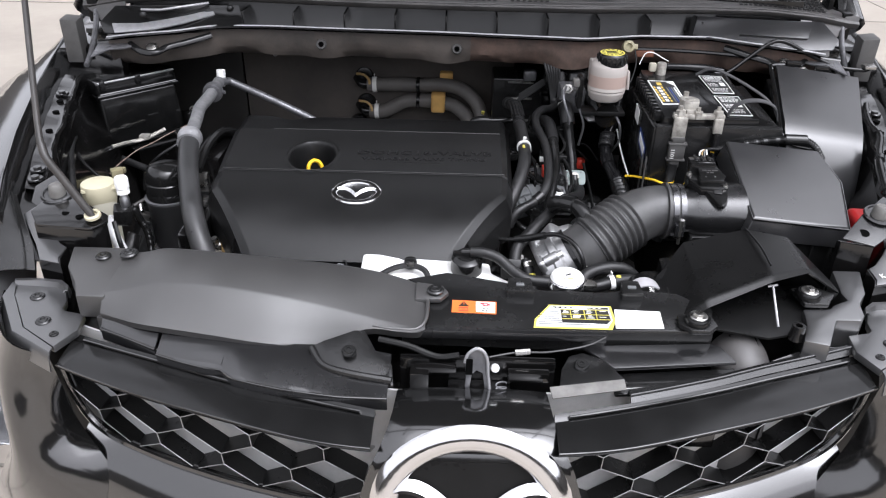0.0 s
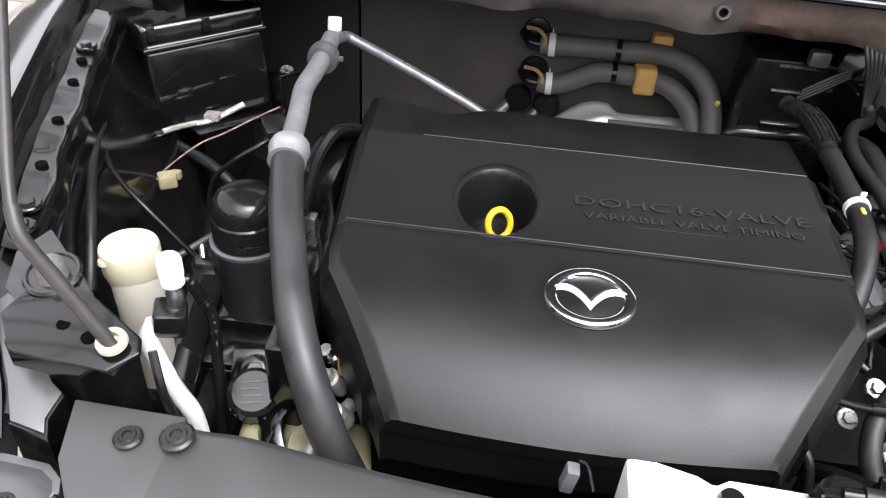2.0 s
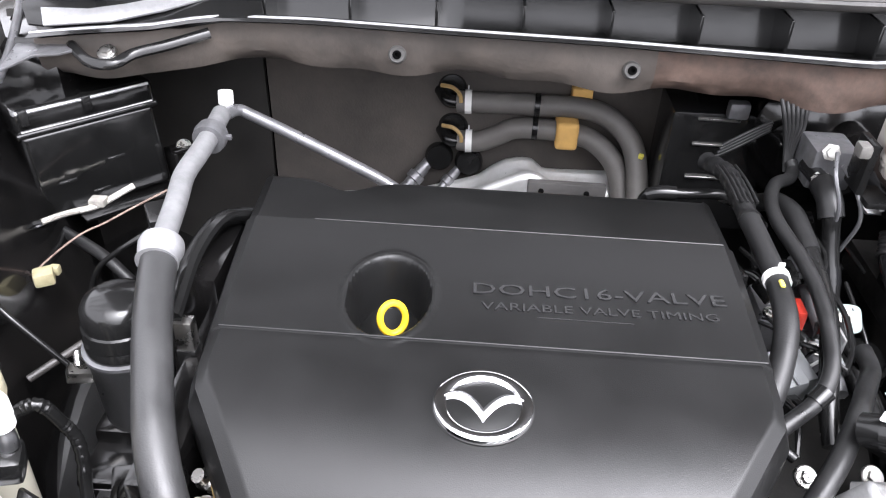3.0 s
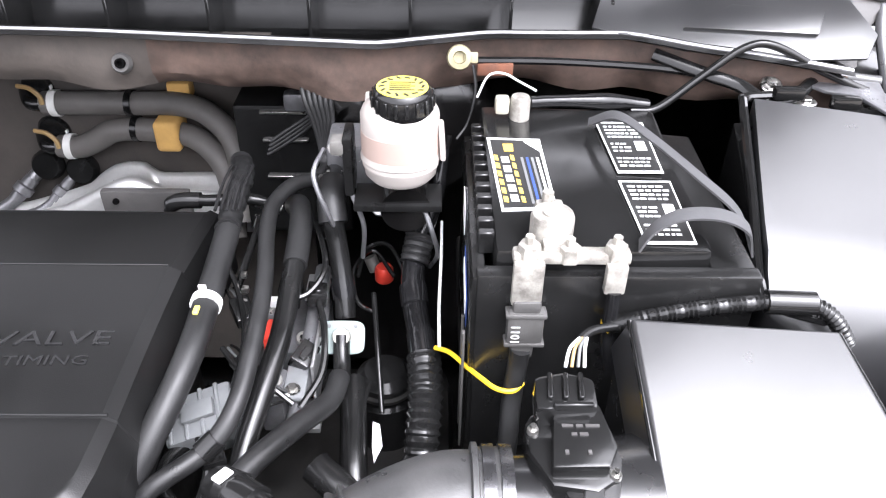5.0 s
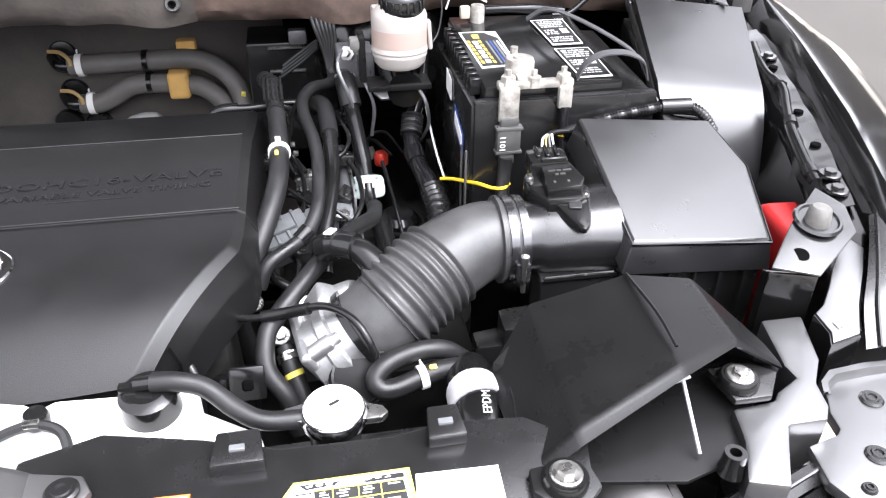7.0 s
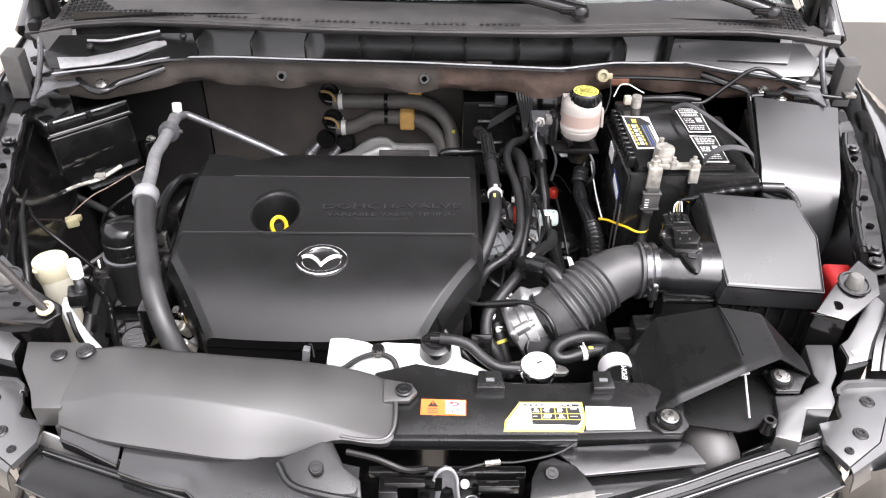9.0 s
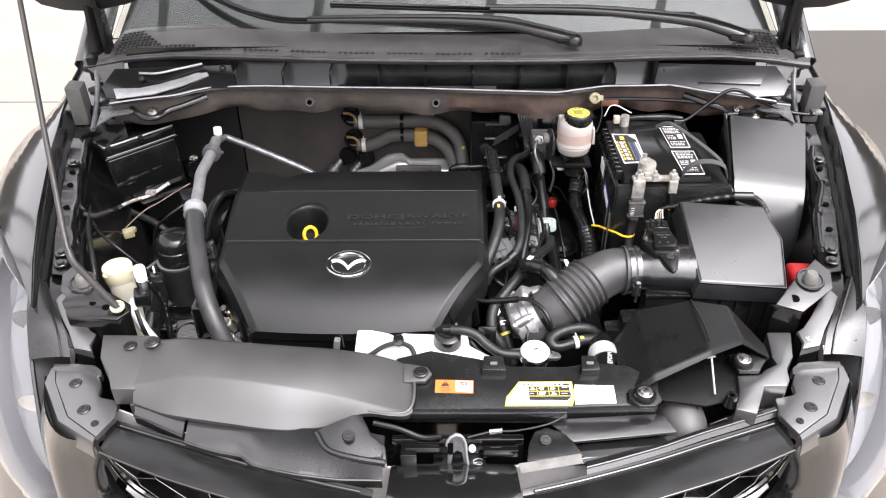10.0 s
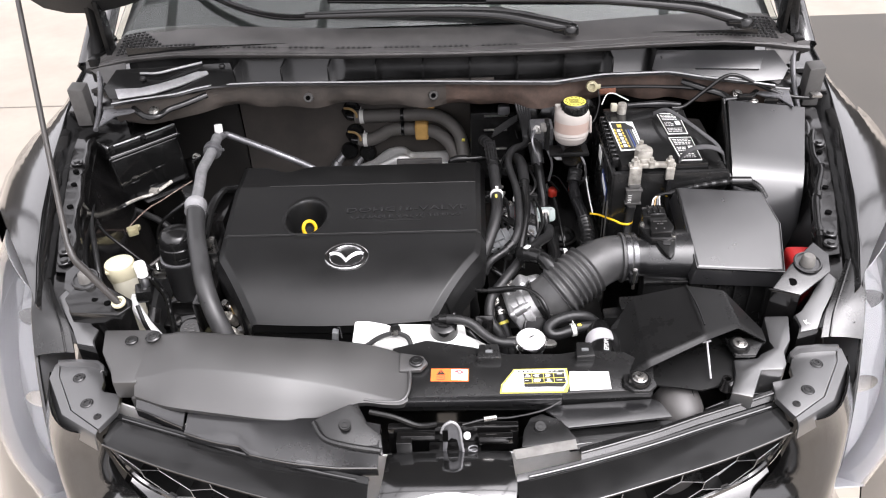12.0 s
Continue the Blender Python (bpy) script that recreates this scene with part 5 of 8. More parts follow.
ys = sorted({*(0.968 + 0.508 * k / 108 for k in range(109)), 1.3505, 1.3535, 1.1685, 1.1715, *(1.165 + 0.13 * k / 64 for k in range(65))})
rows = []
for y in ys:
    xl, xr = lerp_rows(OUT, y)
    row = []
    for k in range(201):
        x = xl + (xr - xl) * k / 200
        u = 2 * k / 200 - 1
        yy = y - 0.010 * (1 - u * u) * max(0.0, (1.17 - y) / 0.202) ** 2
        if y > 1.40:  # the back edge is notched where the pipe passes
            yy = y - 0.030 * math.exp(-((x + 0.385) / 0.035) ** 2) * (y - 1.40) / 0.07
        d_side = min(x - xl, xr - x) * (0.78 if y < 1.10 else 1.0)
        d = min(d_side, 1.476 - y)
        z = cover_z(x, y if y < 1.16 else yy)
        wide = 0.011
        if d_side < wide and d_side <= (y - 0.968) * 1.4 + 0.004:
            z -= (wide - d_side) * 0.62
        elif d < 0.010:
            z -= 0.010 - math.sqrt(max(0.0, 0.010 ** 2 - (0.010 - d) ** 2))
        row.append((x, yy, z))
    rows.append(row)
bm = loft(rows, closed=False)
rim = [e for e in bm.edges if len(e.link_faces) == 1]
for dz, sx, sy in ((-0.004, 1.004, 1.004), (-0.022, 1.036, 1.020), (-0.005, 1.0, 1.0), (-0.045, 1.0, 1.0)):
    made = bmesh.ops.extrude_edge_only(bm, edges=rim)["geom"]
    low = [v for v in made if isinstance(v, bmesh.types.BMVert)]
    rim = [e for e in made if isinstance(e, bmesh.types.BMEdge) and len(e.link_faces) == 1]
    for v in low:
        v.co.z += dz
        v.co.x = -0.206 + (v.co.x + 0.206) * sx
        v.co.y = 1.23 + (v.co.y - 1.23) * (0.985 if v.co.y < 1.00 else 1.0)
part("shell", bm, COVER, cover, sharp=26)
for y, x0, x1 in ((1.352, -0.405, 0.058), (1.170, -0.462, 0.060)):
    z = max(cover_z(-0.1, y - 0.002), cover_z(-0.1, y + 0.002))
    part("trim_line", tube([(x0, y, z), ((x0 + x1) / 2, y, z), (x1, y, z)], 0.0011, 6, 3), COVER, cover)
part("trim_line", tube([(-0.477, 1.352, 0.931), (-0.44, 1.353, 0.931)], 0.0011, 6, 3), COVER, cover)

bz = pose(-0.205, 1.096, cover_z(-0.205, 1.096) + 0.002, -math.degrees(math.atan2(cover_z(-0.205, 1.083) - cover_z(-0.205, 1.109), 0.026)))
emblem = part("badge_plate", moved(lathe([(0.0001, 0.0), (0.042, 0.0), (0.0455, -0.002), (0.046, -0.004)], sides=48, oval=0.86), bz), COVER, cover)
part("badge_ring", oval_ring(bz, 0.0385, 0.0325, 0.0062, 0.6), CHROME, emblem, "chrome oval ring")
part("badge_wing", wing_mark(bz, 0.0375, 0.036, 0.004), CHROME, emblem, "chrome wing shape")


def flat_text(text, size, stretch, m, mat, parent, depth, label=""):
    cu = bpy.data.curves.new("lettering", "FONT")
    cu.body, cu.size, cu.extrude, cu.align_x, cu.align_y, cu.resolution_u = text, size, depth, "CENTER", "CENTER", 2
    ob = new("t", cu)
    bpy.context.view_layer.update()
    me = bpy.data.meshes.new_from_object(ob)
    bpy.data.objects.remove(ob)
    me.transform(Matrix.Translation(-ORIGIN[parent]) @ m @ Matrix.Diagonal((stretch, 1, 1, 1)))
    me.materials.clear()
    me.materials.append(mat)
    out = new("lettering", me)
    out.parent = parent
    ORIGIN[out] = ORIGIN[parent]
    return tagged(out, label)


flat_text("K", 0.014, 1.0, pose(0.636, 0.898, 0.8952, 11.3, 0, 12), PAPER, arm, 0.0002, "white chalk mark")
EMBOSS = material("embossed_plastic", (0.012, 0.012, 0.0125), 0.24, spread=0.1)
flat_text("DOHC16-VALVE", 0.0245, 1.48, pose(-0.092, 1.2475, cover_z(-0.09, 1.245) + 0.0006, 0, 0, 1.2), EMBOSS, cover, 0.0012, "raised black moulded letters")
flat_text("VARIABLE VALVE TIMING", 0.0160, 1.33, pose(-0.092, 1.2225, cover_z(-0.09, 1.22) + 0.0006, 0, 0, 1.2), EMBOSS, cover, 0.0010, "raised black moulded letters")
part("underline", box(-0.155, -0.06, 1.2085, 1.2100, cover_z(-0.1, 1.209) - 0.001, cover_z(-0.1, 1.209) + 0.0006, 0), EMBOSS, cover)
part("bowl_floor", lathe([(0.0001, 0.0), (0.045, 0.0), (0.05, -0.004)], (-0.305, 1.230, 0.8735), 28), SHINY_RUBBER, cover)
solo("dipstick_handle", oval_ring(pose(-0.300, 1.222, 0.905, 70, 0, 25), 0.0135, 0.0165, 0.0038, 1.1), YELLOW, (-0.30, 1.22, 0.90), "yellow plastic dipstick ring in the cover's well", "dipstick")

# low metal kept near black: the gap's shade is put into its base
GAP_DARK = material("gap_dark_metal", (0.006, 0.0058, 0.0055), 0.6, second=(0.016, 0.015, 0.014), scale=22, bump=0.6, bump_scale=150, worn=0.15, specular=0.3)
# engine block under the cover
block = thing("engine_block", (-0.2, 1.2, 0.45), "dark engine block under its cover", "engine")
part("cylinder_head", box(-0.44, 0.04, 1.05, 1.42, 0.55, 0.84, 0.012), GAP_DARK, block, "dark cylinder head")
part("crankcase", box(-0.46, 0.10, 1.02, 1.50, 0.35, 0.56, 0.02), GAP_DARK, block, "dark crankcase")
part("gearbox", merged(box(0.08, 0.34, 1.12, 1.46, 0.45, 0.70, 0.03), lathe([(0.06, 0.0), (0.12, 0.01), (0.12, 0.05), (0.08, 0.07)], (0.24, 1.30, 0.62), 28)), GAP_DARK, block, "dark gearbox case")
REAR = [(-0.46, 0.705), (-0.33, 0.720), (-0.262, 0.741), (-0.221, 0.756), (-0.195, 0.778), (-0.176, 0.790), (-0.153, 0.796), (-0.131, 0.795), (-0.110, 0.777), (-0.08, 0.777), (0.06, 0.781)]
FRONT = [(-0.46, 0.715), (-0.308, 0.730), (-0.244, 0.746), (-0.210, 0.764), (-0.188, 0.776), (-0.152, 0.794), (-0.138, 0.797), (-0.124, 0.796), (-0.097, 0.779), (-0.06, 0.776), (0.06, 0.769)]
ridge = []
for k in range(57):
    x = -0.46 + 0.50 * k / 56
    a, b = lerp_rows(REAR, x)[0], lerp_rows(FRONT, x)[0]
    ridge.append([(x, 1.824, a - 0.030), (x, 1.810, a - 0.016), (x, 1.798, a - 0.003), (x, 1.790, a), (x, 1.783, a - 0.004), (x, 1.777, a - 0.012), (x, 1.760, b - 0.014), (x, 1.752, b - 0.005), (x, 1.745, b), (x, 1.738, b - 0.003), (x, 1.732, b - 0.014), (x, 1.728, b - 0.06)])
part("heat_shield", sheet(ridge, 0.002), SHIELD, block, "ridged bare aluminium heat shield", sharp=60)
part("shield_bracket", box(-0.143, -0.022, 1.655, 1.668, 0.78, 0.826, 0.003), COWL, block, "dull steel bracket with two studs")
for x in (-0.122, -0.052):
    part("stud", moved(lathe([(0.0001, 0.004), (0.004, 0.004), (0.0045, 0.0)], sides=10), along((x, 1.654, 0.812), (x, 1.0, 0.95))), VOID, block)
part("oil_filter", moved(lathe([(0.0001, 0.05), (0.022, 0.048), (0.028, 0.040), (0.028, -0.04)], sides=24), along((-0.012, 1.09, 0.77), (0.0, 1.03, 0.86))), SMOOTH, block, "glossy black oil filter")
part("rear_rail", box(-0.20, -0.03, 1.515, 1.535, 0.862, 0.876, 0.002), DULL, block, "grey rail behind the cover")

# ---- intake tract ----
airbox = thing("air_filter_box", (0.55, 1.13, 0.72), "black plastic air filter box with a smooth sloping lid", "air filter box")
bm = bmesh.new()
top = [bm.verts.new(p) for p in [(0.474, 1.223, 0.9835), (0.647, 1.228, 0.9665), (0.6635, 1.150, 0.941), (0.6435, 1.044, 0.9025), (0.476, 1.034, 0.9235)]]
mid = [bm.verts.new(p) for p in [(0.4715, 1.2255, 0.979), (0.6495, 1.2305, 0.962), (0.6665, 1.150, 0.9365), (0.6465, 1.0415, 0.898), (0.4735, 1.0315, 0.919)]]
low = [bm.verts.new((p[0] + dx, p[1], p[2] - 0.030)) for p, dx in zip([(0.462, 1.232, 0.974), (0.654, 1.236, 0.958), (0.671, 1.150, 0.932), (0.650, 1.036, 0.894), (0.464, 1.026, 0.915)], (0, 0, 0, 0, 0))]
bm.faces.new(top)
for a, b in ((top, mid), (mid, low)):
    for i in range(5):
        bm.faces.new((a[i], b[i], b[(i + 1) % 5], a[(i + 1) % 5]))
bm.faces.new(low[::-1])
bmesh.ops.recalc_face_normals(bm, faces=bm.faces)
bmesh.ops.bevel(bm, geom=bm.edges[:], offset=0.003, segments=3, profile=0.6, affect="EDGES", clamp_overlap=True)
part("lid", bm, SATIN_LID, airbox, "smooth black sloping lid")
part("lid_edge", tube([(0.4715, 1.2255, 0.979), (0.4735, 1.0315, 0.919), (0.6465, 1.0415, 0.898), (0.6665, 1.150, 0.9365), (0.6495, 1.2305, 0.962)], 0.0022, 8, 8, smooth=False), PAINT, airbox, "polished edge of the lid")
body = part("lower_box", solid([(0.466, 1.228, 0.945), (0.648, 1.230, 0.93), (0.664, 1.15, 0.905), (0.644, 1.044, 0.867), (0.470, 1.036, 0.888)], 0.68, 0.006), PLASTIC, airbox)
for i in range(5):
    x = 0.491 + 0.032 * i
    part("rib", box(x, x + 0.005, 1.030 + 0.04 * (x - 0.47), 1.042 + 0.04 * (x - 0.47), 0.70, 0.882 - 0.10 * (x - 0.47), 0.002, 2), PLASTIC, body)
part("outlet_step", solid([(0.385, 1.060, 0.862), (0.470, 1.045, 0.872), (0.470, 1.10, 0.880), (0.385, 1.10, 0.872)], 0.70, 0.004), PLASTIC, airbox)
part("step_lip", tube([(0.388, 1.060, 0.864), (0.43, 1.053, 0.869), (0.468, 1.046, 0.874)], 0.004, 8, 4), PAINT, airbox)
part("lower_step", solid([(0.345, 1.055, 0.802), (0.392, 1.050, 0.806), (0.392, 1.09, 0.81), (0.345, 1.09, 0.806)], 0.66, 0.004), PLASTIC, airbox)
part("lower_step", solid([(0.315, 1.060, 0.775), (0.346, 1.056, 0.778), (0.346, 1.09, 0.78), (0.315, 1.09, 0.776)], 0.64, 0.004), PLASTIC, airbox)
outlet = loft([[(x, 1.108 + r * math.cos(k * math.tau / 24) * w, 0.893 + dz + r * math.sin(k * math.tau / 24)) for k in range(24)] for x, r, w, dz in ((0.352, 0.041, 1.0, 0), (0.385, 0.041, 1.0, 0), (0.392, 0.044, 1.05, 0), (0.440, 0.047, 1.15, 0.002), (0.475, 0.050, 1.25, 0.004))])
part("outlet_tube", outlet, LID, airbox, "smooth outlet tube")

# hot wire sensor on the outlet tube
sens = thing("air_flow_sensor", (0.42, 1.14, 0.935), "black air flow sensor with a ribbed plug on the outlet tube", "sensor")
part("base", solid([(0.381, 1.141, 0.953), (0.387, 1.150, 0.954), (0.407, 1.156, 0.955), (0.436, 1.150, 0.955), (0.449, 1.112, 0.950), (0.446, 1.098, 0.948), (0.428, 1.086, 0.947), (0.397, 1.090, 0.948), (0.383, 1.117, 0.951)], 0.925, 0.004), SMOOTH, sens)
part("foot", solid([(0.398, 1.106, 0.947), (0.438, 1.112, 0.948), (0.449, 1.106, 0.946), (0.436, 1.060, 0.938), (0.426, 1.047, 0.935), (0.420, 1.051, 0.936), (0.405, 1.090, 0.944)], 0.928, 0.003), SMOOTH, sens, "dark wedge foot")
part("foot_recess", box(0.418, 0.432, 1.078, 1.094, 0.9435, 0.9455, 0.001, 1, (8, 0, -10)), INK, sens)
head = part("head", solid([(0.402, 1.150, 0.966), (0.436, 1.149, 0.966), (0.444, 1.113, 0.962), (0.436, 1.097, 0.960), (0.396, 1.096, 0.960)], 0.948, 0.003), SMOOTH, sens, "flat sensor box")
part("plug", solid([(0.389, 1.168, 0.974), (0.412, 1.173, 0.975), (0.434, 1.167, 0.974), (0.434, 1.141, 0.971), (0.402, 1.139, 0.971), (0.388, 1.138, 0.972)], 0.950, 0.004), SMOOTH, sens, "ribbed plug")
for i in range(3):
    part("plug_rib", box(0.398 + 0.0115 * i, 0.402 + 0.0115 * i, 1.146, 1.170, 0.973, 0.9768, 0.001, 1, (4, 0, -4)), SMOOTH, sens)
part("plug_latch", box(0.401, 0.430, 1.139, 1.143, 0.969, 0.975, 0.001, 1), SMOOTH, sens)
for p in ((0.3865, 1.134, 0.9535), (0.4415, 1.099, 0.9475)):
    fastener("screw", p, mat=STEEL, parent=sens, size=0.36)
for k, (x0, x1) in enumerate(((0.406, 0.414), (0.416, 0.421), (0.423, 0.433))):
    part("stamped_bar", box(x0, x1, 1.128, 1.1305, 0.9638, 0.9648, 0), COWL, head)
for x0, x1 in ((0.412, 0.416), (0.418, 0.424)):
    part("stamped_bar", box(x0, x1, 1.121, 1.1235, 0.9628, 0.9640, 0), COWL, head)
for x0 in (0.406, 0.422):
    part("stamped_bar", box(x0, x0 + 0.0025, 1.106, 1.1095, 0.9610, 0.9624, 0), COWL, head)

# corrugated rubber elbow
elbow = thing("intake_hose", (0.27, 1.08, 0.80), "grey-black rubber intake hose with corrugations", "intake hose")
part("cuff", tube([(0.345, 1.108, 0.893), (0.372, 1.108, 0.893)], 0.0475, 28, 3), BELLOWS, elbow)
part("elbow", tube([(0.352, 1.109, 0.893), (0.325, 1.107, 0.892), (0.296, 1.097, 0.886), (0.266, 1.081, 0.877)], lambda t, s: 0.0440 + 0.006 * t, 32, 6), BELLOWS, elbow)
part("bellows", tube([(0.276, 1.087, 0.881), (0.252, 1.073, 0.870), (0.228, 1.060, 0.857), (0.214, 1.054, 0.848)], ribbed(0.0490, 0.0115, 0.0055), 32, 30), BELLOWS, elbow)
part("throttle_cuff", tube([(0.218, 1.056, 0.851), (0.200, 1.050, 0.841), (0.176, 1.046, 0.828)], lambda t, s: 0.0500 - 0.005 * t, 32, 6), BELLOWS, elbow)
part("side_nozzle", tube([(0.212, 1.075, 0.880), (0.192, 1.098, 0.897), (0.178, 1.112, 0.899)], lambda t, s: 0.018 - 0.005 * t, 14, 5), SHINY_RUBBER, elbow)
part("nozzle_plug", tube([(0.184, 1.106, 0.900), (0.165, 1.120, 0.897), (0.150, 1.135, 0.885)], 0.0165, 12, 4), SMOOTH, elbow, "black elbow plug")
part("plug_tie", tube([(0.168, 1.118, 0.898), (0.160, 1.124, 0.894)], 0.0176, 12, 2), SMOOTH, elbow)
part("plug_mark", box(0.152, 0.163, 1.117, 1.131, 0.9115, 0.9145, 0.001, 1, (0, -15, -40)), PAPER, elbow, "white paper mark")
hc = thing("worm_drive_clamp", (0.365, 1.10, 0.85), "dull steel double worm drive clamp round the intake hose", "hose clamp", "intake clamps")
for x in (0.3545, 0.3675):
    part("band", moved(lathe([(0.0475, -0.0045), (0.0495, -0.0045), (0.0495, 0.0045), (0.0475, 0.0045), (0.0475, -0.0045)], sides=32), along((x, 1.108, 0.893), (x + 1, 1.108, 0.893))), CLAMP, hc)
part("rubber_bead", moved(lathe([(0.0470, -0.003), (0.0505, -0.002), (0.0505, 0.002), (0.0470, 0.003)], sides=36), along((0.3445, 1.108, 0.893), (1.3, 1.108, 0.893))), BELLOWS, elbow, "raised bead of the cuff")
part("screw_housing", box(0.3535, 0.3700, 1.051, 1.060, 0.870, 0.893, 0.003), CLAMP, hc)
part("screw", merged(lathe([(0.0001, 0.012), (0.005, 0.012), (0.005, 0.0), (0.003, -0.002), (0.003, -0.035), (0.0001, -0.035)], (0.362, 1.0520, 0.892), 10)), STEEL, hc)
hc2 = thing("worm_drive_clamp", (0.178, 1.04, 0.80), "dark steel clamp at the throttle end of the hose", "hose clamp", "intake clamps")
part("band", moved(lathe([(0.0485, -0.004), (0.0510, -0.004), (0.0510, 0.004), (0.0485, 0.004), (0.0485, -0.004)], sides=32), along((0.182, 1.047, 0.8310), (0.164, 1.0445, 0.8195))), SMOOTH, hc2)

# throttle body
tb = thing("throttle_body", (0.145, 1.06, 0.78), "cast aluminium throttle body with a black motor housing", "throttle body")
part("bore", tube([(0.180, 1.046, 0.829), (0.160, 1.043, 0.816), (0.135, 1.040, 0.802)], lambda t, s: 0.0465 + (0.004 if 0.3 < t < 0.6 else 0.0), 28, 8), ALU, tb)
part("mount_plate", moved(box(-0.044, 0.044, -0.042, 0.042, -0.007, 0.007, 0.008, 3), along((0.134, 1.044, 0.806), (0.182, 1.051, 0.835))), ALU, tb)
for dx, dy in ((-0.034, -0.033), (0.034, -0.033), (0.034, 0.033), (-0.034, 0.033)):
    part("boss", moved(lathe([(0.0001, 0.034), (0.006, 0.034), (0.0075, 0.026), (0.0095, 0.024), (0.0095, 0.0)], sides=12), along((0.134, 1.044, 0.806), (0.182, 1.051, 0.835)) @ Matrix.Translation((dx, dy, 0.006))), ALU, tb)
part("gear_case", merged(box(0.122, 0.172, 1.060, 1.092, 0.812, 0.868, 0.007, 3, (12, 28, 10)), moved(lathe([(0.0001, 0.05), (0.015, 0.049), (0.017, 0.044), (0.017, 0.0)], sides=18), along((0.140, 1.09, 0.838), (0.185, 1.072, 0.865)))), ALU, tb)
part("motor_cover", moved(lathe([(0.001, 0.022), (0.026, 0.020), (0.031, 0.012), (0.034, 0.0), (0.034, -0.02)], sides=24), along((0.172, 1.004, 0.806), (0.176, 0.95, 0.85))), SCOOP_BLACK, tb, "black ribbed motor cover")
for r, z in ((0.0345, -0.004), (0.0325, 0.007), (0.0275, 0.0175)):
    part("motor_rib", moved(lathe([(r - 0.002, z - 0.002), (r + 0.0015, z - 0.0015), (r + 0.0015, z + 0.0015), (r - 0.002, z + 0.002)], sides=28), along((0.172, 1.004, 0.806), (0.176, 0.95, 0.85))), PLASTIC, tb)
for k in (0, 1, 3):
    t = k * math.tau / 8
    fastener("screw", Vector((0.172, 0.998, 0.812)) + Vector((0.036 * math.cos(t), 0.01, 0.036 * math.sin(t) * 0.9)), (0.1, -0.8, 0.4), mat=STEEL, parent=tb, size=0.5)


def hose_thing(name, label, category, group, pts, r, mat, per=6, sides=12, flat=1.0, radius=None):
    ob = thing(name, pts[0], label, category, group)
    part("hose" if "hose" in name else "sheath", tube(pts, radius or r, sides, per, flat), mat, ob)
    return ob


# hoses between the cover and the gearbox
h1 = hose_thing("coolant_hose", "thick grey-black rubber coolant hose with a white spring clamp", "hose", "engine hoses", [(0.102, 1.42, 0.935), (0.104, 1.36, 0.932), (0.105, 1.30, 0.927), (0.100, 1.235, 0.914), (0.078, 1.175, 0.880), (0.052, 1.145, 0.835), (0.044, 1.138, 0.79), (0.05, 1.15, 0.72)], 0.0125, RUBBER)
clamp_ring((0.105, 1.303, 0.928), (0, 1, 0.06), 0.0128, 0.008, WHITE, h1, label="white spring clamp")
part("yellow_mark", box(0.100, 0.105, 1.277, 1.288, 0.936, 0.9395, 0.001, 1), LEMON, h1)
part("corrugated_end", tube([(0.102, 1.41, 0.936), (0.100, 1.46, 0.940), (0.098, 1.51, 0.94), (0.085, 1.56, 0.93)], ribbed(0.0105, 0.022, 0.003), 14, 8), RUBBER, h1)
for k in range(5):
    part("ridge", tube([(0.088 + 0.006 * k, 1.425, 0.950), (0.086 + 0.006 * k, 1.47, 0.953), (0.085 + 0.006 * k, 1.52, 0.948)], 0.0018, 6, 4), RUBBER, h1)
h2 = hose_thing("vacuum_hose", "slim rubber vacuum hose looping over the engine's end", "hose", "engine hoses", [(0.188, 1.545, 0.945), (0.190, 1.535, 0.938), (0.180, 1.518, 0.934), (0.156, 1.495, 0.938), (0.141, 1.46, 0.936), (0.140, 1.42, 0.928), (0.150, 1.345, 0.922), (0.152, 1.28, 0.912), (0.146, 1.215, 0.892), (0.126, 1.18, 0.874), (0.085, 1.150, 0.860), (0.072, 1.14, 0.835)], 0.0085, RUBBER)
part("sleeve", tube([(0.134, 1.186, 0.880), (0.122, 1.177, 0.872)], 0.0105, 10, 3), SMOOTH, h2)
hose_thing("heater_hose", "rubber heater hose curving down to the thermostat", "hose", "engine hoses", [(0.223, 1.295, 0.842), (0.217, 1.260, 0.846), (0.195, 1.222, 0.857), (0.165, 1.172, 0.867), (0.130, 1.117, 0.862), (0.094, 1.072, 0.845), (0.080, 1.050, 0.833), (0.079, 1.023, 0.810), (0.097, 1.005, 0.785), (0.105, 1.0, 0.74)], 0.0105, RUBBER)
h4 = hose_thing("purge_hose", "black rubber hose with a fabric sleeve going to a pale connector", "hose", "engine hoses", [(0.203, 1.53, 0.950), (0.204, 1.475, 0.952), (0.206, 1.440, 0.942), (0.210, 1.430, 0.915), (0.214, 1.418, 0.886), (0.218, 1.402, 0.860), (0.2196, 1.388, 0.838)], 0.0112, SHINY_RUBBER)
part("sleeve", tube([(0.204, 1.478, 0.952), (0.205, 1.450, 0.947), (0.2075, 1.434, 0.930)], 0.0155, 14, 4), RUBBER, h4)
part("tape_end", tube([(0.2155, 1.411, 0.875), (0.2185, 1.399, 0.855)], 0.0126, 12, 3), TAPE, h4, "shiny taped end")
hose_thing("purge_hose", "black rubber hose below the pale connector", "hose", "engine hoses", [(0.2196, 1.350, 0.846), (0.2200, 1.338, 0.836), (0.2220, 1.318, 0.826), (0.2240, 1.30, 0.826), (0.2230, 1.285, 0.832)], 0.0088, SHINY_RUBBER)
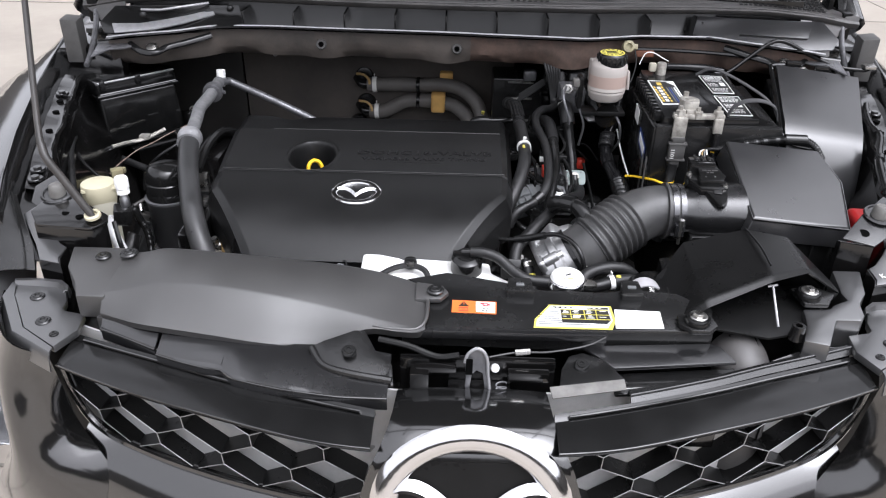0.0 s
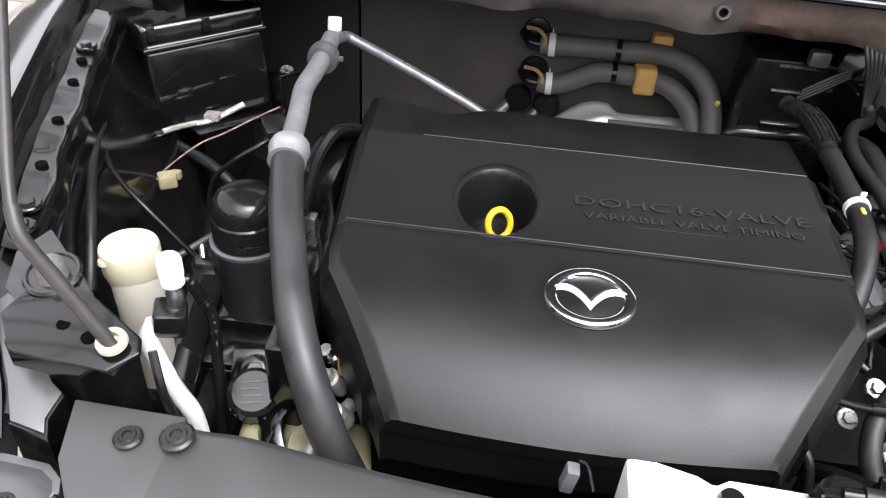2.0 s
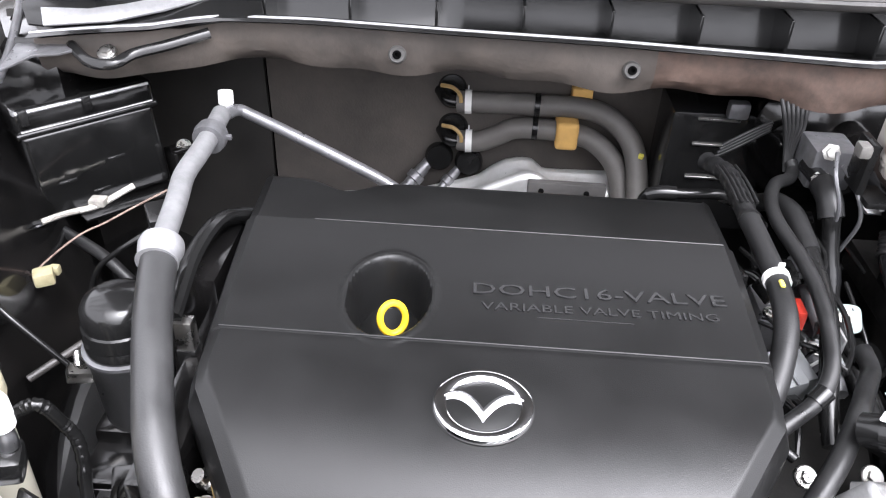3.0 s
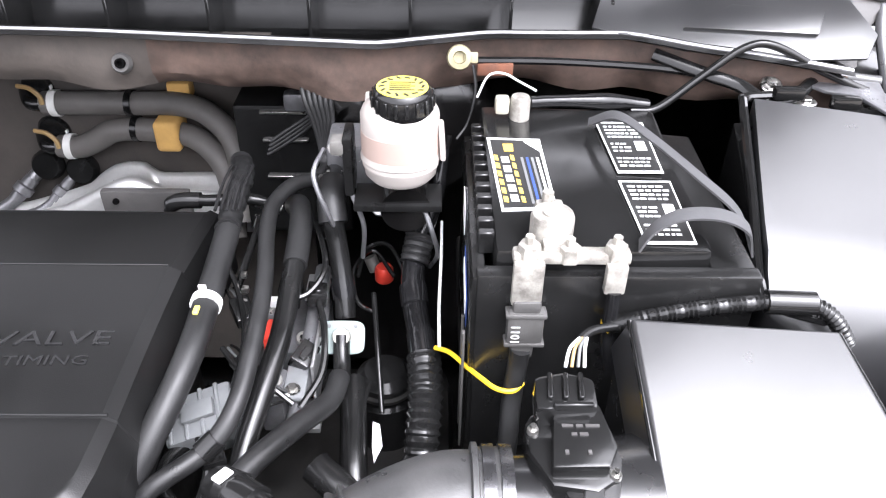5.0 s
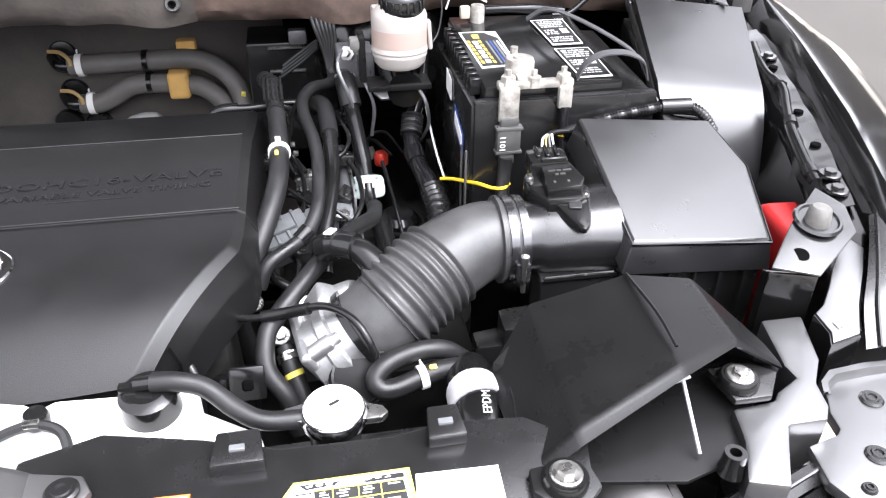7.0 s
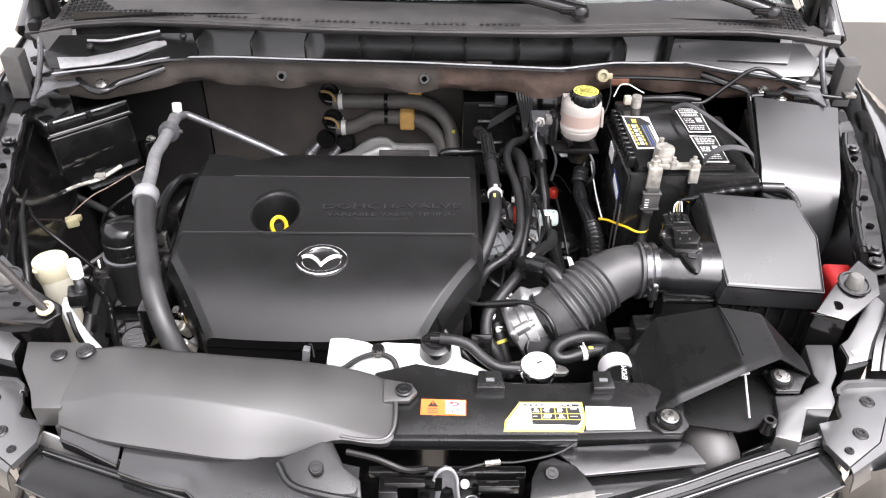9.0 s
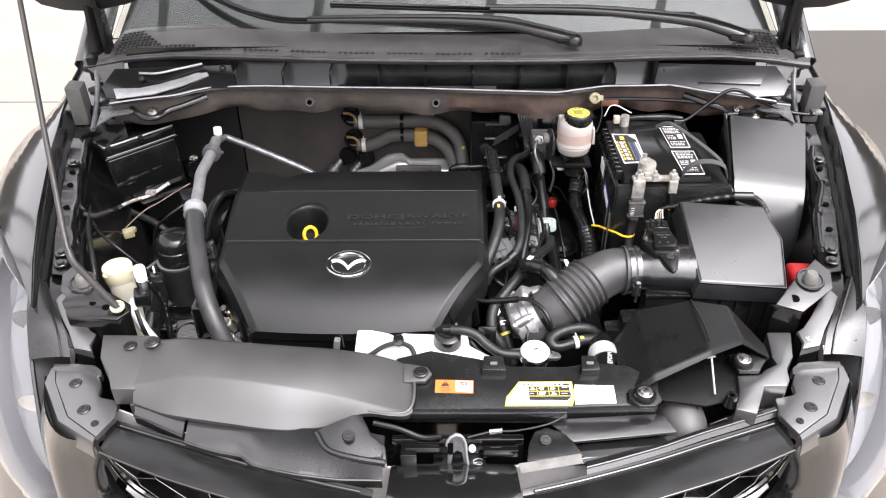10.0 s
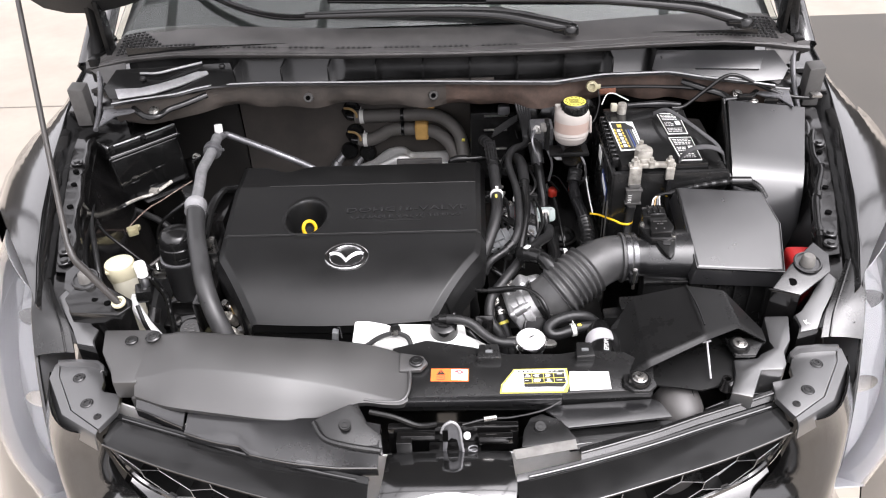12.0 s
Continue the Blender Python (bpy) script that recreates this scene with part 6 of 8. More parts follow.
h5 = hose_thing("breather_hose", "dark rubber hose beside the injector rail", "hose", "engine hoses", [(0.150, 1.52, 0.895), (0.162, 1.49, 0.915), (0.170, 1.455, 0.921), (0.172, 1.42, 0.916), (0.172, 1.36, 0.906), (0.170, 1.30, 0.892), (0.160, 1.245, 0.872), (0.150, 1.20, 0.85), (0.148, 1.16, 0.83)], 0.0105, SHINY_RUBBER)
part("sleeve", tube([(0.152, 1.515, 0.898), (0.162, 1.49, 0.915), (0.170, 1.455, 0.921), (0.172, 1.42, 0.916), (0.1725, 1.385, 0.910)], 0.0125, 12, 4), RUBBER, h5)
h6 = hose_thing("vacuum_line", "thin black vacuum line over the throttle body", "hose", "engine hoses", [(0.006, 1.12, 0.83), (0.022, 1.093, 0.840), (0.064, 1.068, 0.847), (0.105, 1.054, 0.860), (0.143, 1.034, 0.879), (0.169, 1.012, 0.878), (0.184, 0.992, 0.864), (0.192, 0.985, 0.835), (0.198, 0.985, 0.80)], 0.0042, SHINY_RUBBER)
part("sleeve", tube([(0.078, 1.063, 0.851), (0.105, 1.054, 0.860), (0.128, 1.042, 0.872)], 0.0066, 10, 4), SHINY_RUBBER, h6)
h7 = hose_thing("coolant_hose", "short rubber hose with a yellow-marked clamp under the throttle", "hose", "engine hoses", [(0.098, 1.055, 0.812), (0.104, 1.035, 0.80), (0.112, 1.015, 0.775), (0.122, 1.0, 0.74)], 0.0105, RUBBER)
clamp_ring((0.101, 1.045, 0.806), (0.2, -0.6, -0.4), 0.011, 0.009, STEEL, h7)
part("yellow_mark", tube([(0.105, 1.031, 0.797), (0.107, 1.027, 0.793)], 0.0109, 12, 2), LEMON, h7)
h8 = hose_thing("bypass_hose", "rubber bypass hose behind the radiator cap with a white clamp", "hose", "engine hoses", [(0.285, 1.0, 0.815), (0.265, 0.996, 0.834), (0.240, 0.992, 0.841), (0.215, 0.986, 0.840), (0.196, 0.977, 0.836), (0.188, 0.969, 0.829), (0.193, 0.962, 0.822), (0.208, 0.962, 0.821), (0.232, 0.968, 0.825), (0.255, 0.973, 0.828), (0.276, 0.972, 0.830)], 0.0105, RUBBER)
clamp_ring((0.236, 0.969, 0.8255), (1, 0.2, 0.1), 0.0112, 0.008, WHITE, h8, label="white spring clamp")
part("yellow_mark", box(0.243, 0.251, 0.966, 0.973, 0.836, 0.8385, 0.001, 1), LEMON, h8)
h9 = hose_thing("radiator_hose", "thick black upper radiator hose with a pale grey band", "hose", "engine hoses", [(0.30, 1.03, 0.76), (0.288, 0.990, 0.800), (0.283, 0.955, 0.822), (0.281, 0.915, 0.832), (0.281, 0.880, 0.828), (0.281, 0.85, 0.815)], 0.026, SHINY_RUBBER, sides=20)
part("white_band", tube([(0.2822, 0.935, 0.8275), (0.281, 0.915, 0.832), (0.281, 0.910, 0.8322)], 0.0282, 24, 3), BAND_GREY, h9, "pale grey printed band")
flat_text("EPDM", 0.012, 1.0, pose(0.284, 0.892, 0.8575, 4, 0, 82), PAPER, h9, 0.0002, "white printed letters")

# small engine fittings in the gap
alt = thing("cam_sensor_plug", (0.105, 1.245, 0.82), "grey ribbed plastic connector under the coolant hose", "connector")
am = pose(0.106, 1.242, 0.838, 12, -14, 14)
part("body", moved(box(-0.034, 0.030, -0.024, 0.024, -0.022, 0.018, 0.004), am), GREY, alt)
part("collar", moved(box(0.028, 0.042, -0.020, 0.020, -0.018, 0.014, 0.003), am), GREY, alt)
for k in range(4):
    part("rib", moved(box(-0.030 + 0.015 * k, -0.026 + 0.015 * k, -0.0245, 0.0245, 0.0175, 0.0205, 0.001, 1), am), GREY, alt)
part("latch", moved(box(-0.016, 0.014, -0.009, 0.009, 0.018, 0.024, 0.002), am), GREY, alt)
for k in range(3):
    part("wire", tube([am @ Vector((0.040, -0.010 + 0.01 * k, 0)), am @ Vector((0.058, -0.010 + 0.012 * k, 0.006)), am @ Vector((0.075, 0.004 * k, -0.012))], 0.0018, 6, 4), (SHINY_RUBBER, PAPER, SHINY_RUBBER)[k], alt)
inj = thing("injector_rail", (0.16, 1.33, 0.80), "steel injector rail with red and black plugs", "injector rail")
part("rail", tube([(0.190, 1.45, 0.855), (0.188, 1.34, 0.845), (0.184, 1.24, 0.825)], 0.009, 10, 4), DULL, inj)
part("plug", box(0.148, 0.159, 1.312, 1.342, 0.850, 0.876, 0.003), RED, inj, "red plug")
part("mount_tab", box(0.171, 0.193, 1.262, 1.308, 0.8415, 0.8465, 0.003), GREY, inj, "grey bolted tab")
fastener("bolt", (0.181, 1.273, 0.847), mat=STEEL, parent=inj, size=0.6)
part("thin_strip", tube([(0.187, 1.42, 0.862), (0.194, 1.38, 0.861), (0.200, 1.335, 0.858)], 0.0016, 6, 4), STEEL, inj, "bright thin metal strip")
part("pale_cap", tube([(0.243, 1.512, 0.806), (0.236, 1.518, 0.822)], 0.008, 12, 2), STOP, inj, "pale round cap")
part("plug", box(0.150, 0.172, 1.385, 1.42, 0.85, 0.876, 0.003), SMOOTH, inj, "black plug")
part("bracket", merged(box(0.172, 0.205, 1.26, 1.30, 0.80, 0.806, 0.001), box(0.175, 0.20, 1.40, 1.44, 0.85, 0.856, 0.001), box(0.196, 0.199, 1.29, 1.42, 0.80, 0.86, 0.001)), ALU, inj, "bare metal bracket")
part("mark", merged(box(0.118, 0.124, 1.375, 1.381, 0.90, 0.906, 0.001), box(0.121, 0.128, 1.36, 1.366, 0.893, 0.899, 0.001)), STEEL, inj)
part("lower_block", merged(box(0.150, 0.172, 1.262, 1.298, 0.80, 0.85, 0.003), box(0.120, 0.150, 1.33, 1.40, 0.80, 0.85, 0.006), box(0.15, 0.20, 1.34, 1.43, 0.79, 0.83, 0.004)), DULL, inj, "cast block with ribs")
for q in ((0.13, 1.34, 0.852), (0.14, 1.385, 0.852), (0.162, 1.28, 0.852), (0.18, 1.42, 0.832), (0.178, 1.36, 0.832)):
    fastener("bolt", q, (0.1, -0.3, 0.9), mat=STEEL, parent=inj, size=0.7)
part("small_cap", box(0.146, 0.156, 1.365, 1.372, 0.87, 0.88, 0.001), PAPER, inj)
for p in ((0.06, 1.16, 0.80), (0.09, 1.11, 0.785), (0.125, 1.145, 0.80), (0.20, 1.16, 0.79)):
    fastener("bolt", p, (0.1, -0.5, 0.8), mat=STEEL, parent=inj)
conn = thing("wire_connector", (0.219, 1.35, 0.83), "pale green square plastic connector plate", "connector")
part("plate", moved(slab([(0.0185 * math.copysign(abs(math.cos(k * math.tau / 32)) ** 0.45, math.cos(k * math.tau / 32)) * 1.28, 0.0175 * math.copysign(abs(math.sin(k * math.tau / 32)) ** 0.45, math.sin(k * math.tau / 32)), 0) for k in range(32)], 0.004, 0.001), pose(0.2196, 1.3505, 0.843, 42)), PALE, conn)
part("spigot", moved(lathe([(0.0001, 0.006), (0.0085, 0.006), (0.0100, 0.0)], sides=16), pose(0.2196, 1.3485, 0.8455, 42)), LEAD, conn, "bronze bush in the plate")
for q in (-0.014, 0.014):
    part("rivet", moved(lathe([(0.0001, 0.0012), (0.002, 0.001), (0.0024, 0.0)], sides=10), pose(0.2196, 1.3505, 0.843, 42) @ pose(q, 0.012, 0.0005)), GREY, conn)
solo("red_filler_cap", merged(lathe([(0.0001, 0.008), (0.0085, 0.007), (0.0112, 0.003), (0.0115, -0.012), (0.0100, -0.014)], (0.2542, 1.4986, 0.8158), 24)), RED, (0.2542, 1.4986, 0.77), "small red plastic cap deep beside the gearbox", "cap")
brown = solo("wire_clip", merged(box(0.052, 0.080, 1.315, 1.335, 0.850, 0.866, 0.004, 2, (0, 25, 10)), tube([(0.068, 1.325, 0.86), (0.068, 1.33, 0.885)], 0.003, 8, 2)), BROWN, (0.06, 1.29, 0.85), "small brown plastic wire clip beside the cover", "clip")
hook = thing("lifting_bracket", (0.03, 0.96, 0.80), "black steel bracket with a square hole", "bracket")
part("plate", box(0.048, 0.082, 0.958, 0.965, 0.834, 0.868, 0.003, 2, (-25, 0, 0)), BODY, hook)
part("hole", box(0.060, 0.071, 0.9555, 0.9595, 0.846, 0.857, 0.002, 1, (-25, 0, 0)), VOID, hook)
part("stay", tube([(0.052, 0.968, 0.845), (0.035, 1.0, 0.82), (0.02, 1.04, 0.78)], 0.010, 8, 4), BODY, hook)
for k, (p, r) in enumerate((([(0.02, 1.02, 0.80), (0.04, 1.0, 0.79), (0.06, 0.99, 0.76), (0.05, 0.97, 0.72)], 0.007), ([(-0.01, 1.04, 0.83), (0.0, 1.02, 0.84), (0.012, 1.0, 0.82), (0.013, 0.98, 0.76)], 0.005), ([(0.10, 1.23, 0.83), (0.08, 1.20, 0.835), (0.085, 1.17, 0.83), (0.11, 1.15, 0.82)], 0.006), ([(0.205, 1.22, 0.80), (0.24, 1.19, 0.79), (0.26, 1.17, 0.75)], 0.016), ([(0.23, 1.33, 0.80), (0.235, 1.28, 0.79), (0.24, 1.22, 0.77), (0.25, 1.18, 0.72)], 0.014), ([(0.248, 1.42, 0.845), (0.255, 1.36, 0.82), (0.262, 1.30, 0.785)], 0.003))):
    hose_thing("wiring_hose", "black wiring conduit low beside the engine", "conduit", "low conduits", p, r, SHINY_RUBBER)

vent = thing("gearbox_vent", (0.272, 1.36, 0.70), "black round gearbox fitting deep in the gap", "fitting")
part("canister", lathe([(0.0001, 0.060), (0.022, 0.058), (0.030, 0.050), (0.032, 0.030), (0.036, 0.026), (0.036, -0.04)], (0.262, 1.355, 0.735), 28), SHINY_RUBBER, vent)
part("ring", lathe([(0.0325, -0.003), (0.0350, -0.002), (0.0350, 0.002), (0.0325, 0.003)], (0.262, 1.355, 0.775), 28), GAP_DARK, vent)
for pts in ([(0.268, 1.47, 0.83), (0.242, 1.50, 0.845), (0.222, 1.47, 0.84), (0.228, 1.43, 0.825), (0.250, 1.42, 0.815)], [(0.285, 1.45, 0.84), (0.262, 1.49, 0.86), (0.236, 1.49, 0.855), (0.228, 1.45, 0.845)], [(0.248, 1.33, 0.80), (0.244, 1.29, 0.80), (0.247, 1.25, 0.79), (0.243, 1.21, 0.77)]):
    hose_thing("thin_wire", "thin black wire looping in the dark of the gap", "wire", "thin wires", pts, 0.0026, SHINY_RUBBER, sides=8)

solo("paper_scrap", slab([(0.255, 1.275, 0.800), (0.262, 1.27, 0.802), (0.266, 1.245, 0.80), (0.259, 1.228, 0.797), (0.256, 1.245, 0.798)], 0.001, 0), PAPER, (0.26, 1.25, 0.795), "torn white paper scrap caught beside the gearbox", "paper scrap")

# plugs and thin wires crowding the gap
for (x, y, z), turn, mat in (((0.128, 1.455, 0.905), (10, 20, 15), SMOOTH), ((0.196, 1.47, 0.900), (0, -15, -10), SMOOTH), ((0.122, 1.35, 0.878), (20, 0, 30), SMOOTH), ((0.192, 1.385, 0.872), (-10, 10, 5), SMOOTH), ((0.137, 1.285, 0.862), (15, -20, 40), SMOOTH), ((0.186, 1.315, 0.850), (5, 25, -20), PLASTIC), ((0.120, 1.200, 0.838), (0, 10, 25), SMOOTH), ((0.086, 1.365, 0.885), (0, 0, 12), SMOOTH)):
    wc = thing("wire_connector", (x, y, z), "small black plastic wire connector among the hoses", "connector", "small connectors")
    at = pose(x, y, z, *turn)
    part("body", moved(box(-0.010, 0.010, -0.014, 0.014, -0.008, 0.008, 0.002), at), mat, wc)
    part("latch", moved(box(-0.004, 0.004, -0.010, 0.006, 0.008, 0.0105, 0.001, 1), at), mat, wc)
    for k in (-1, 0, 1):
        part("wire", tube([at @ Vector((0.005 * k, 0.013, 0)), at @ Vector((0.006 * k, 0.026, -0.004)), at @ Vector((0.004 * k, 0.040, -0.016))], 0.0014, 6, 3), (SHINY_RUBBER, GREY, SHINY_RUBBER)[k + 1], wc)
for pts, r in (([(0.098, 1.40, 0.90), (0.118, 1.36, 0.895), (0.132, 1.31, 0.88), (0.128, 1.26, 0.86)], 0.003), ([(0.178, 1.47, 0.915), (0.192, 1.44, 0.905), (0.200, 1.40, 0.895), (0.185, 1.37, 0.885), (0.160, 1.36, 0.885)], 0.0032), ([(0.112, 1.30, 0.875), (0.135, 1.275, 0.868), (0.160, 1.262, 0.866), (0.185, 1.25, 0.852)], 0.003), ([(0.196, 1.37, 0.875), (0.206, 1.33, 0.868), (0.206, 1.29, 0.852), (0.190, 1.255, 0.842)], 0.0035), ([(0.088, 1.24, 0.848), (0.105, 1.215, 0.845), (0.118, 1.185, 0.838), (0.112, 1.15, 0.822)], 0.003), ([(0.135, 1.50, 0.92), (0.125, 1.46, 0.915), (0.118, 1.42, 0.90), (0.112, 1.38, 0.885)], 0.004)):
    hose_thing("thin_wire", "thin shiny black wire weaving between the hoses", "wire", "thin wires", pts, r, SHINY_RUBBER, sides=8)

# ---- radiator cap and coolant tank ----
rc = thing("radiator_filler", (0.146, 0.873, 0.86), "worn bright radiator cap with two ears on its neck", "radiator cap")
part("cap", lathe([(0.0001, 0.010), (0.020, 0.010), (0.0235, 0.006), (0.027, 0.005), (0.029, 0.002), (0.029, -0.006), (0.026, -0.008)], (0.144, 0.872, 0.887), 36), CHROME, rc)
part("ear", solid([(0.168, 0.880, 0.889), (0.186, 0.872, 0.889), (0.190, 0.864, 0.889), (0.184, 0.858, 0.889), (0.166, 0.858, 0.889)], 0.882, 0.0015), STEEL, rc)
part("ear", solid([(0.120, 0.886, 0.889), (0.103, 0.882, 0.889), (0.098, 0.874, 0.889), (0.104, 0.868, 0.889), (0.120, 0.862, 0.889)], 0.882, 0.0015), STEEL, rc)
part("disc_print", lathe([(0.0001, 0.0012), (0.0225, 0.0010), (0.0255, -0.003), (0.0262, -0.006)], (0.144, 0.872, 0.8975), 30), PAPER, rc, "pale printed disc")
part("print_bar", box(0.140, 0.150, 0.870, 0.873, 0.8984, 0.8992, 0, 1, (0, 0, 30)), INK, rc)
for x0, x1 in ((0.133, 0.140), (0.143, 0.152)):
    part("print_bar", box(x0, x1, 0.860, 0.8615, 0.8984, 0.8992, 0), LEMON, rc)
part("neck", lathe([(0.022, 0.0), (0.022, -0.03), (0.026, -0.04), (0.026, -0.06)], (0.144, 0.868, 0.882), 24), PLASTIC, rc)

tank = thing("coolant_tank", (-0.08, 0.92, 0.80), "white plastic coolant tank with a black cap behind the radiator", "coolant tank")
part("body", solid([(-0.176, 0.935, 0.890), (-0.150, 0.935, 0.890), (-0.117, 0.928, 0.888), (-0.104, 0.922, 0.886), (-0.092, 0.928, 0.888), (0.028, 0.928, 0.882), (0.030, 0.905, 0.878), (0.080, 0.880, 0.868), (0.085, 0.862, 0.865), (-0.03, 0.870, 0.876), (-0.12, 0.875, 0.884), (-0.176, 0.880, 0.887)], 0.70, 0.006), WHITE, tank)
cap = part("cap", moved(lathe([(0.0001, 0.016), (0.017, 0.016), (0.020, 0.012), (0.024, 0.010), (0.025, 0.0), (0.025, -0.03)], sides=28), pose(-0.010, 0.908, 0.893, 8)), SMOOTH, tank, "black cap")
part("cap_bar", box(-0.032, 0.014, 0.903, 0.911, 0.906, 0.914, 0.002, 2), SMOOTH, cap)
ov = hose_thing("overflow_hose", "rubber overflow hose from the tank to the radiator neck", "hose", "engine hoses", [(-0.004, 0.905, 0.915), (0.018, 0.902, 0.915), (0.040, 0.898, 0.908), (0.062, 0.884, 0.895), (0.085, 0.873, 0.887), (0.118, 0.872, 0.884)], 0.0085, RUBBER)
part("nipple", tube([(-0.018, 0.907, 0.913), (0.0, 0.905, 0.915)], 0.0062, 10, 3), SMOOTH, ov)
clip = thing("hose_clip", (-0.098, 0.898, 0.89), "black clip holding a thin grey hose on the tank", "clip")
part("knob", lathe([(0.0001, 0.010), (0.009, 0.009), (0.011, 0.004), (0.010, -0.004)], (-0.098, 0.899, 0.893), 18), SMOOTH, clip)
part("hose", tube([(-0.150, 0.868, 0.886), (-0.128, 0.882, 0.893), (-0.108, 0.889, 0.896), (-0.090, 0.889, 0.896), (-0.074, 0.880, 0.893), (-0.066, 0.860, 0.885)], 0.0045, 8, 4), RUBBER, clip)
part("foil", box(-0.104, -0.092, 0.884, 0.891, 0.898, 0.903, 0.001), STEEL, clip)
pc = thing("wire_plug", (-0.205, 0.935, 0.86), "small grey plug with a thin black lead", "plug")
part("plug", box(-0.222, -0.210, 0.928, 0.942, 0.838, 0.866, 0.003, 2, (0, 8, 0)), GREY, pc)
part("lead", tube([(-0.210, 0.938, 0.872), (-0.204, 0.930, 0.876), (-0.199, 0.912, 0.868)], 0.0012, 6, 4), SHINY_RUBBER, pc)

# ---- battery ----
bat = thing("car_battery", (0.47, 1.39, 0.80), "black car battery with printed labels in a dark insulating sleeve", "battery")
part("case", solid([(0.362, 1.512, 1.030), (0.548, 1.514, 1.026), (0.552, 1.284, 1.006), (0.366, 1.280, 1.008)], 0.80, 0.006), SMOOTH, bat)
part("sleeve_front", box(0.350, 0.590, 1.262, 1.278, 0.78, 0.995, 0.003), PLASTIC, bat, "dull black insulating sleeve")
part("sleeve_side", box(0.346, 0.358, 1.266, 1.52, 0.78, 0.990, 0.003), PLASTIC, bat, "dull black insulating sleeve")
part("sleeve_shelf", slab([(0.552, 1.50, 1.005), (0.588, 1.50, 1.002), (0.592, 1.266, 0.988), (0.552, 1.266, 0.990)], 0.01, 0.003), PLASTIC, bat)
for k in range(11):
    y = 1.30 + 0.018 * k
    part("side_rib", box(0.352, 0.366, y, y + 0.008, 0.99, 1.012 + 0.0009 * k, 0.001, 1), SMOOTH, bat)


def bat_z(y):
    return 1.0075 + (y - 1.282) * 0.0945


def bat_label(name, corners, mat, parent, lift):
    return part(name, slab([(x, y, bat_z(y) + lift) for x, y in corners], 0.0012, 0), mat, parent)


lab = bat_label("label", [(0.366, 1.449), (0.419, 1.447), (0.424, 1.336), (0.374, 1.332)], PAPER, bat, 0.0016)
bat_label("label_field", [(0.369, 1.445), (0.416, 1.443), (0.421, 1.339), (0.376, 1.336)], INK, lab, 0.0020)
for k in range(6):
    for x0, w in ((0.371, 0.0040), (0.387, 0.0036)):
        y, x = 1.418 - 0.013 * k, x0 + 0.0011 * k
        bat_label("gold_print", [(x, y), (x + w, y - 0.001), (x + w + 0.0006, y - 0.0095), (x + 0.0006, y - 0.0085)], GOLD, lab, 0.0024)
bat_label("gold_mark", [(0.381, 1.437), (0.391, 1.437), (0.391, 1.424), (0.382, 1.424)], GOLD, lab, 0.0024)
bat_label("white_corner", [(0.402, 1.441), (0.415, 1.441), (0.417, 1.424)], PAPER, lab, 0.0024)
for k in range(5):
    bat_label("print_bar", [(0.378 + 0.0012 * k, 1.415 - 0.015 * k), (0.385 + 0.0012 * k, 1.415 - 0.015 * k), (0.386 + 0.0012 * k, 1.405 - 0.015 * k), (0.379 + 0.0012 * k, 1.405 - 0.015 * k)], PAPER, lab, 0.0024)
for k in range(4):
    bat_label("blue_bar", [(0.397 + 0.005 * k, 1.414), (0.3995 + 0.005 * k, 1.414), (0.4045 + 0.005 * k, 1.342), (0.402 + 0.005 * k, 1.342)], (GREY, BLUE, GREY, PAPER)[k], lab, 0.0024)
for y0, y1, x0 in ((1.392, 1.480, 0.482), (1.290, 1.379, 0.488)):
    lb = bat_label("label", [(x0 - 0.002, y1), (x0 + 0.047, y1), (x0 + 0.050, y0), (x0 + 0.006, y0)], PAPER, bat, 0.0016)
    bat_label("label_field", [(x0, y1 - 0.003), (x0 + 0.0455, y1 - 0.003), (x0 + 0.048, y0 + 0.003), (x0 + 0.0075, y0 + 0.003)], INK, lb, 0.0020)
    text = random.Random(int(y0 * 1000))
    for k in range(12):
        if k in (4, 8):
            continue
        yy, x = y1 - 0.0085 - 0.0062 * k, x0 + 0.0045 + 0.0005 * k
        end = x0 + (0.042 if k < 4 or k > 8 else 0.026)
        while x < end - 0.003:
            w = min(text.uniform(0.002, 0.008), end - x)
            bat_label("print_bar", [(x, yy), (x + w, yy), (x + w, yy - 0.0024), (x, yy - 0.0024)], PAPER, lb, 0.0024)
            x += w + text.uniform(0.0010, 0.0022)
    bat_label("print_mark", [(x0 + 0.031, y1 - 0.036), (x0 + 0.041, y1 - 0.036), (x0 + 0.0415, y1 - 0.052), (x0 + 0.0315, y1 - 0.052)], PAPER, lb, 0.0024)
part("side_label", slab([(0.3448, 1.36, 0.955), (0.3448, 1.30, 0.935), (0.3448, 1.30, 0.905), (0.3448, 1.36, 0.925)], 0.001, 0), BLUE, bat, "blue side label")
part("side_print", slab([(0.3438, 1.352, 0.948), (0.3438, 1.306, 0.932), (0.3438, 1.306, 0.915), (0.3438, 1.352, 0.931)], 0.001, 0), PAPER, bat)
part("side_label", slab([(0.3448, 1.42, 0.985), (0.3448, 1.385, 0.98), (0.3448, 1.385, 0.95), (0.3448, 1.42, 0.955)], 0.001, 0), PAPER, bat, "white side label")
term = thing("battery_terminal", (0.41, 1.276, 1.0), "tarnished lead positive clamp with two bolted cable lugs", "battery terminal", "battery terminals")
part("post", lathe([(0.0001, 0.018), (0.0085, 0.018), (0.0095, 0.0), (0.0095, -0.02)], (0.412, 1.290, 1.024), 20), LEAD, term)
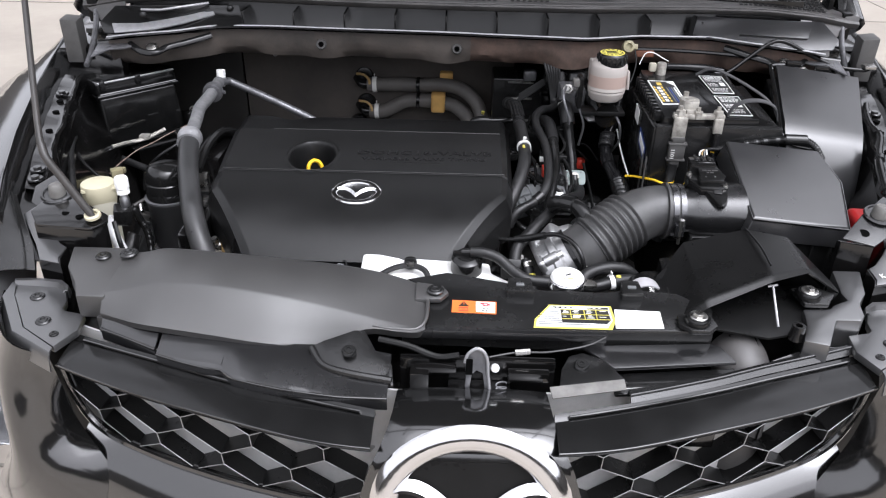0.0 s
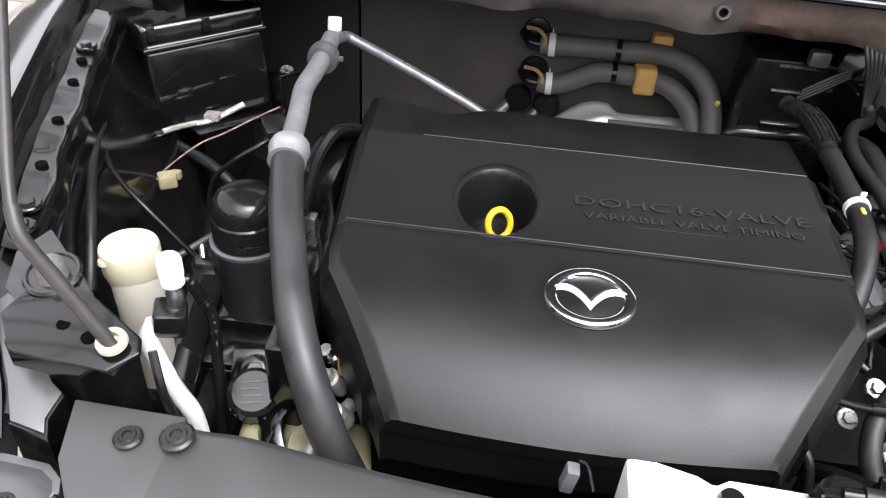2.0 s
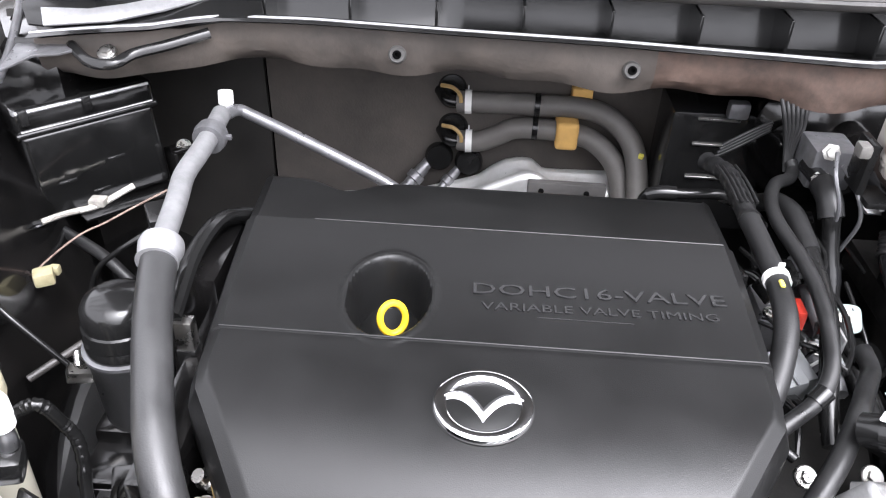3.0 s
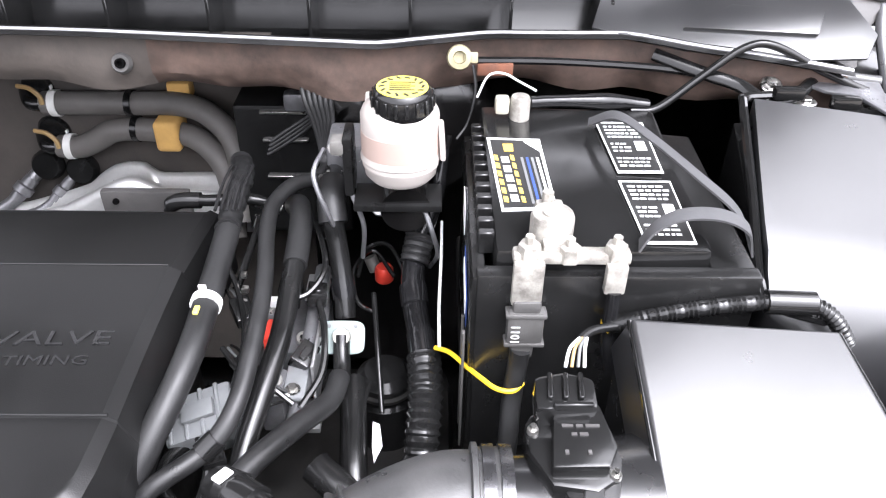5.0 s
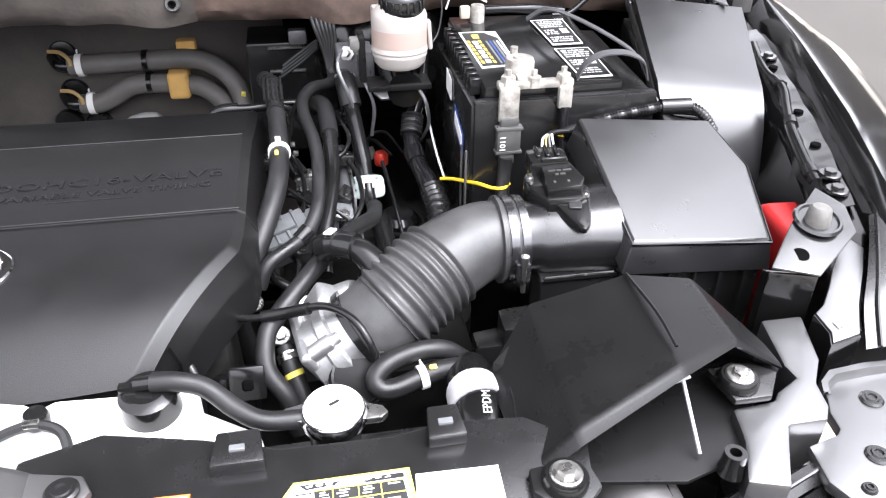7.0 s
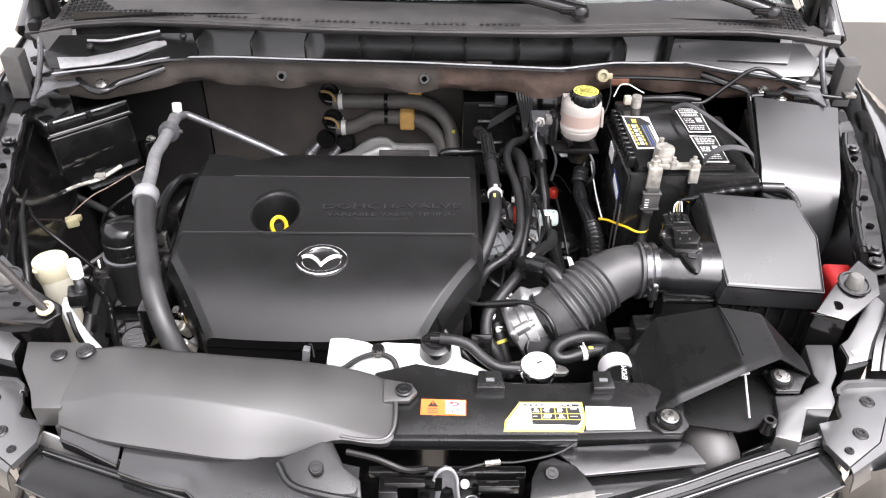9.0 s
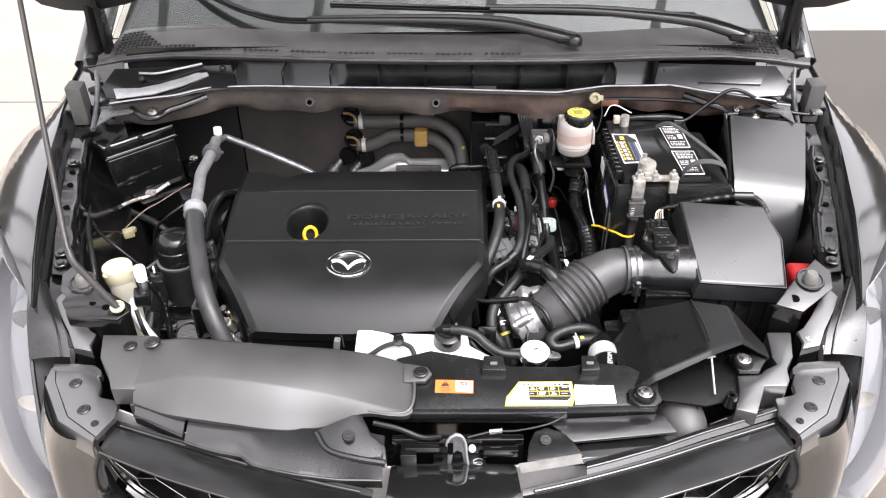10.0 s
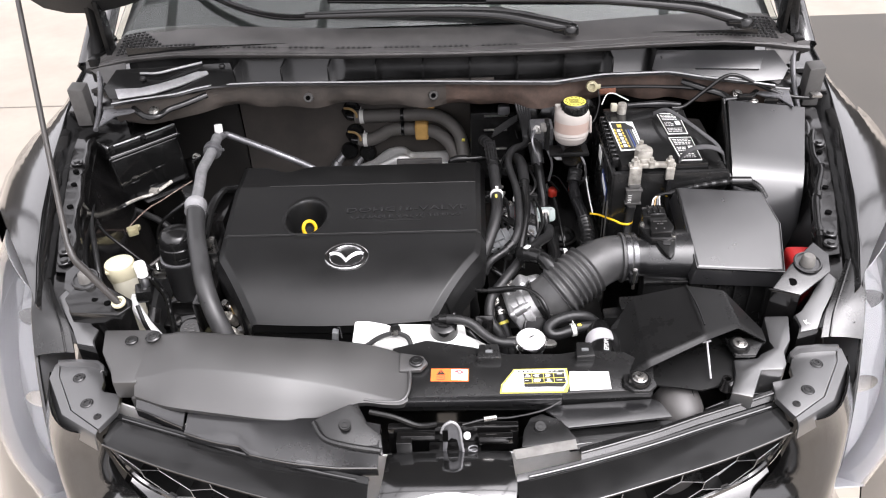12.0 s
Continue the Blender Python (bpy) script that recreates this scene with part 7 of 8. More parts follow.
part("clamp", merged(lathe([(0.010, 0.014), (0.017, 0.014), (0.0185, 0.010), (0.0185, -0.010), (0.010, -0.012)], (0.412, 1.290, 1.026), 24), box(0.400, 0.424, 1.296, 1.318, 1.018, 1.037, 0.004), lathe([(0.0001, 0.010), (0.005, 0.010), (0.005, -0.01)], (0.410, 1.312, 1.037), 8)), LEAD, term)
part("bus_bar", merged(box(0.378, 0.475, 1.258, 1.272, 1.010, 1.020, 0.003), box(0.402, 0.424, 1.262, 1.290, 1.012, 1.026, 0.004)), LEAD, term)
for x, z in ((0.391, 1.020), (0.462, 1.020), (0.424, 1.018)):
    part("nut", lathe([(0.0001, 0.015), (0.004, 0.015), (0.004, 0.008), (0.009, 0.007), (0.010, 0.0), (0.010, -0.006)], (x, 1.264, z), 6), LEAD, term)
part("lug", box(0.378, 0.404, 1.250, 1.258, 0.972, 1.016, 0.003), LEAD, term)
link = part("fuse_link", merged(box(0.376, 0.408, 1.246, 1.258, 0.930, 0.968, 0.005), box(0.380, 0.404, 1.247, 1.257, 0.966, 0.978, 0.003), box(0.381, 0.401, 1.247, 1.258, 0.914, 0.934, 0.005), box(0.3745, 0.4095, 1.245, 1.259, 0.962, 0.966, 0.0015), box(0.3745, 0.4095, 1.245, 1.259, 0.930, 0.934, 0.0015)), BLOCK, term, "grey moulded fuse link")
flat_text("1101", 0.011, 1.0, pose(0.383, 1.2452, 0.945, 90, 90, 0), PAPER, link, 0.0002)
part("cable", tube([(0.390, 1.250, 0.924), (0.388, 1.248, 0.90), (0.384, 1.235, 0.87), (0.380, 1.21, 0.83), (0.37, 1.20, 0.78)], 0.009, 12, 4), RUBBER, term)
part("lug", box(0.454, 0.472, 1.250, 1.260, 0.985, 1.014, 0.003), LEAD, term)
part("cable", tube([(0.463, 1.253, 0.987), (0.463, 1.250, 0.965), (0.462, 1.246, 0.94), (0.468, 1.236, 0.91)], 0.0065, 10, 4), TAPE, term)
part("yellow_mark", tube([(0.4625, 1.249, 0.957), (0.4622, 1.248, 0.950)], 0.0069, 10, 2), YELLOW, term)
term2 = thing("battery_terminal", (0.402, 1.49, 1.03), "cream-coloured negative clamp with a taped cable", "battery terminal", "battery terminals")
part("post", lathe([(0.0001, 0.024), (0.009, 0.023), (0.0105, 0.019), (0.0105, -0.004), (0.013, -0.006)], (0.402, 1.490, 1.028), 20), LEAD, term2)
part("clamp", box(0.376, 0.391, 1.484, 1.498, 1.032, 1.050, 0.004), CREAM_BODY, term2)
part("cable", tube([(0.412, 1.494, 1.042), (0.435, 1.502, 1.040), (0.475, 1.512, 1.036), (0.516, 1.522, 1.030), (0.545, 1.525, 1.026)], lambda t, s: 0.0065 + 0.003 * math.exp(-((t - 0.65) / 0.2) ** 2), 10, 5), TAPE, term2)
part("white_lead", tube([(0.358, 1.505, 1.042), (0.369, 1.512, 1.063), (0.385, 1.512, 1.066), (0.402, 1.510, 1.058), (0.420, 1.508, 1.049)], 0.0012, 6, 5), PAPER, term2)
part("ground_cable", tube([(0.525, 1.518, 1.022), (0.555, 1.522, 1.024), (0.599, 1.535, 1.054), (0.643, 1.545, 1.084), (0.676, 1.545, 1.086), (0.734, 1.540, 1.060), (0.791, 1.530, 1.040), (0.840, 1.522, 1.036), (0.856, 1.520, 1.040)], 0.0045, 10, 6), SHINY_RUBBER, term2)
part("ground_lug", box(0.842, 0.866, 1.510, 1.532, 1.040, 1.048, 0.002), STEEL, term2)
strap = thing("battery_strap", (0.52, 1.38, 1.03), "grey woven carrying strap looped over the battery", "strap")
for pts in ([(0.470, 1.468, 1.034), (0.490, 1.440, 1.056), (0.512, 1.395, 1.058), (0.545, 1.340, 1.048), (0.575, 1.310, 1.030), (0.586, 1.292, 1.006)], [(0.486, 1.284, 1.012), (0.497, 1.286, 1.030), (0.520, 1.290, 1.040), (0.552, 1.290, 1.040), (0.577, 1.288, 1.028), (0.586, 1.288, 1.004)]):
    rows = [[p + Vector((-0.002, -0.009, 0)), p + Vector((0, 0, 0.001)), p + Vector((0.002, 0.009, 0))] for p in spline(pts, 6)]
    part("strap_band", sheet(rows, 0.002), FABRIC, strap)

# unseen black block added under the battery to keep the gap dark
tray = thing("added_battery_tray", (0.45, 1.39, 0.55), "unseen black tray and mount added to darken the battery gap", "battery tray")
part("tray", box(0.345, 0.62, 1.27, 1.62, 0.74, 0.785, 0.006), GAP_DARK, tray)
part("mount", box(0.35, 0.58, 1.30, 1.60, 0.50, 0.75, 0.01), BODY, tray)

# ---- fuse box ----
fuse = thing("fuse_box", (0.72, 1.38, 0.85), "large black fuse box with a smooth sloping cover", "fuse box")
rows = []
for y, x0, x1 in ((1.482, 0.640, 0.818), (1.40, 0.624, 0.793), (1.331, 0.611, 0.772), (1.300, 0.606, 0.763), (1.282, 0.602, 0.757), (1.270, 0.602, 0.754), (1.258, 0.604, 0.751), (1.248, 0.640, 0.748), (1.240, 0.662, 0.746), (1.233, 0.668, 0.744), (1.227, 0.672, 0.742), (1.222, 0.674, 0.740)):
    drop = 0.10 * (max(0.0, 1.305 - y) / 0.08) ** 2.6  # the cover rolls down at its front end
    line_z = [(x, y, 1.054 - 0.13 * (x - 0.648) + 0.345 * (y - 1.482) - drop) for x in (x0 + (x1 - x0) * k / 8 for k in range(9))]
    rows.append([(x0 - 0.001, y, 0.78), (x0 - 0.001, y, line_z[0][2] - 0.004), *line_z, (x1 + 0.001, y, line_z[-1][2] - 0.004), (x1 + 0.001, y, 0.78)])
rows.append([(x, 1.2215, 0.78) for x, y, z in rows[-1]])
part("cover", sheet(rows, 0.002), SATIN_LID, fuse, "smooth black cover rolling down at the front", sharp=50)
part("rim", tube([(0.664, 1.502, 1.050), (0.636, 1.496, 1.050), (0.630, 1.480, 1.046), (0.612, 1.37, 1.010), (0.595, 1.275, 0.978), (0.602, 1.255, 0.971), (0.645, 1.246, 0.962)], 0.0045, 8, 5), PAINT, fuse, "glossy black rim")
part("base", solid([(0.632, 1.50, 1.02), (0.80, 1.50, 1.0), (0.76, 1.28, 0.93), (0.604, 1.265, 0.95)], 0.78, 0.004), SMOOTH, fuse)
part("latch", box(0.668, 0.700, 1.498, 1.510, 1.045, 1.058, 0.003), SMOOTH, fuse)
part("latch", box(0.730, 0.760, 1.494, 1.506, 1.036, 1.050, 0.003), SMOOTH, fuse)
for x in (0.71, 0.78):
    fastener("bolt", (x, 1.515, 1.036), mat=STEEL, parent=fuse)
cond = hose_thing("corrugated_conduit", "black corrugated conduit running along the filter box", "conduit", "harness", [(0.46, 1.245, 0.955), (0.50, 1.250, 0.963), (0.55, 1.252, 0.972), (0.60, 1.252, 0.978), (0.63, 1.250, 0.977), (0.650, 1.244, 0.966), (0.665, 1.236, 0.945)], 0.0075, SMOOTH, radius=ribbed(0.0062, 0.0045, 0.0016), per=26)
part("junction", tube([(0.592, 1.252, 0.978), (0.632, 1.250, 0.978)], 0.0105, 12, 3), SMOOTH, cond)
lead = hose_thing("sensor_lead", "black conduit with pale wires to the air flow sensor", "conduit", "harness", [(0.426, 1.198, 0.960), (0.430, 1.215, 0.963), (0.445, 1.232, 0.962), (0.47, 1.244, 0.957)], 0.004, SMOOTH)
for k in range(4):
    part("wire", tube([(0.417 + 0.005 * k, 1.190, 0.962), (0.422 + 0.004 * k, 1.205, 0.968), (0.432 + 0.002 * k, 1.219, 0.966)], 0.0014, 6, 3), (PAPER, BROWN, GREY, PAPER)[k], lead)
solo("washer_filler", solid([(0.672, 1.045, 0.898), (0.730, 1.055, 0.900), (0.738, 1.118, 0.905), (0.672, 1.122, 0.905)], 0.62, 0.012, 3), DEEP_RED, (0.72, 1.12, 0.62), "bright red plastic tank deep behind the filter box", "tank")

# ---- brake fluid reservoir ----
br = thing("brake_fluid_reservoir", (0.28, 1.43, 0.96), "milky brake fluid reservoir with a black and yellow cap", "reservoir")
bxy = (0.280, 1.436)
part("tank", lathe([(0.0001, 0.078), (0.024, 0.078), (0.028, 0.075), (0.036, 0.066), (0.0385, 0.060), (0.0385, 0.045), (0.0385, 0.020), (0.0400, 0.016), (0.0400, 0.013), (0.0375, 0.011), (0.0385, 0.009), (0.0385, 0.006), (0.0365, 0.003), (0.036, -0.004), (0.030, -0.011), (0.0001, -0.012)], (*bxy, 0.998), 32, oval=0.9), MILK, br)
part("fluid_band", lathe([(0.0388, 0.044), (0.0389, 0.020)], (*bxy, 0.998), 32, oval=0.9), FLUID, br, "pinkish fluid level showing through")
part("spout", moved(solid([(-0.012, -0.014, 0.018), (0.012, -0.014, 0.018), (0.014, 0.02, 0.018), (-0.014, 0.02, 0.018)], -0.03, 0.004), pose(0.258, 1.452, 1.046)), MILK, br)
capb = part("cap", lathe([(0.0001, 0.020), (0.0255, 0.020), (0.0285, 0.017), (0.0290, 0.014), (0.0300, 0.0), (0.0290, -0.004)], (0.283, 1.432, 1.066), 36), SMOOTH, br, "black screw cap")
for k in range(18):
    t = k * math.tau / 18
    part("grip_rib", moved(box(-0.0018, 0.0018, -0.0008, 0.0016, 0.001, 0.015, 0.0005, 1), pose(0.283 + 0.0295 * math.cos(t), 1.432 + 0.0295 * math.sin(t), 1.066, 0, 0, math.degrees(t) - 90)), SMOOTH, capb)
disc = part("print_disc", lathe([(0.0001, 0.0005), (0.0245, 0.0005), (0.0248, -0.001)], (0.283, 1.432, 1.0862), 32), LEMON, capb, "yellow printed warning field")
for k in range(14):
    t = k * math.tau / 14
    part("print_bar", moved(box(-0.0012, 0.0012, -0.003, 0.003, 0, 0.0006, 0), pose(0.283 + 0.0195 * math.cos(t), 1.432 + 0.0195 * math.sin(t), 1.0866, 0, 0, math.degrees(t) - 90 + (30 if k % 3 else 75))), INK, disc)
for k in range(5):
    part("print_bar", box(0.271, 0.295 - 0.004 * (k % 2), 1.423 + 0.0042 * k, 1.4243 + 0.0042 * k, 1.0866, 1.0873, 0), INK, disc)
part("side_tab", box(0.318, 0.324, 1.424, 1.440, 1.010, 1.050, 0.003, 2, (0, -4, 0)), MILK, br)
mc = thing("master_cylinder", (0.28, 1.50, 0.93), "black brake master cylinder behind the reservoir", "brake cylinder")
part("cylinder", tube([(0.285, 1.42, 0.955), (0.280, 1.55, 0.955), (0.278, 1.66, 0.955)], 0.026, 18, 3), BODY, mc)
part("booster", moved(lathe([(0.03, 0.0), (0.09, 0.02), (0.115, 0.05), (0.115, 0.09), (0.10, 0.12)], sides=32), along((0.28, 1.60, 0.93), (0.28, 1.9, 0.93))), BODY, mc, "black brake booster drum")
part("outlet_plate", moved(solid([(-0.022, 0.014, 0.004), (0.022, 0.014, 0.004), (0.020, -0.006, 0.004), (0.010, -0.017, 0.004), (-0.010, -0.017, 0.004), (-0.020, -0.006, 0.004)], -0.004, 0.003), pose(0.262, 1.455, 0.945, 48)), ALU, mc, "pale cast outlet plate")
part("plate_bolt", moved(lathe([(0.0001, 0.006), (0.004, 0.006), (0.005, 0.0)], sides=10), pose(0.262, 1.453, 0.949, 48)), STEEL, mc)
for p, q, r in (((0.212, 1.50, 0.985), (0.190, 1.44, 1.01), 0.011), ((0.235, 1.52, 0.965), (0.215, 1.45, 0.985), 0.009), ((0.300, 1.46, 0.945), (0.305, 1.40, 0.965), 0.008), ((0.205, 1.49, 0.955), (0.175, 1.46, 0.965), 0.007)):
    part("union_nut", moved(lathe([(0.0001, 0.020), (r * 0.55, 0.020), (r * 0.6, 0.010), (r, 0.009), (r, -0.006), (r * 0.7, -0.008), (r * 0.7, -0.03)], sides=6), along(p, q)), STEEL, mc, "bright union nut")
for pts in ([(0.200, 1.46, 1.004), (0.192, 1.43, 0.99), (0.205, 1.42, 0.95), (0.215, 1.44, 0.90)], [(0.222, 1.475, 0.978), (0.228, 1.44, 0.965), (0.240, 1.43, 0.93), (0.236, 1.44, 0.88)], [(0.303, 1.425, 0.957), (0.312, 1.405, 0.94), (0.318, 1.42, 0.90), (0.310, 1.45, 0.86)]):
    part("brake_pipe", tube(pts, 0.0026, 8, 6), DULL, mc, "thin steel brake pipe")
part("block_body", box(0.195, 0.250, 1.50, 1.56, 0.93, 0.985, 0.006), DULL, mc, "cast valve block")
part("side_plug", box(0.210, 0.226, 1.43, 1.450, 1.012, 1.028, 0.004), STOP, mc, "white plug")
part("bracket", merged(box(0.222, 0.232, 1.43, 1.47, 0.965, 1.03, 0.003), box(0.232, 0.322, 1.415, 1.46, 0.956, 0.964, 0.002)), SCOOP_BLACK, mc)
plug = thing("cream_plug", (0.34, 1.55, 1.06), "cream plastic plug with a thin lead on the cowl beam", "plug")
part("plug_body", moved(merged(lathe([(0.0001, 0.004), (0.006, 0.004), (0.007, 0.010), (0.0125, 0.009), (0.014, 0.0), (0.0125, -0.01)], sides=20), box(0.004, 0.020, -0.006, 0.006, -0.006, 0.006, 0.002)), along((0.340, 1.553, 1.066), (0.340, 1.0, 1.30))), YELLOWED, plug)
part("lead", tube([(0.355, 1.548, 1.060), (0.358, 1.535, 1.035), (0.350, 1.52, 1.005), (0.338, 1.51, 0.99)], 0.0018, 6, 5), SHINY_RUBBER, plug)
part("pipe", tube([(0.36, 1.565, 1.058), (0.45, 1.572, 1.055), (0.56, 1.57, 1.050), (0.62, 1.56, 1.045)], 0.0045, 8, 4), SHINY_RUBBER, plug)

# main harness down the gap
har = hose_thing("wiring_harness", "taped wiring harness with corrugated conduit", "harness", "harness", [(0.325, 1.49, 0.99), (0.316, 1.472, 0.94), (0.296, 1.444, 0.894), (0.292, 1.41, 0.872), (0.296, 1.37, 0.858), (0.304, 1.325, 0.850), (0.307, 1.28, 0.838), (0.304, 1.24, 0.812), (0.300, 1.20, 0.77)], 0.012, TAPE, radius=lambda t, s: 0.005 + 0.008 * min(1, t * 3.5))
part("corrugated_end", tube([(0.299, 1.450, 0.902), (0.293, 1.428, 0.882)], ribbed(0.0150, 0.005, 0.002), 16, 16), RUBBER, har)
part("corrugated_end", tube([(0.305, 1.315, 0.849), (0.307, 1.28, 0.838), (0.304, 1.24, 0.812), (0.300, 1.20, 0.77)], ribbed(0.0150, 0.0085, 0.003), 16, 22), SMOOTH, har)
part("tape_wrap", tube([(0.292, 1.402, 0.870), (0.295, 1.380, 0.861)], 0.0150, 14, 3), TAPE, har, "shiny tape wrap")
part("tape_wrap", tube([(0.301, 1.345, 0.853), (0.305, 1.315, 0.849)], 0.0148, 14, 3), TAPE, har, "shiny tape wrap")
part("white_lead", tube([(0.323, 1.475, 0.905), (0.322, 1.42, 0.888), (0.320, 1.36, 0.880), (0.320, 1.306, 0.873)], 0.0017, 6, 5), PAPER, har)
part("yellow_lead", tube([(0.316, 1.310, 0.868), (0.330, 1.298, 0.873), (0.345, 1.270, 0.882), (0.357, 1.250, 0.888), (0.370, 1.237, 0.888), (0.384, 1.234, 0.888), (0.394, 1.242, 0.890)], 0.0024, 8, 6), YELLOW, har, "yellow wire")
part("thin_lead", tube([(0.33, 1.50, 1.00), (0.318, 1.49, 0.94), (0.300, 1.468, 0.895)], 0.003, 6, 4), SHINY_RUBBER, har)
part("rear_stay", merged(box(0.3395, 0.3420, 1.262, 1.268, 0.78, 0.93, 0.001), box(0.3395, 0.3420, 1.290, 1.295, 0.78, 0.925, 0.001)), BLOCK, har)

# ---- firewall fittings ----
for z0, pts, name in ((0.885, [(-0.262, 1.808, 0.884), (-0.21, 1.803, 0.887), (-0.13, 1.800, 0.889), (-0.06, 1.792, 0.892), (-0.015, 1.778, 0.884), (0.022, 1.755, 0.855), (0.036, 1.725, 0.81), (0.038, 1.69, 0.755)], "upper"), (0.82, [(-0.258, 1.808, 0.812), (-0.225, 1.803, 0.814), (-0.195, 1.800, 0.828), (-0.165, 1.798, 0.845), (-0.125, 1.797, 0.848), (-0.075, 1.792, 0.846), (-0.035, 1.780, 0.840), (0.0, 1.758, 0.815), (0.015, 1.735, 0.775), (0.018, 1.70, 0.72)], "lower")):
    hh = hose_thing("heater_hose", "thick grey-black heater hose clipped along the firewall", "hose", "firewall hoses", pts, 0.0175, HEATER, sides=16)
    clamp_ring((pts[0][0] + 0.018, pts[0][1] - 0.002, pts[0][2] + 0.001), (1, 0, 0.03), 0.0182, 0.011, WHITE, hh, label="white spring clamp")
    part("tie_band", tube([(-0.135, 1.7995, 0.889 if name == "upper" else 0.848), (-0.126, 1.799, 0.889 if name == "upper" else 0.848)], 0.0202, 18, 2), SHINY_RUBBER, hh)
    part("pipe_stub", tube([(pts[0][0] - 0.03, 1.825, pts[0][2] + 0.012), (pts[0][0] - 0.015, 1.80, pts[0][2] + 0.004), (pts[0][0] + 0.006, 1.806, pts[0][2])], 0.011, 12, 4), SHINY_RUBBER, hh)
    part("firewall_seal", moved(lathe([(0.013, 0.01), (0.020, 0.009), (0.025, 0.003), (0.027, -0.004)], sides=24), along((pts[0][0] - 0.010, 1.826, pts[0][2] + 0.020), (pts[0][0] - 0.010, 1.0, pts[0][2] + 0.10))), SHINY_RUBBER, hh)
    part("gold_clip", tube([(pts[0][0] - 0.028, 1.800, pts[0][2] + 0.030), (pts[0][0] - 0.008, 1.793, pts[0][2] + 0.030), (pts[0][0] + 0.004, 1.792, pts[0][2] + 0.018), (pts[0][0] + 0.006, 1.79, pts[0][2] + 0.006)], 0.0035, 6, 3), BROWN, hh)
solo("foam_wrap", box(-0.097, -0.060, 1.768, 1.820, 0.824, 0.872, 0.008, 3), FOAM, (-0.08, 1.8, 0.81), "ochre foam wrap round the lower heater hose", "foam wrap", "foam wraps")
solo("foam_wrap", box(-0.076, -0.042, 1.800, 1.828, 0.895, 0.921, 0.005, 2), FOAM, (-0.08, 1.82, 0.9), "ochre foam strip behind the upper heater hose", "foam wrap", "foam wraps")
solo("yellow_tag", box(0.030, 0.038, 1.728, 1.734, 0.815, 0.850, 0.001, 1, (20, 10, 0)), LEMON, (0.03, 1.73, 0.82), "small yellow paint tag on the heater hose", "tag")
fl = thing("evaporator_flange", (-0.31, 1.80, 0.76), "grey pipe flange with two capped ends on the firewall", "pipe flange")
for x, z in ((-0.290, 0.775), (-0.238, 0.768)):
    part("seal", moved(lathe([(0.0001, 0.012), (0.020, 0.012), (0.024, 0.006), (0.025, -0.004)], sides=24), along((x, 1.815, z), (x, 1.0, z + 0.2))), SHINY_RUBBER, fl, "black rubber seal")
for x, r, z in ((-0.322, 0.0150, 0.750), (-0.265, 0.0115, 0.746)):
    part("union", moved(lathe([(0.0001, 0.03), (r * 0.7, 0.03), (r * 0.75, 0.02), (r, 0.018), (r, 0.006), (r * 0.75, 0.004), (r * 0.75, -0.01)], sides=20), along((x, 1.800, z), (x - 0.12, 1.70, z - 0.12))), DULL, fl)
    part("pipe", tube([(x + 0.022, 1.822, z + 0.022), (x, 1.800, z), (x - 0.022, 1.785, z - 0.022), (x - 0.055, 1.77, z - 0.035), (x - 0.13, 1.75, z - 0.035)], r * 0.66, 12, 4), DULL, fl)
solo("firewall_stud", moved(lathe([(0.0001, 0.006), (0.006, 0.006), (0.007, 0.0)], sides=12), along((-0.50, 1.822, 0.955), (-0.50, 1.0, 0.955))), STEEL, (-0.5, 1.82, 0.955), "small stud on the firewall", "stud")
boxr = thing("control_box", (0.10, 1.68, 0.80), "dark control box with bright edges on the firewall", "control box")
part("case", box(0.055, 0.20, 1.66, 1.76, 0.76, 0.955, 0.006), SMOOTH, boxr)
for z in (0.945, 0.905, 0.85):
    part("edge_strip", box(0.09, 0.15, 1.655, 1.661, z, z + 0.004, 0.0008, 1), STEEL, boxr)
part("white_cap", box(0.125, 0.155, 1.64, 1.66, 0.955, 0.98, 0.006), DULL, boxr, "pale cap")
for k in range(6):
    hose_thing("ribbon_wire", "black wire of a flat loom hanging down the firewall", "wire", "flat loom", [(0.160 + 0.0075 * k, 1.585, 1.035), (0.166 + 0.006 * k, 1.565, 1.01), (0.174 + 0.0045 * k, 1.56, 0.985), (0.181 + 0.002 * k, 1.555, 0.955), (0.184 + 0.001 * k, 1.545, 0.93)], 0.0030, RUBBER)
for k in range(4):
    hose_thing("ribbon_wire", "black wire of a flat loom bending along the firewall", "wire", "flat loom", [(0.108 + 0.002 * k, 1.60, 0.918 + 0.006 * k), (0.13 + 0.001 * k, 1.60, 0.932 + 0.006 * k), (0.152, 1.60, 0.948 + 0.005 * k), (0.17, 1.595, 0.965 + 0.004 * k)], 0.0026, RUBBER)
rod = hose_thing("fuel_line", "glossy black fuel line with a crimped end behind the cover", "pipe", "firewall hoses", [(0.0, 1.525, 0.880), (0.006, 1.522, 0.896), (0.022, 1.520, 0.901), (0.055, 1.520, 0.901), (0.10, 1.525, 0.900), (0.13, 1.53, 0.885)], 0.0070, SHINY_RUBBER)
part("sleeve", tube([(0.006, 1.522, 0.894), (0.020, 1.520, 0.9005), (0.042, 1.520, 0.901)], 0.0098, 12, 5), SMOOTH, rod)
part("crimp", tube([(0.105, 1.527, 0.897), (0.132, 1.530, 0.884)], 0.0075, 10, 3), STEEL, rod)

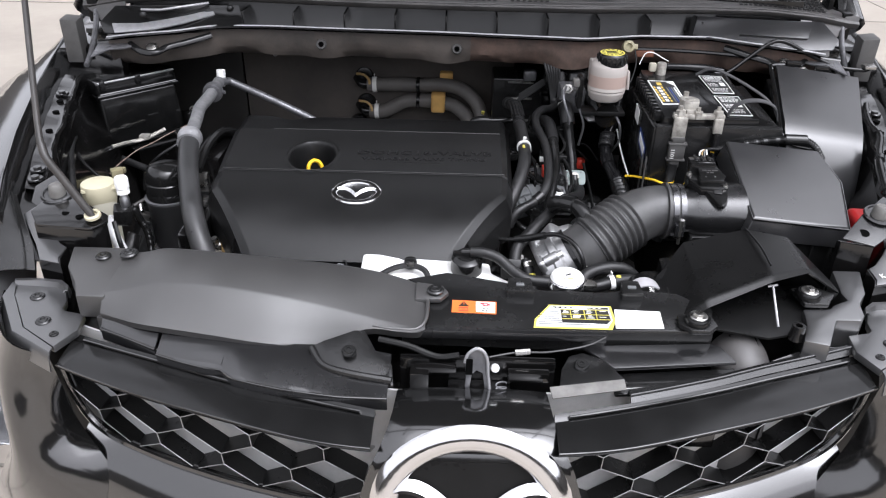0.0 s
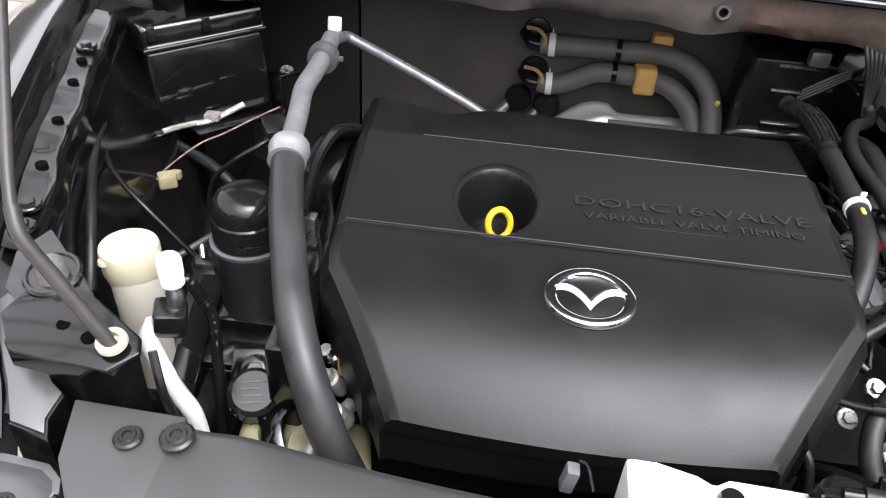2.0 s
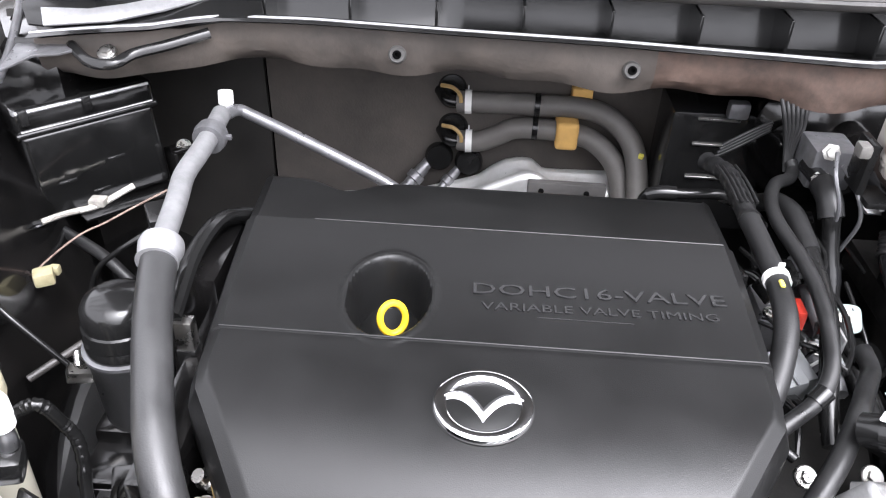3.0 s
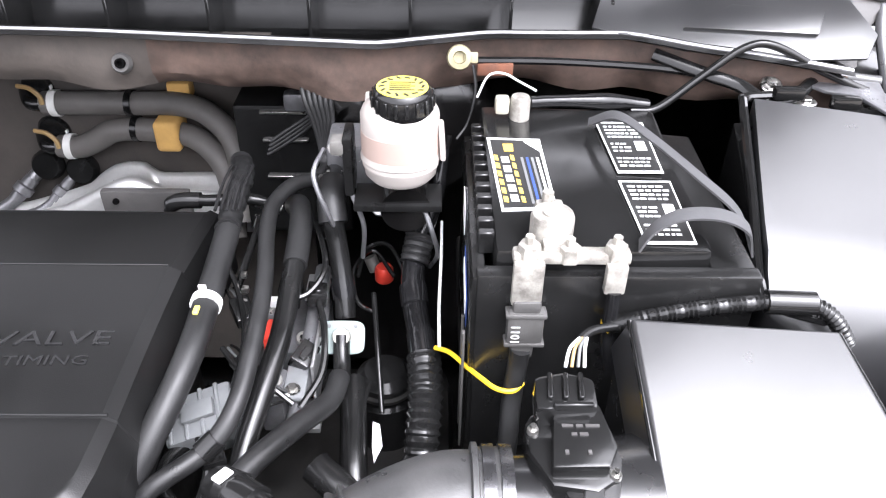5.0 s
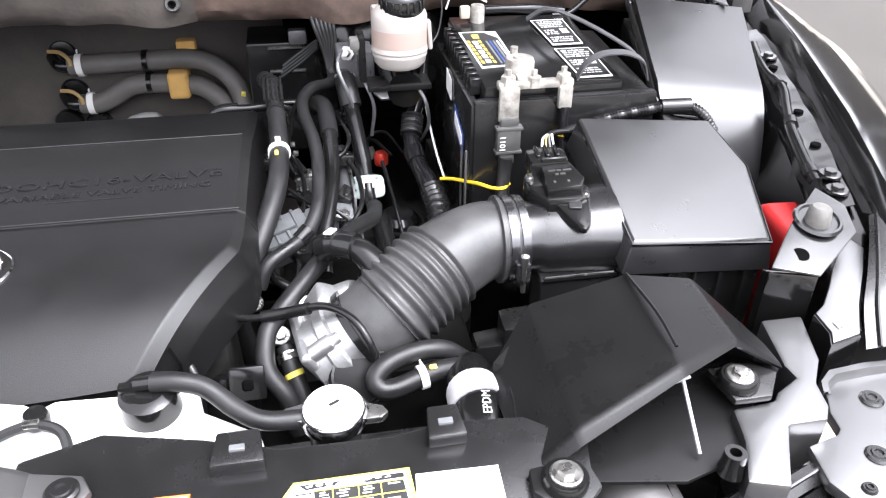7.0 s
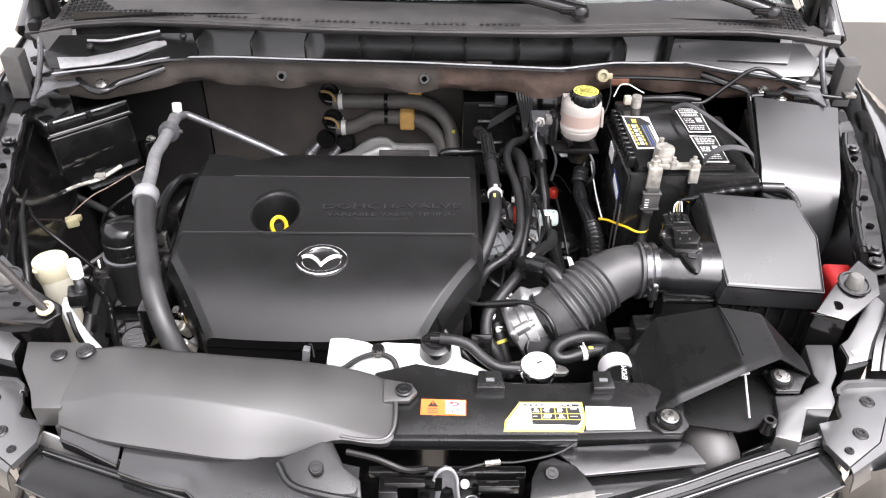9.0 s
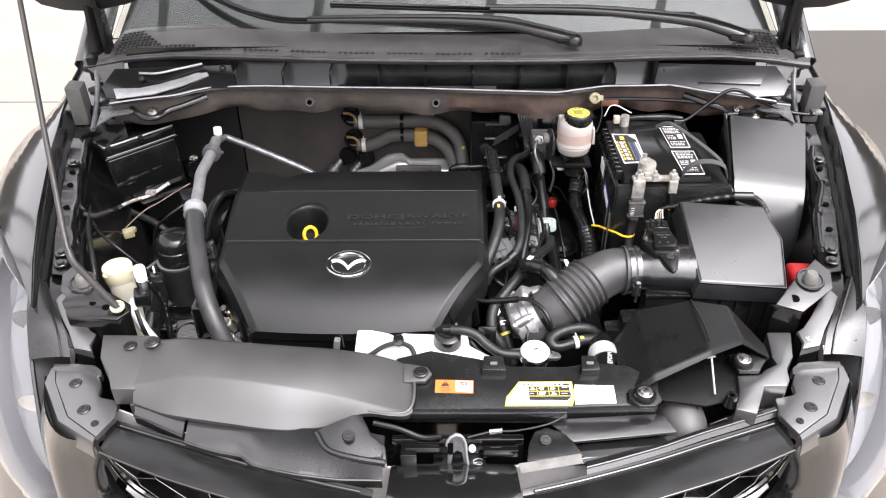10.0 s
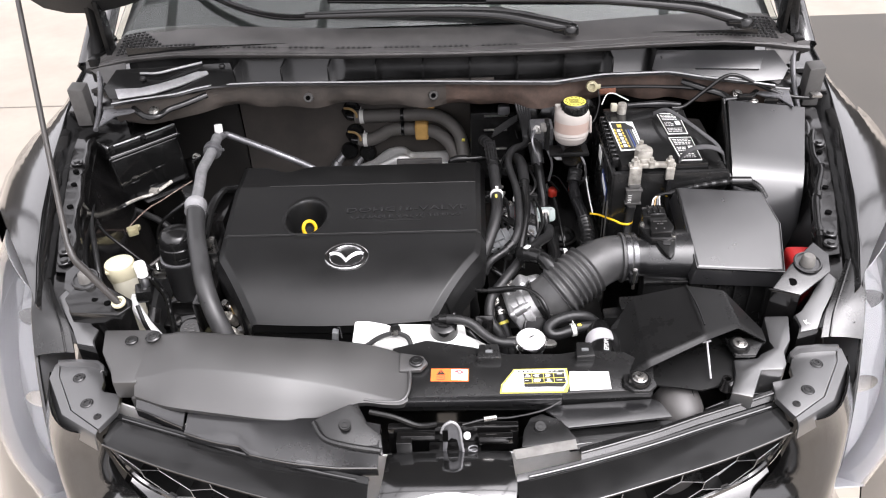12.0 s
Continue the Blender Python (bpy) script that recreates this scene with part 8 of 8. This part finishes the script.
# ---- air conditioning line ----
ac = thing("aircon_line", (-0.55, 1.27, 0.80), "grey air conditioning line with an aluminium pipe and a thick hose", "aircon line")
part("hose", tube([(-0.545, 1.248, 0.946), (-0.538, 1.215, 0.938), (-0.525, 1.165, 0.925), (-0.508, 1.112, 0.908), (-0.488, 1.055, 0.886), (-0.464, 1.010, 0.850), (-0.440, 0.985, 0.80), (-0.42, 0.985, 0.74)], 0.0188, 18, 6), AC_RUBBER, ac, "thick dark rubber hose")
part("crimp", tube([(-0.548, 1.266, 0.9495), (-0.5445, 1.238, 0.944)], lambda t, s: 0.0225 + 0.0015 * math.sin(t * 6), 20, 4), SATIN_PIPE, ac, "bright crimp ring")
part("pipe", tube([(-0.548, 1.262, 0.949), (-0.557, 1.335, 0.956), (-0.564, 1.385, 0.962), (-0.5615, 1.43, 0.966), (-0.561, 1.47, 0.968), (-0.563, 1.53, 0.972)], 0.0125, 16, 5), GREY_PIPE, ac, "satin grey pipe")
part("collar", moved(merged(lathe([(0.013, 0.010), (0.020, 0.010), (0.0215, 0.0), (0.020, -0.010), (0.013, -0.010)], sides=20), box(-0.027, 0.004, -0.003, 0.003, -0.003, 0.003, 0.001)), along((-0.561, 1.475, 0.967), (-0.562, 1.53, 0.972))), DULL, ac, "flanged collar")
part("valve_cap", lathe([(0.0001, 0.018), (0.0095, 0.017), (0.0100, 0.013), (0.0100, 0.0), (0.0075, -0.003), (0.0075, -0.02)], m=pose(-0.565, 1.558, 0.974, -12), sides=18), PAPER, ac, "white valve cap")
part("cross_pipe", tube([(-0.560, 1.535, 0.968), (-0.549, 1.556, 0.966), (-0.53, 1.558, 0.958), (-0.45, 1.545, 0.928), (-0.36, 1.535, 0.888), (-0.32, 1.53, 0.865)], 0.0080, 14, 6), DULL, ac, "bare aluminium cross pipe")

# ---- reservoirs at the bay's corner ----
ws = thing("washer_reservoir", (-0.655, 1.07, 0.80), "cream plastic fluid reservoir with a screw cap", "reservoir")
part("tank", lathe([(0.0001, 0.05), (0.021, 0.048), (0.024, 0.035), (0.023, -0.03), (0.021, -0.10), (0.0001, -0.11)], (-0.648, 1.063, 0.865), 28), CREAM_BODY, ws)
wcap = part("cap", lathe([(0.0001, 0.018), (0.0245, 0.018), (0.0275, 0.0165), (0.0285, 0.013), (0.0285, -0.010), (0.0270, -0.014), (0.0255, -0.022), (0.0240, -0.026)], (-0.651, 1.068, 0.922), 32), CREAM, ws, "cream screw cap")
for k in range(3):
    t = k * math.tau / 3 + 2.0
    part("notch", lathe([(0.0001, 0.004), (0.006, 0.004), (0.007, 0.0)], (-0.651 + 0.0255 * math.cos(t), 1.068 + 0.0255 * math.sin(t), 0.930), 10), CREAM, wcap)
vp = thing("service_valve", (-0.582, 1.005, 0.88), "white-capped service valve on an aluminium pipe", "service valve")
part("cap", lathe([(0.0001, 0.016), (0.0095, 0.015), (0.0112, 0.011), (0.0112, -0.004), (0.009, -0.006), (0.0105, -0.008), (0.0105, -0.014), (0.008, -0.016)], (-0.582, 1.012, 0.962), 20), PAPER, vp, "white cap")
part("stem", lathe([(0.0065, 0.0), (0.0065, -0.014), (0.008, -0.016), (0.008, -0.03)], (-0.582, 1.011, 0.955), 16), PIPE, vp)
part("block", box(-0.603, -0.573, 0.992, 1.020, 0.895, 0.926, 0.006, 2, (10, 8, 20)), SMOOTH, vp, "black rubber sleeve")
part("pipe", tube([(-0.600, 1.000, 0.908), (-0.606, 0.994, 0.892), (-0.598, 0.988, 0.868), (-0.584, 0.984, 0.835), (-0.572, 0.982, 0.81), (-0.568, 0.982, 0.77)], 0.0092, 14, 5), BRIGHT_PIPE, vp, "bright aluminium pipe")
part("strap", box(-0.590, -0.560, 0.992, 0.997, 0.850, 0.880, 0.003, 2, (-30, 0, -25)), BODY, vp)
pst = thing("oil_filter_housing", (-0.597, 1.235, 0.72), "black canister with a domed cap held in a bracket", "canister")
part("canister", lathe([(0.0001, -0.15), (0.040, -0.15), (0.042, -0.14), (0.044, -0.055), (0.046, -0.050), (0.046, -0.044), (0.044, -0.040)], (-0.597, 1.235, 0.875), 32), AC_RUBBER, pst)
part("cap", lathe([(0.0001, 0.024), (0.024, 0.023), (0.034, 0.018), (0.0385, 0.010), (0.0395, 0.000), (0.0395, -0.008), (0.0415, -0.010), (0.043, -0.026), (0.041, -0.029), (0.043, -0.033), (0.043, -0.042)], (-0.597, 1.235, 0.878), 32), SMOOTH, pst, "glossy domed cap")
part("ring", lathe([(0.0445, -0.002), (0.0475, -0.001), (0.0475, 0.003), (0.0445, 0.004)], (-0.597, 1.235, 0.832), 32), DULL, pst)
part("foot", merged(box(-0.640, -0.545, 1.135, 1.24, 0.70, 0.715, 0.006), box(-0.64, -0.55, 1.19, 1.27, 0.70, 0.735, 0.008)), BODY, pst)
part("mount_plate", moved(merged(box(-0.030, 0.034, -0.026, 0.030, -0.012, 0.0, 0.006), lathe([(0.0001, 0.004), (0.020, 0.004), (0.022, 0.0)], sides=24)), along((-0.566, 1.128, 0.716), (-0.556, 1.078, 0.796))), BODY, pst, "black engine mount plate")
fastener("bolt", (-0.5655, 1.1255, 0.720), (0.1, -0.5, 0.8), mat=BODY, parent=pst, size=1.6)
part("lug", merged(box(-0.668, -0.640, 1.212, 1.232, 0.785, 0.80, 0.002, 2, (0, 20, 30)), tube([(-0.655, 1.225, 0.80), (-0.662, 1.24, 0.812)], 0.006, 10, 2)), STEEL, pst, "bright earth lug")
stay = hose_thing("stay_rod", "grey steel stay rod behind the reservoir", "rod", "", [(-0.70, 1.20, 0.80), (-0.66, 1.24, 0.815), (-0.62, 1.28, 0.83)], 0.0045, DARKSTEEL)
ol = solo("power_steering_filler", merged(lathe([(0.0001, 0.008), (0.022, 0.008), (0.027, 0.004), (0.028, -0.004), (0.028, -0.022), (0.020, -0.03)], m=along((-0.533, 1.040, 0.782), (-0.52, 0.98, 0.92)), sides=30)), SMOOTH, (-0.533, 1.04, 0.76), "black filler cap with worn white print low in the bay", "filler cap")
capm = along((-0.533, 1.040, 0.782), (-0.52, 0.98, 0.92))
for k in range(4):
    part("print_bar", moved(box(-0.013 + 0.002 * (k % 2), 0.013 - 0.003 * (k % 3), -0.0135 + 0.0075 * k, -0.0115 + 0.0075 * k, 0.008, 0.0086, 0), capm), COWL, ol)
for k in range(22):
    t = k * math.tau / 22
    part("grip_rib", moved(box(-0.0014, 0.0014, -0.0006, 0.0012, -0.018, -0.004, 0.0003, 1), capm @ pose(0.028 * math.cos(t), 0.028 * math.sin(t), 0, 0, 0, math.degrees(t) - 90)), SMOOTH, ol)
oc = thing("pump_casting", (-0.47, 1.02, 0.70), "oily olive-stained pump casting low in the bay", "pump")
part("casting", merged(box(-0.545, -0.405, 0.955, 1.05, 0.66, 0.750, 0.02, 3, (0, 6, 12)), lathe([(0.0001, 0.03), (0.03, 0.028), (0.034, 0.02), (0.034, -0.02)], (-0.455, 1.0, 0.74), 20)), OLIVE, oc)
part("pipe", tube([(-0.43, 1.045, 0.78), (-0.455, 1.0, 0.775), (-0.47, 0.96, 0.74)], 0.008, 10, 4), SATIN_PIPE, oc)

# front corner bracket that carries the prop socket
pb = thing("prop_bracket", (-0.63, 0.95, 0.86), "black steel corner bracket with a cream prop socket", "bracket")
part("plate", slab([(-0.700, 1.020, 0.945), (-0.640, 0.985, 0.945), (-0.585, 0.950, 0.940), (-0.580, 0.935, 0.936), (-0.60, 0.915, 0.932), (-0.69, 0.925, 0.932), (-0.715, 0.96, 0.938)], 0.006, 0.003), BODY, pb)
for q in ((-0.655, 0.955), (-0.628, 0.944)):
    part("hole", lathe([(0.0001, 0.0005), (0.0060, 0.0005), (0.0065, -0.001)], (q[0], q[1], 0.9385), 14), VOID, pb)
part("front_face", solid([(-0.700, 0.935, 0.930), (-0.60, 0.922, 0.930), (-0.582, 0.938, 0.932), (-0.59, 0.945, 0.932), (-0.70, 0.95, 0.932)], 0.82, 0.003), BODY, pb)
part("socket", lathe([(0.0001, -0.006), (0.0068, -0.006), (0.0072, 0.003), (0.0095, 0.004), (0.0125, 0.002), (0.013, -0.002)], m=along((-0.602, 0.935, 0.946), (-0.602, 0.86, 1.20)), sides=26), CREAM, pb, "cream plastic prop socket")
part("small_lead", tube([(-0.575, 0.945, 0.93), (-0.565, 0.930, 0.90), (-0.560, 0.93, 0.87), (-0.555, 0.925, 0.84)], 0.004, 6, 5), SHINY_RUBBER, pb)
pr = thing("hood_prop_rod", (-0.600, 0.936, 0.945), "dark steel hood prop rod standing in its socket", "prop rod")
part("shaft", tube([(-0.600, 0.932, 0.944), (-0.614, 0.934, 0.968), (-0.636, 0.938, 1.005), (-0.656, 0.942, 1.038), (-0.668, 0.958, 1.060), (-0.70, 1.035, 1.125), (-0.827, 1.35, 1.373), (-0.90, 1.53, 1.515)], 0.0050, 10, 6), DARKSTEEL, pr)
part("sleeve", tube([(-0.603, 0.9325, 0.950), (-0.614, 0.934, 0.968), (-0.636, 0.938, 1.005), (-0.656, 0.942, 1.038), (-0.666, 0.955, 1.057)], 0.0062, 12, 6), DARKSTEEL, pr)

# ---- control module on the wheel arch ----
cm = thing("control_module", (-0.75, 1.51, 0.85), "glossy black module box on a bolted bracket", "module")
mx = pose(-0.792, 1.572, 0.922, -7, 0, 44)
for z0, z1, g, nm in ((-0.105, 0.016, 0.0, "lower_case"), (0.018, 0.052, 0.004, "upper_case")):
    part(nm, moved(box(-0.080 - g, 0.098 + g, -0.050 - g, 0.060 + g, z0, z1, 0.008, 3), mx), WAVY, cm)
part("seam_strip", moved(box(-0.085, 0.103, -0.056, 0.064, 0.013, 0.021, 0.003), mx), PAINT, cm)
# the upper bead is pale: a painted highlight on the black case
for z in (0.047, 0.022):
    part("edge_bead", moved(tube([(-0.078, -0.0535, z), (0.01, -0.0545, z), (0.096, -0.0535, z)], 0.0024, 8, 4), mx), SATIN_PIPE if z > 0.03 else PAINT, cm, "pale bead painting the highlight along the case's top edge" if z > 0.03 else "")
for x in (-0.070, 0.010):
    part("case_lug", moved(box(x - 0.006, x + 0.006, -0.060, -0.050, 0.030, 0.052, 0.003), mx), SMOOTH, cm)
part("bracket", moved(merged(box(-0.04, 0.115, -0.085, -0.04, -0.112, -0.107, 0.002), box(0.10, 0.14, -0.070, -0.04, -0.060, -0.054, 0.002), box(0.100, 0.106, -0.08, -0.04, -0.11, -0.054, 0.002)), mx), BODY, cm)
part("plug", moved(box(-0.120, -0.080, -0.075, -0.040, -0.115, -0.092, 0.004), mx), PLASTIC, cm)
for q in ((-0.04, -0.052, -0.06), (0.03, -0.052, -0.045), (0.0, -0.052, -0.085)):
    part("moulded_mark", moved(box(q[0] - 0.012, q[0] + 0.012, q[1], -0.049, q[2] - 0.002, q[2] + 0.002, 0.0005, 1), mx), SMOOTH, cm)
fastener("bolt", mx @ Vector((0.125, -0.058, -0.054)), (0.2, -0.5, 0.8), mat=STEEL, parent=cm, size=0.9)
wl = thing("earth_lead", (-0.74, 1.42, 0.85), "white-tipped earth lead with bright crimps", "lead")
part("crimp", merged(tube([(-0.782, 1.422, 0.855), (-0.764, 1.440, 0.856), (-0.745, 1.452, 0.857)], 0.0062, 8, 4, 0.7), tube([(-0.745, 1.452, 0.857), (-0.725, 1.468, 0.858), (-0.693, 1.508, 0.866)], 0.0045, 8, 4, 0.6), box(-0.738, -0.716, 1.462, 1.480, 0.856, 0.866, 0.003)), LEAD, wl)
part("lead", tube([(-0.782, 1.422, 0.855), (-0.805, 1.415, 0.852), (-0.83, 1.42, 0.850), (-0.85, 1.44, 0.85)], 0.0032, 8, 4), RUBBER, wl)
part("lead", tube([(-0.782, 1.424, 0.852), (-0.805, 1.412, 0.845), (-0.835, 1.415, 0.842), (-0.86, 1.44, 0.84)], 0.0028, 8, 4), DULL, wl)
part("red_tape", tube([(-0.872, 1.405, 0.858), (-0.860, 1.42, 0.864), (-0.845, 1.44, 0.866)], 0.006, 8, 4), REDINK, wl)

# loose wiring over the wheel arch
for pts, r, mat, label in (
        ([(-0.830, 1.40, 0.885), (-0.816, 1.337, 0.900), (-0.787, 1.282, 0.895), (-0.762, 1.255, 0.885), (-0.728, 1.233, 0.870), (-0.700, 1.225, 0.845), (-0.665, 1.222, 0.805)], 0.0036, SHINY_RUBBER, "black loose wire across the wheel arch"),
        ([(-0.832, 1.40, 0.90), (-0.806, 1.319, 0.918), (-0.785, 1.253, 0.915), (-0.756, 1.188, 0.905), (-0.735, 1.137, 0.885), (-0.72, 1.09, 0.85)], 0.006, RUBBER, "black conduit along the wing rail"),
        ([(-0.606, 1.39, 0.892), (-0.620, 1.365, 0.886), (-0.650, 1.353, 0.868), (-0.676, 1.350, 0.845), (-0.692, 1.350, 0.815), (-0.694, 1.345, 0.79)], 0.0035, SHINY_RUBBER, "black lead with a ring eyelet"),
        
        ([(-0.89, 1.54, 0.80), (-0.82, 1.491, 0.805), (-0.76, 1.46, 0.80), (-0.712, 1.431, 0.795), (-0.67, 1.41, 0.77)], 0.008, RUBBER, "dark pipe behind the module")):
    hose_thing("loose_wire", label, "wire", "loose wires", pts, r, mat)
hose_thing("loose_wire", "ribbed black conduit beside the canister", "wire", "loose wires", [(-0.652, 1.09, 0.85), (-0.633, 1.094, 0.872), (-0.615, 1.098, 0.876), (-0.606, 1.104, 0.850), (-0.597, 1.107, 0.815), (-0.590, 1.085, 0.77), (-0.58, 1.05, 0.70)], 0.006, SHINY_RUBBER, per=14, radius=ribbed(0.0058, 0.0045, 0.0014))
tw = thing("twisted_wire", (-0.74, 1.35, 0.83), "thin copper-coloured twisted wire with a yellowed connector", "wire")
part("wire", tube([(-0.618, 1.448, 0.900), (-0.650, 1.422, 0.890), (-0.685, 1.404, 0.874), (-0.718, 1.390, 0.860), (-0.758, 1.358, 0.832), (-0.771, 1.340, 0.812), (-0.775, 1.31, 0.80), (-0.777, 1.27, 0.79), (-0.77, 1.22, 0.78)], 0.0013, 8, 6), COPPER, tw)
part("connector", merged(box(-0.757, -0.733, 1.330, 1.352, 0.822, 0.840, 0.004, 2, (0, 0, 30)), box(-0.745, -0.733, 1.352, 1.362, 0.824, 0.836, 0.002)), YELLOWED, tw, "yellowed connector")
part("plug", moved(box(-0.016, 0.016, -0.018, 0.018, -0.014, 0.014, 0.004), pose(-0.608, 1.395, 0.893, 15, 0, 30)), PLASTIC, tw, "grey plug")

# engine's timing side beside the cover
ts = thing("timing_cover", (-0.50, 1.2, 0.60), "black timing side of the engine with bright fittings", "timing cover")
part("case", merged(box(-0.515, -0.475, 1.03, 1.40, 0.55, 0.86, 0.008), box(-0.55, -0.50, 1.27, 1.40, 0.70, 0.90, 0.01)), BODY, ts)
part("upper_bracket", tube([(-0.525, 1.20, 0.90), (-0.530, 1.29, 0.915), (-0.520, 1.36, 0.918), (-0.495, 1.40, 0.90)], 0.016, 10, 5, 0.6), SMOOTH, ts)
part("chrome_tab", box(-0.522, -0.503, 1.196, 1.212, 0.862, 0.900, 0.002), STEEL, ts)
part("tab_base", box(-0.523, -0.502, 1.194, 1.214, 0.82, 0.864, 0.002), SMOOTH, ts)
for p, mat in (((-0.455, 1.075, 0.815), STEEL), ((-0.452, 1.055, 0.80), LEAD), ((-0.44, 1.02, 0.79), LEAD)):
    part("fitting", moved(lathe([(0.0001, 0.022), (0.007, 0.022), (0.008, 0.012), (0.011, 0.010), (0.011, -0.02)], sides=10), along(p, Vector(p) + Vector((-0.3, -0.4, 0.8)))), mat, ts)
part("brown_cap", lathe([(0.0001, 0.006), (0.006, 0.005), (0.008, 0.0), (0.008, -0.02)], (-0.440, 1.060, 0.832), 14), BROWN, ts)
part("pulley_guard", tube([(-0.50, 1.10, 0.74), (-0.51, 1.02, 0.76), (-0.49, 0.97, 0.72)], 0.02, 12, 4, 0.5), BODY, ts)

# ribbed sleeve lying along the wing rail
rcon = hose_thing("rail_conduit", "glossy black wavy conduit along the wing rail", "conduit", "harness", [(0.845, 1.47, 0.975), (0.826, 1.425, 0.974), (0.810, 1.37, 0.968), (0.805, 1.316, 0.965), (0.780, 1.26, 0.958), (0.757, 1.208, 0.953), (0.738, 1.145, 0.944), (0.728, 1.10, 0.936)], 0.0075, SMOOTH)
for a, b in (((0.8075, 1.345, 0.9665), (0.8058, 1.325, 0.9655)), ((0.7690, 1.232, 0.9555), (0.7620, 1.217, 0.9540)), ((0.7340, 1.128, 0.9410), (0.7310, 1.113, 0.9385))):
    part("clip", tube([a, b], 0.0095, 12, 2), PLASTIC, rcon, "black plastic retaining clip")
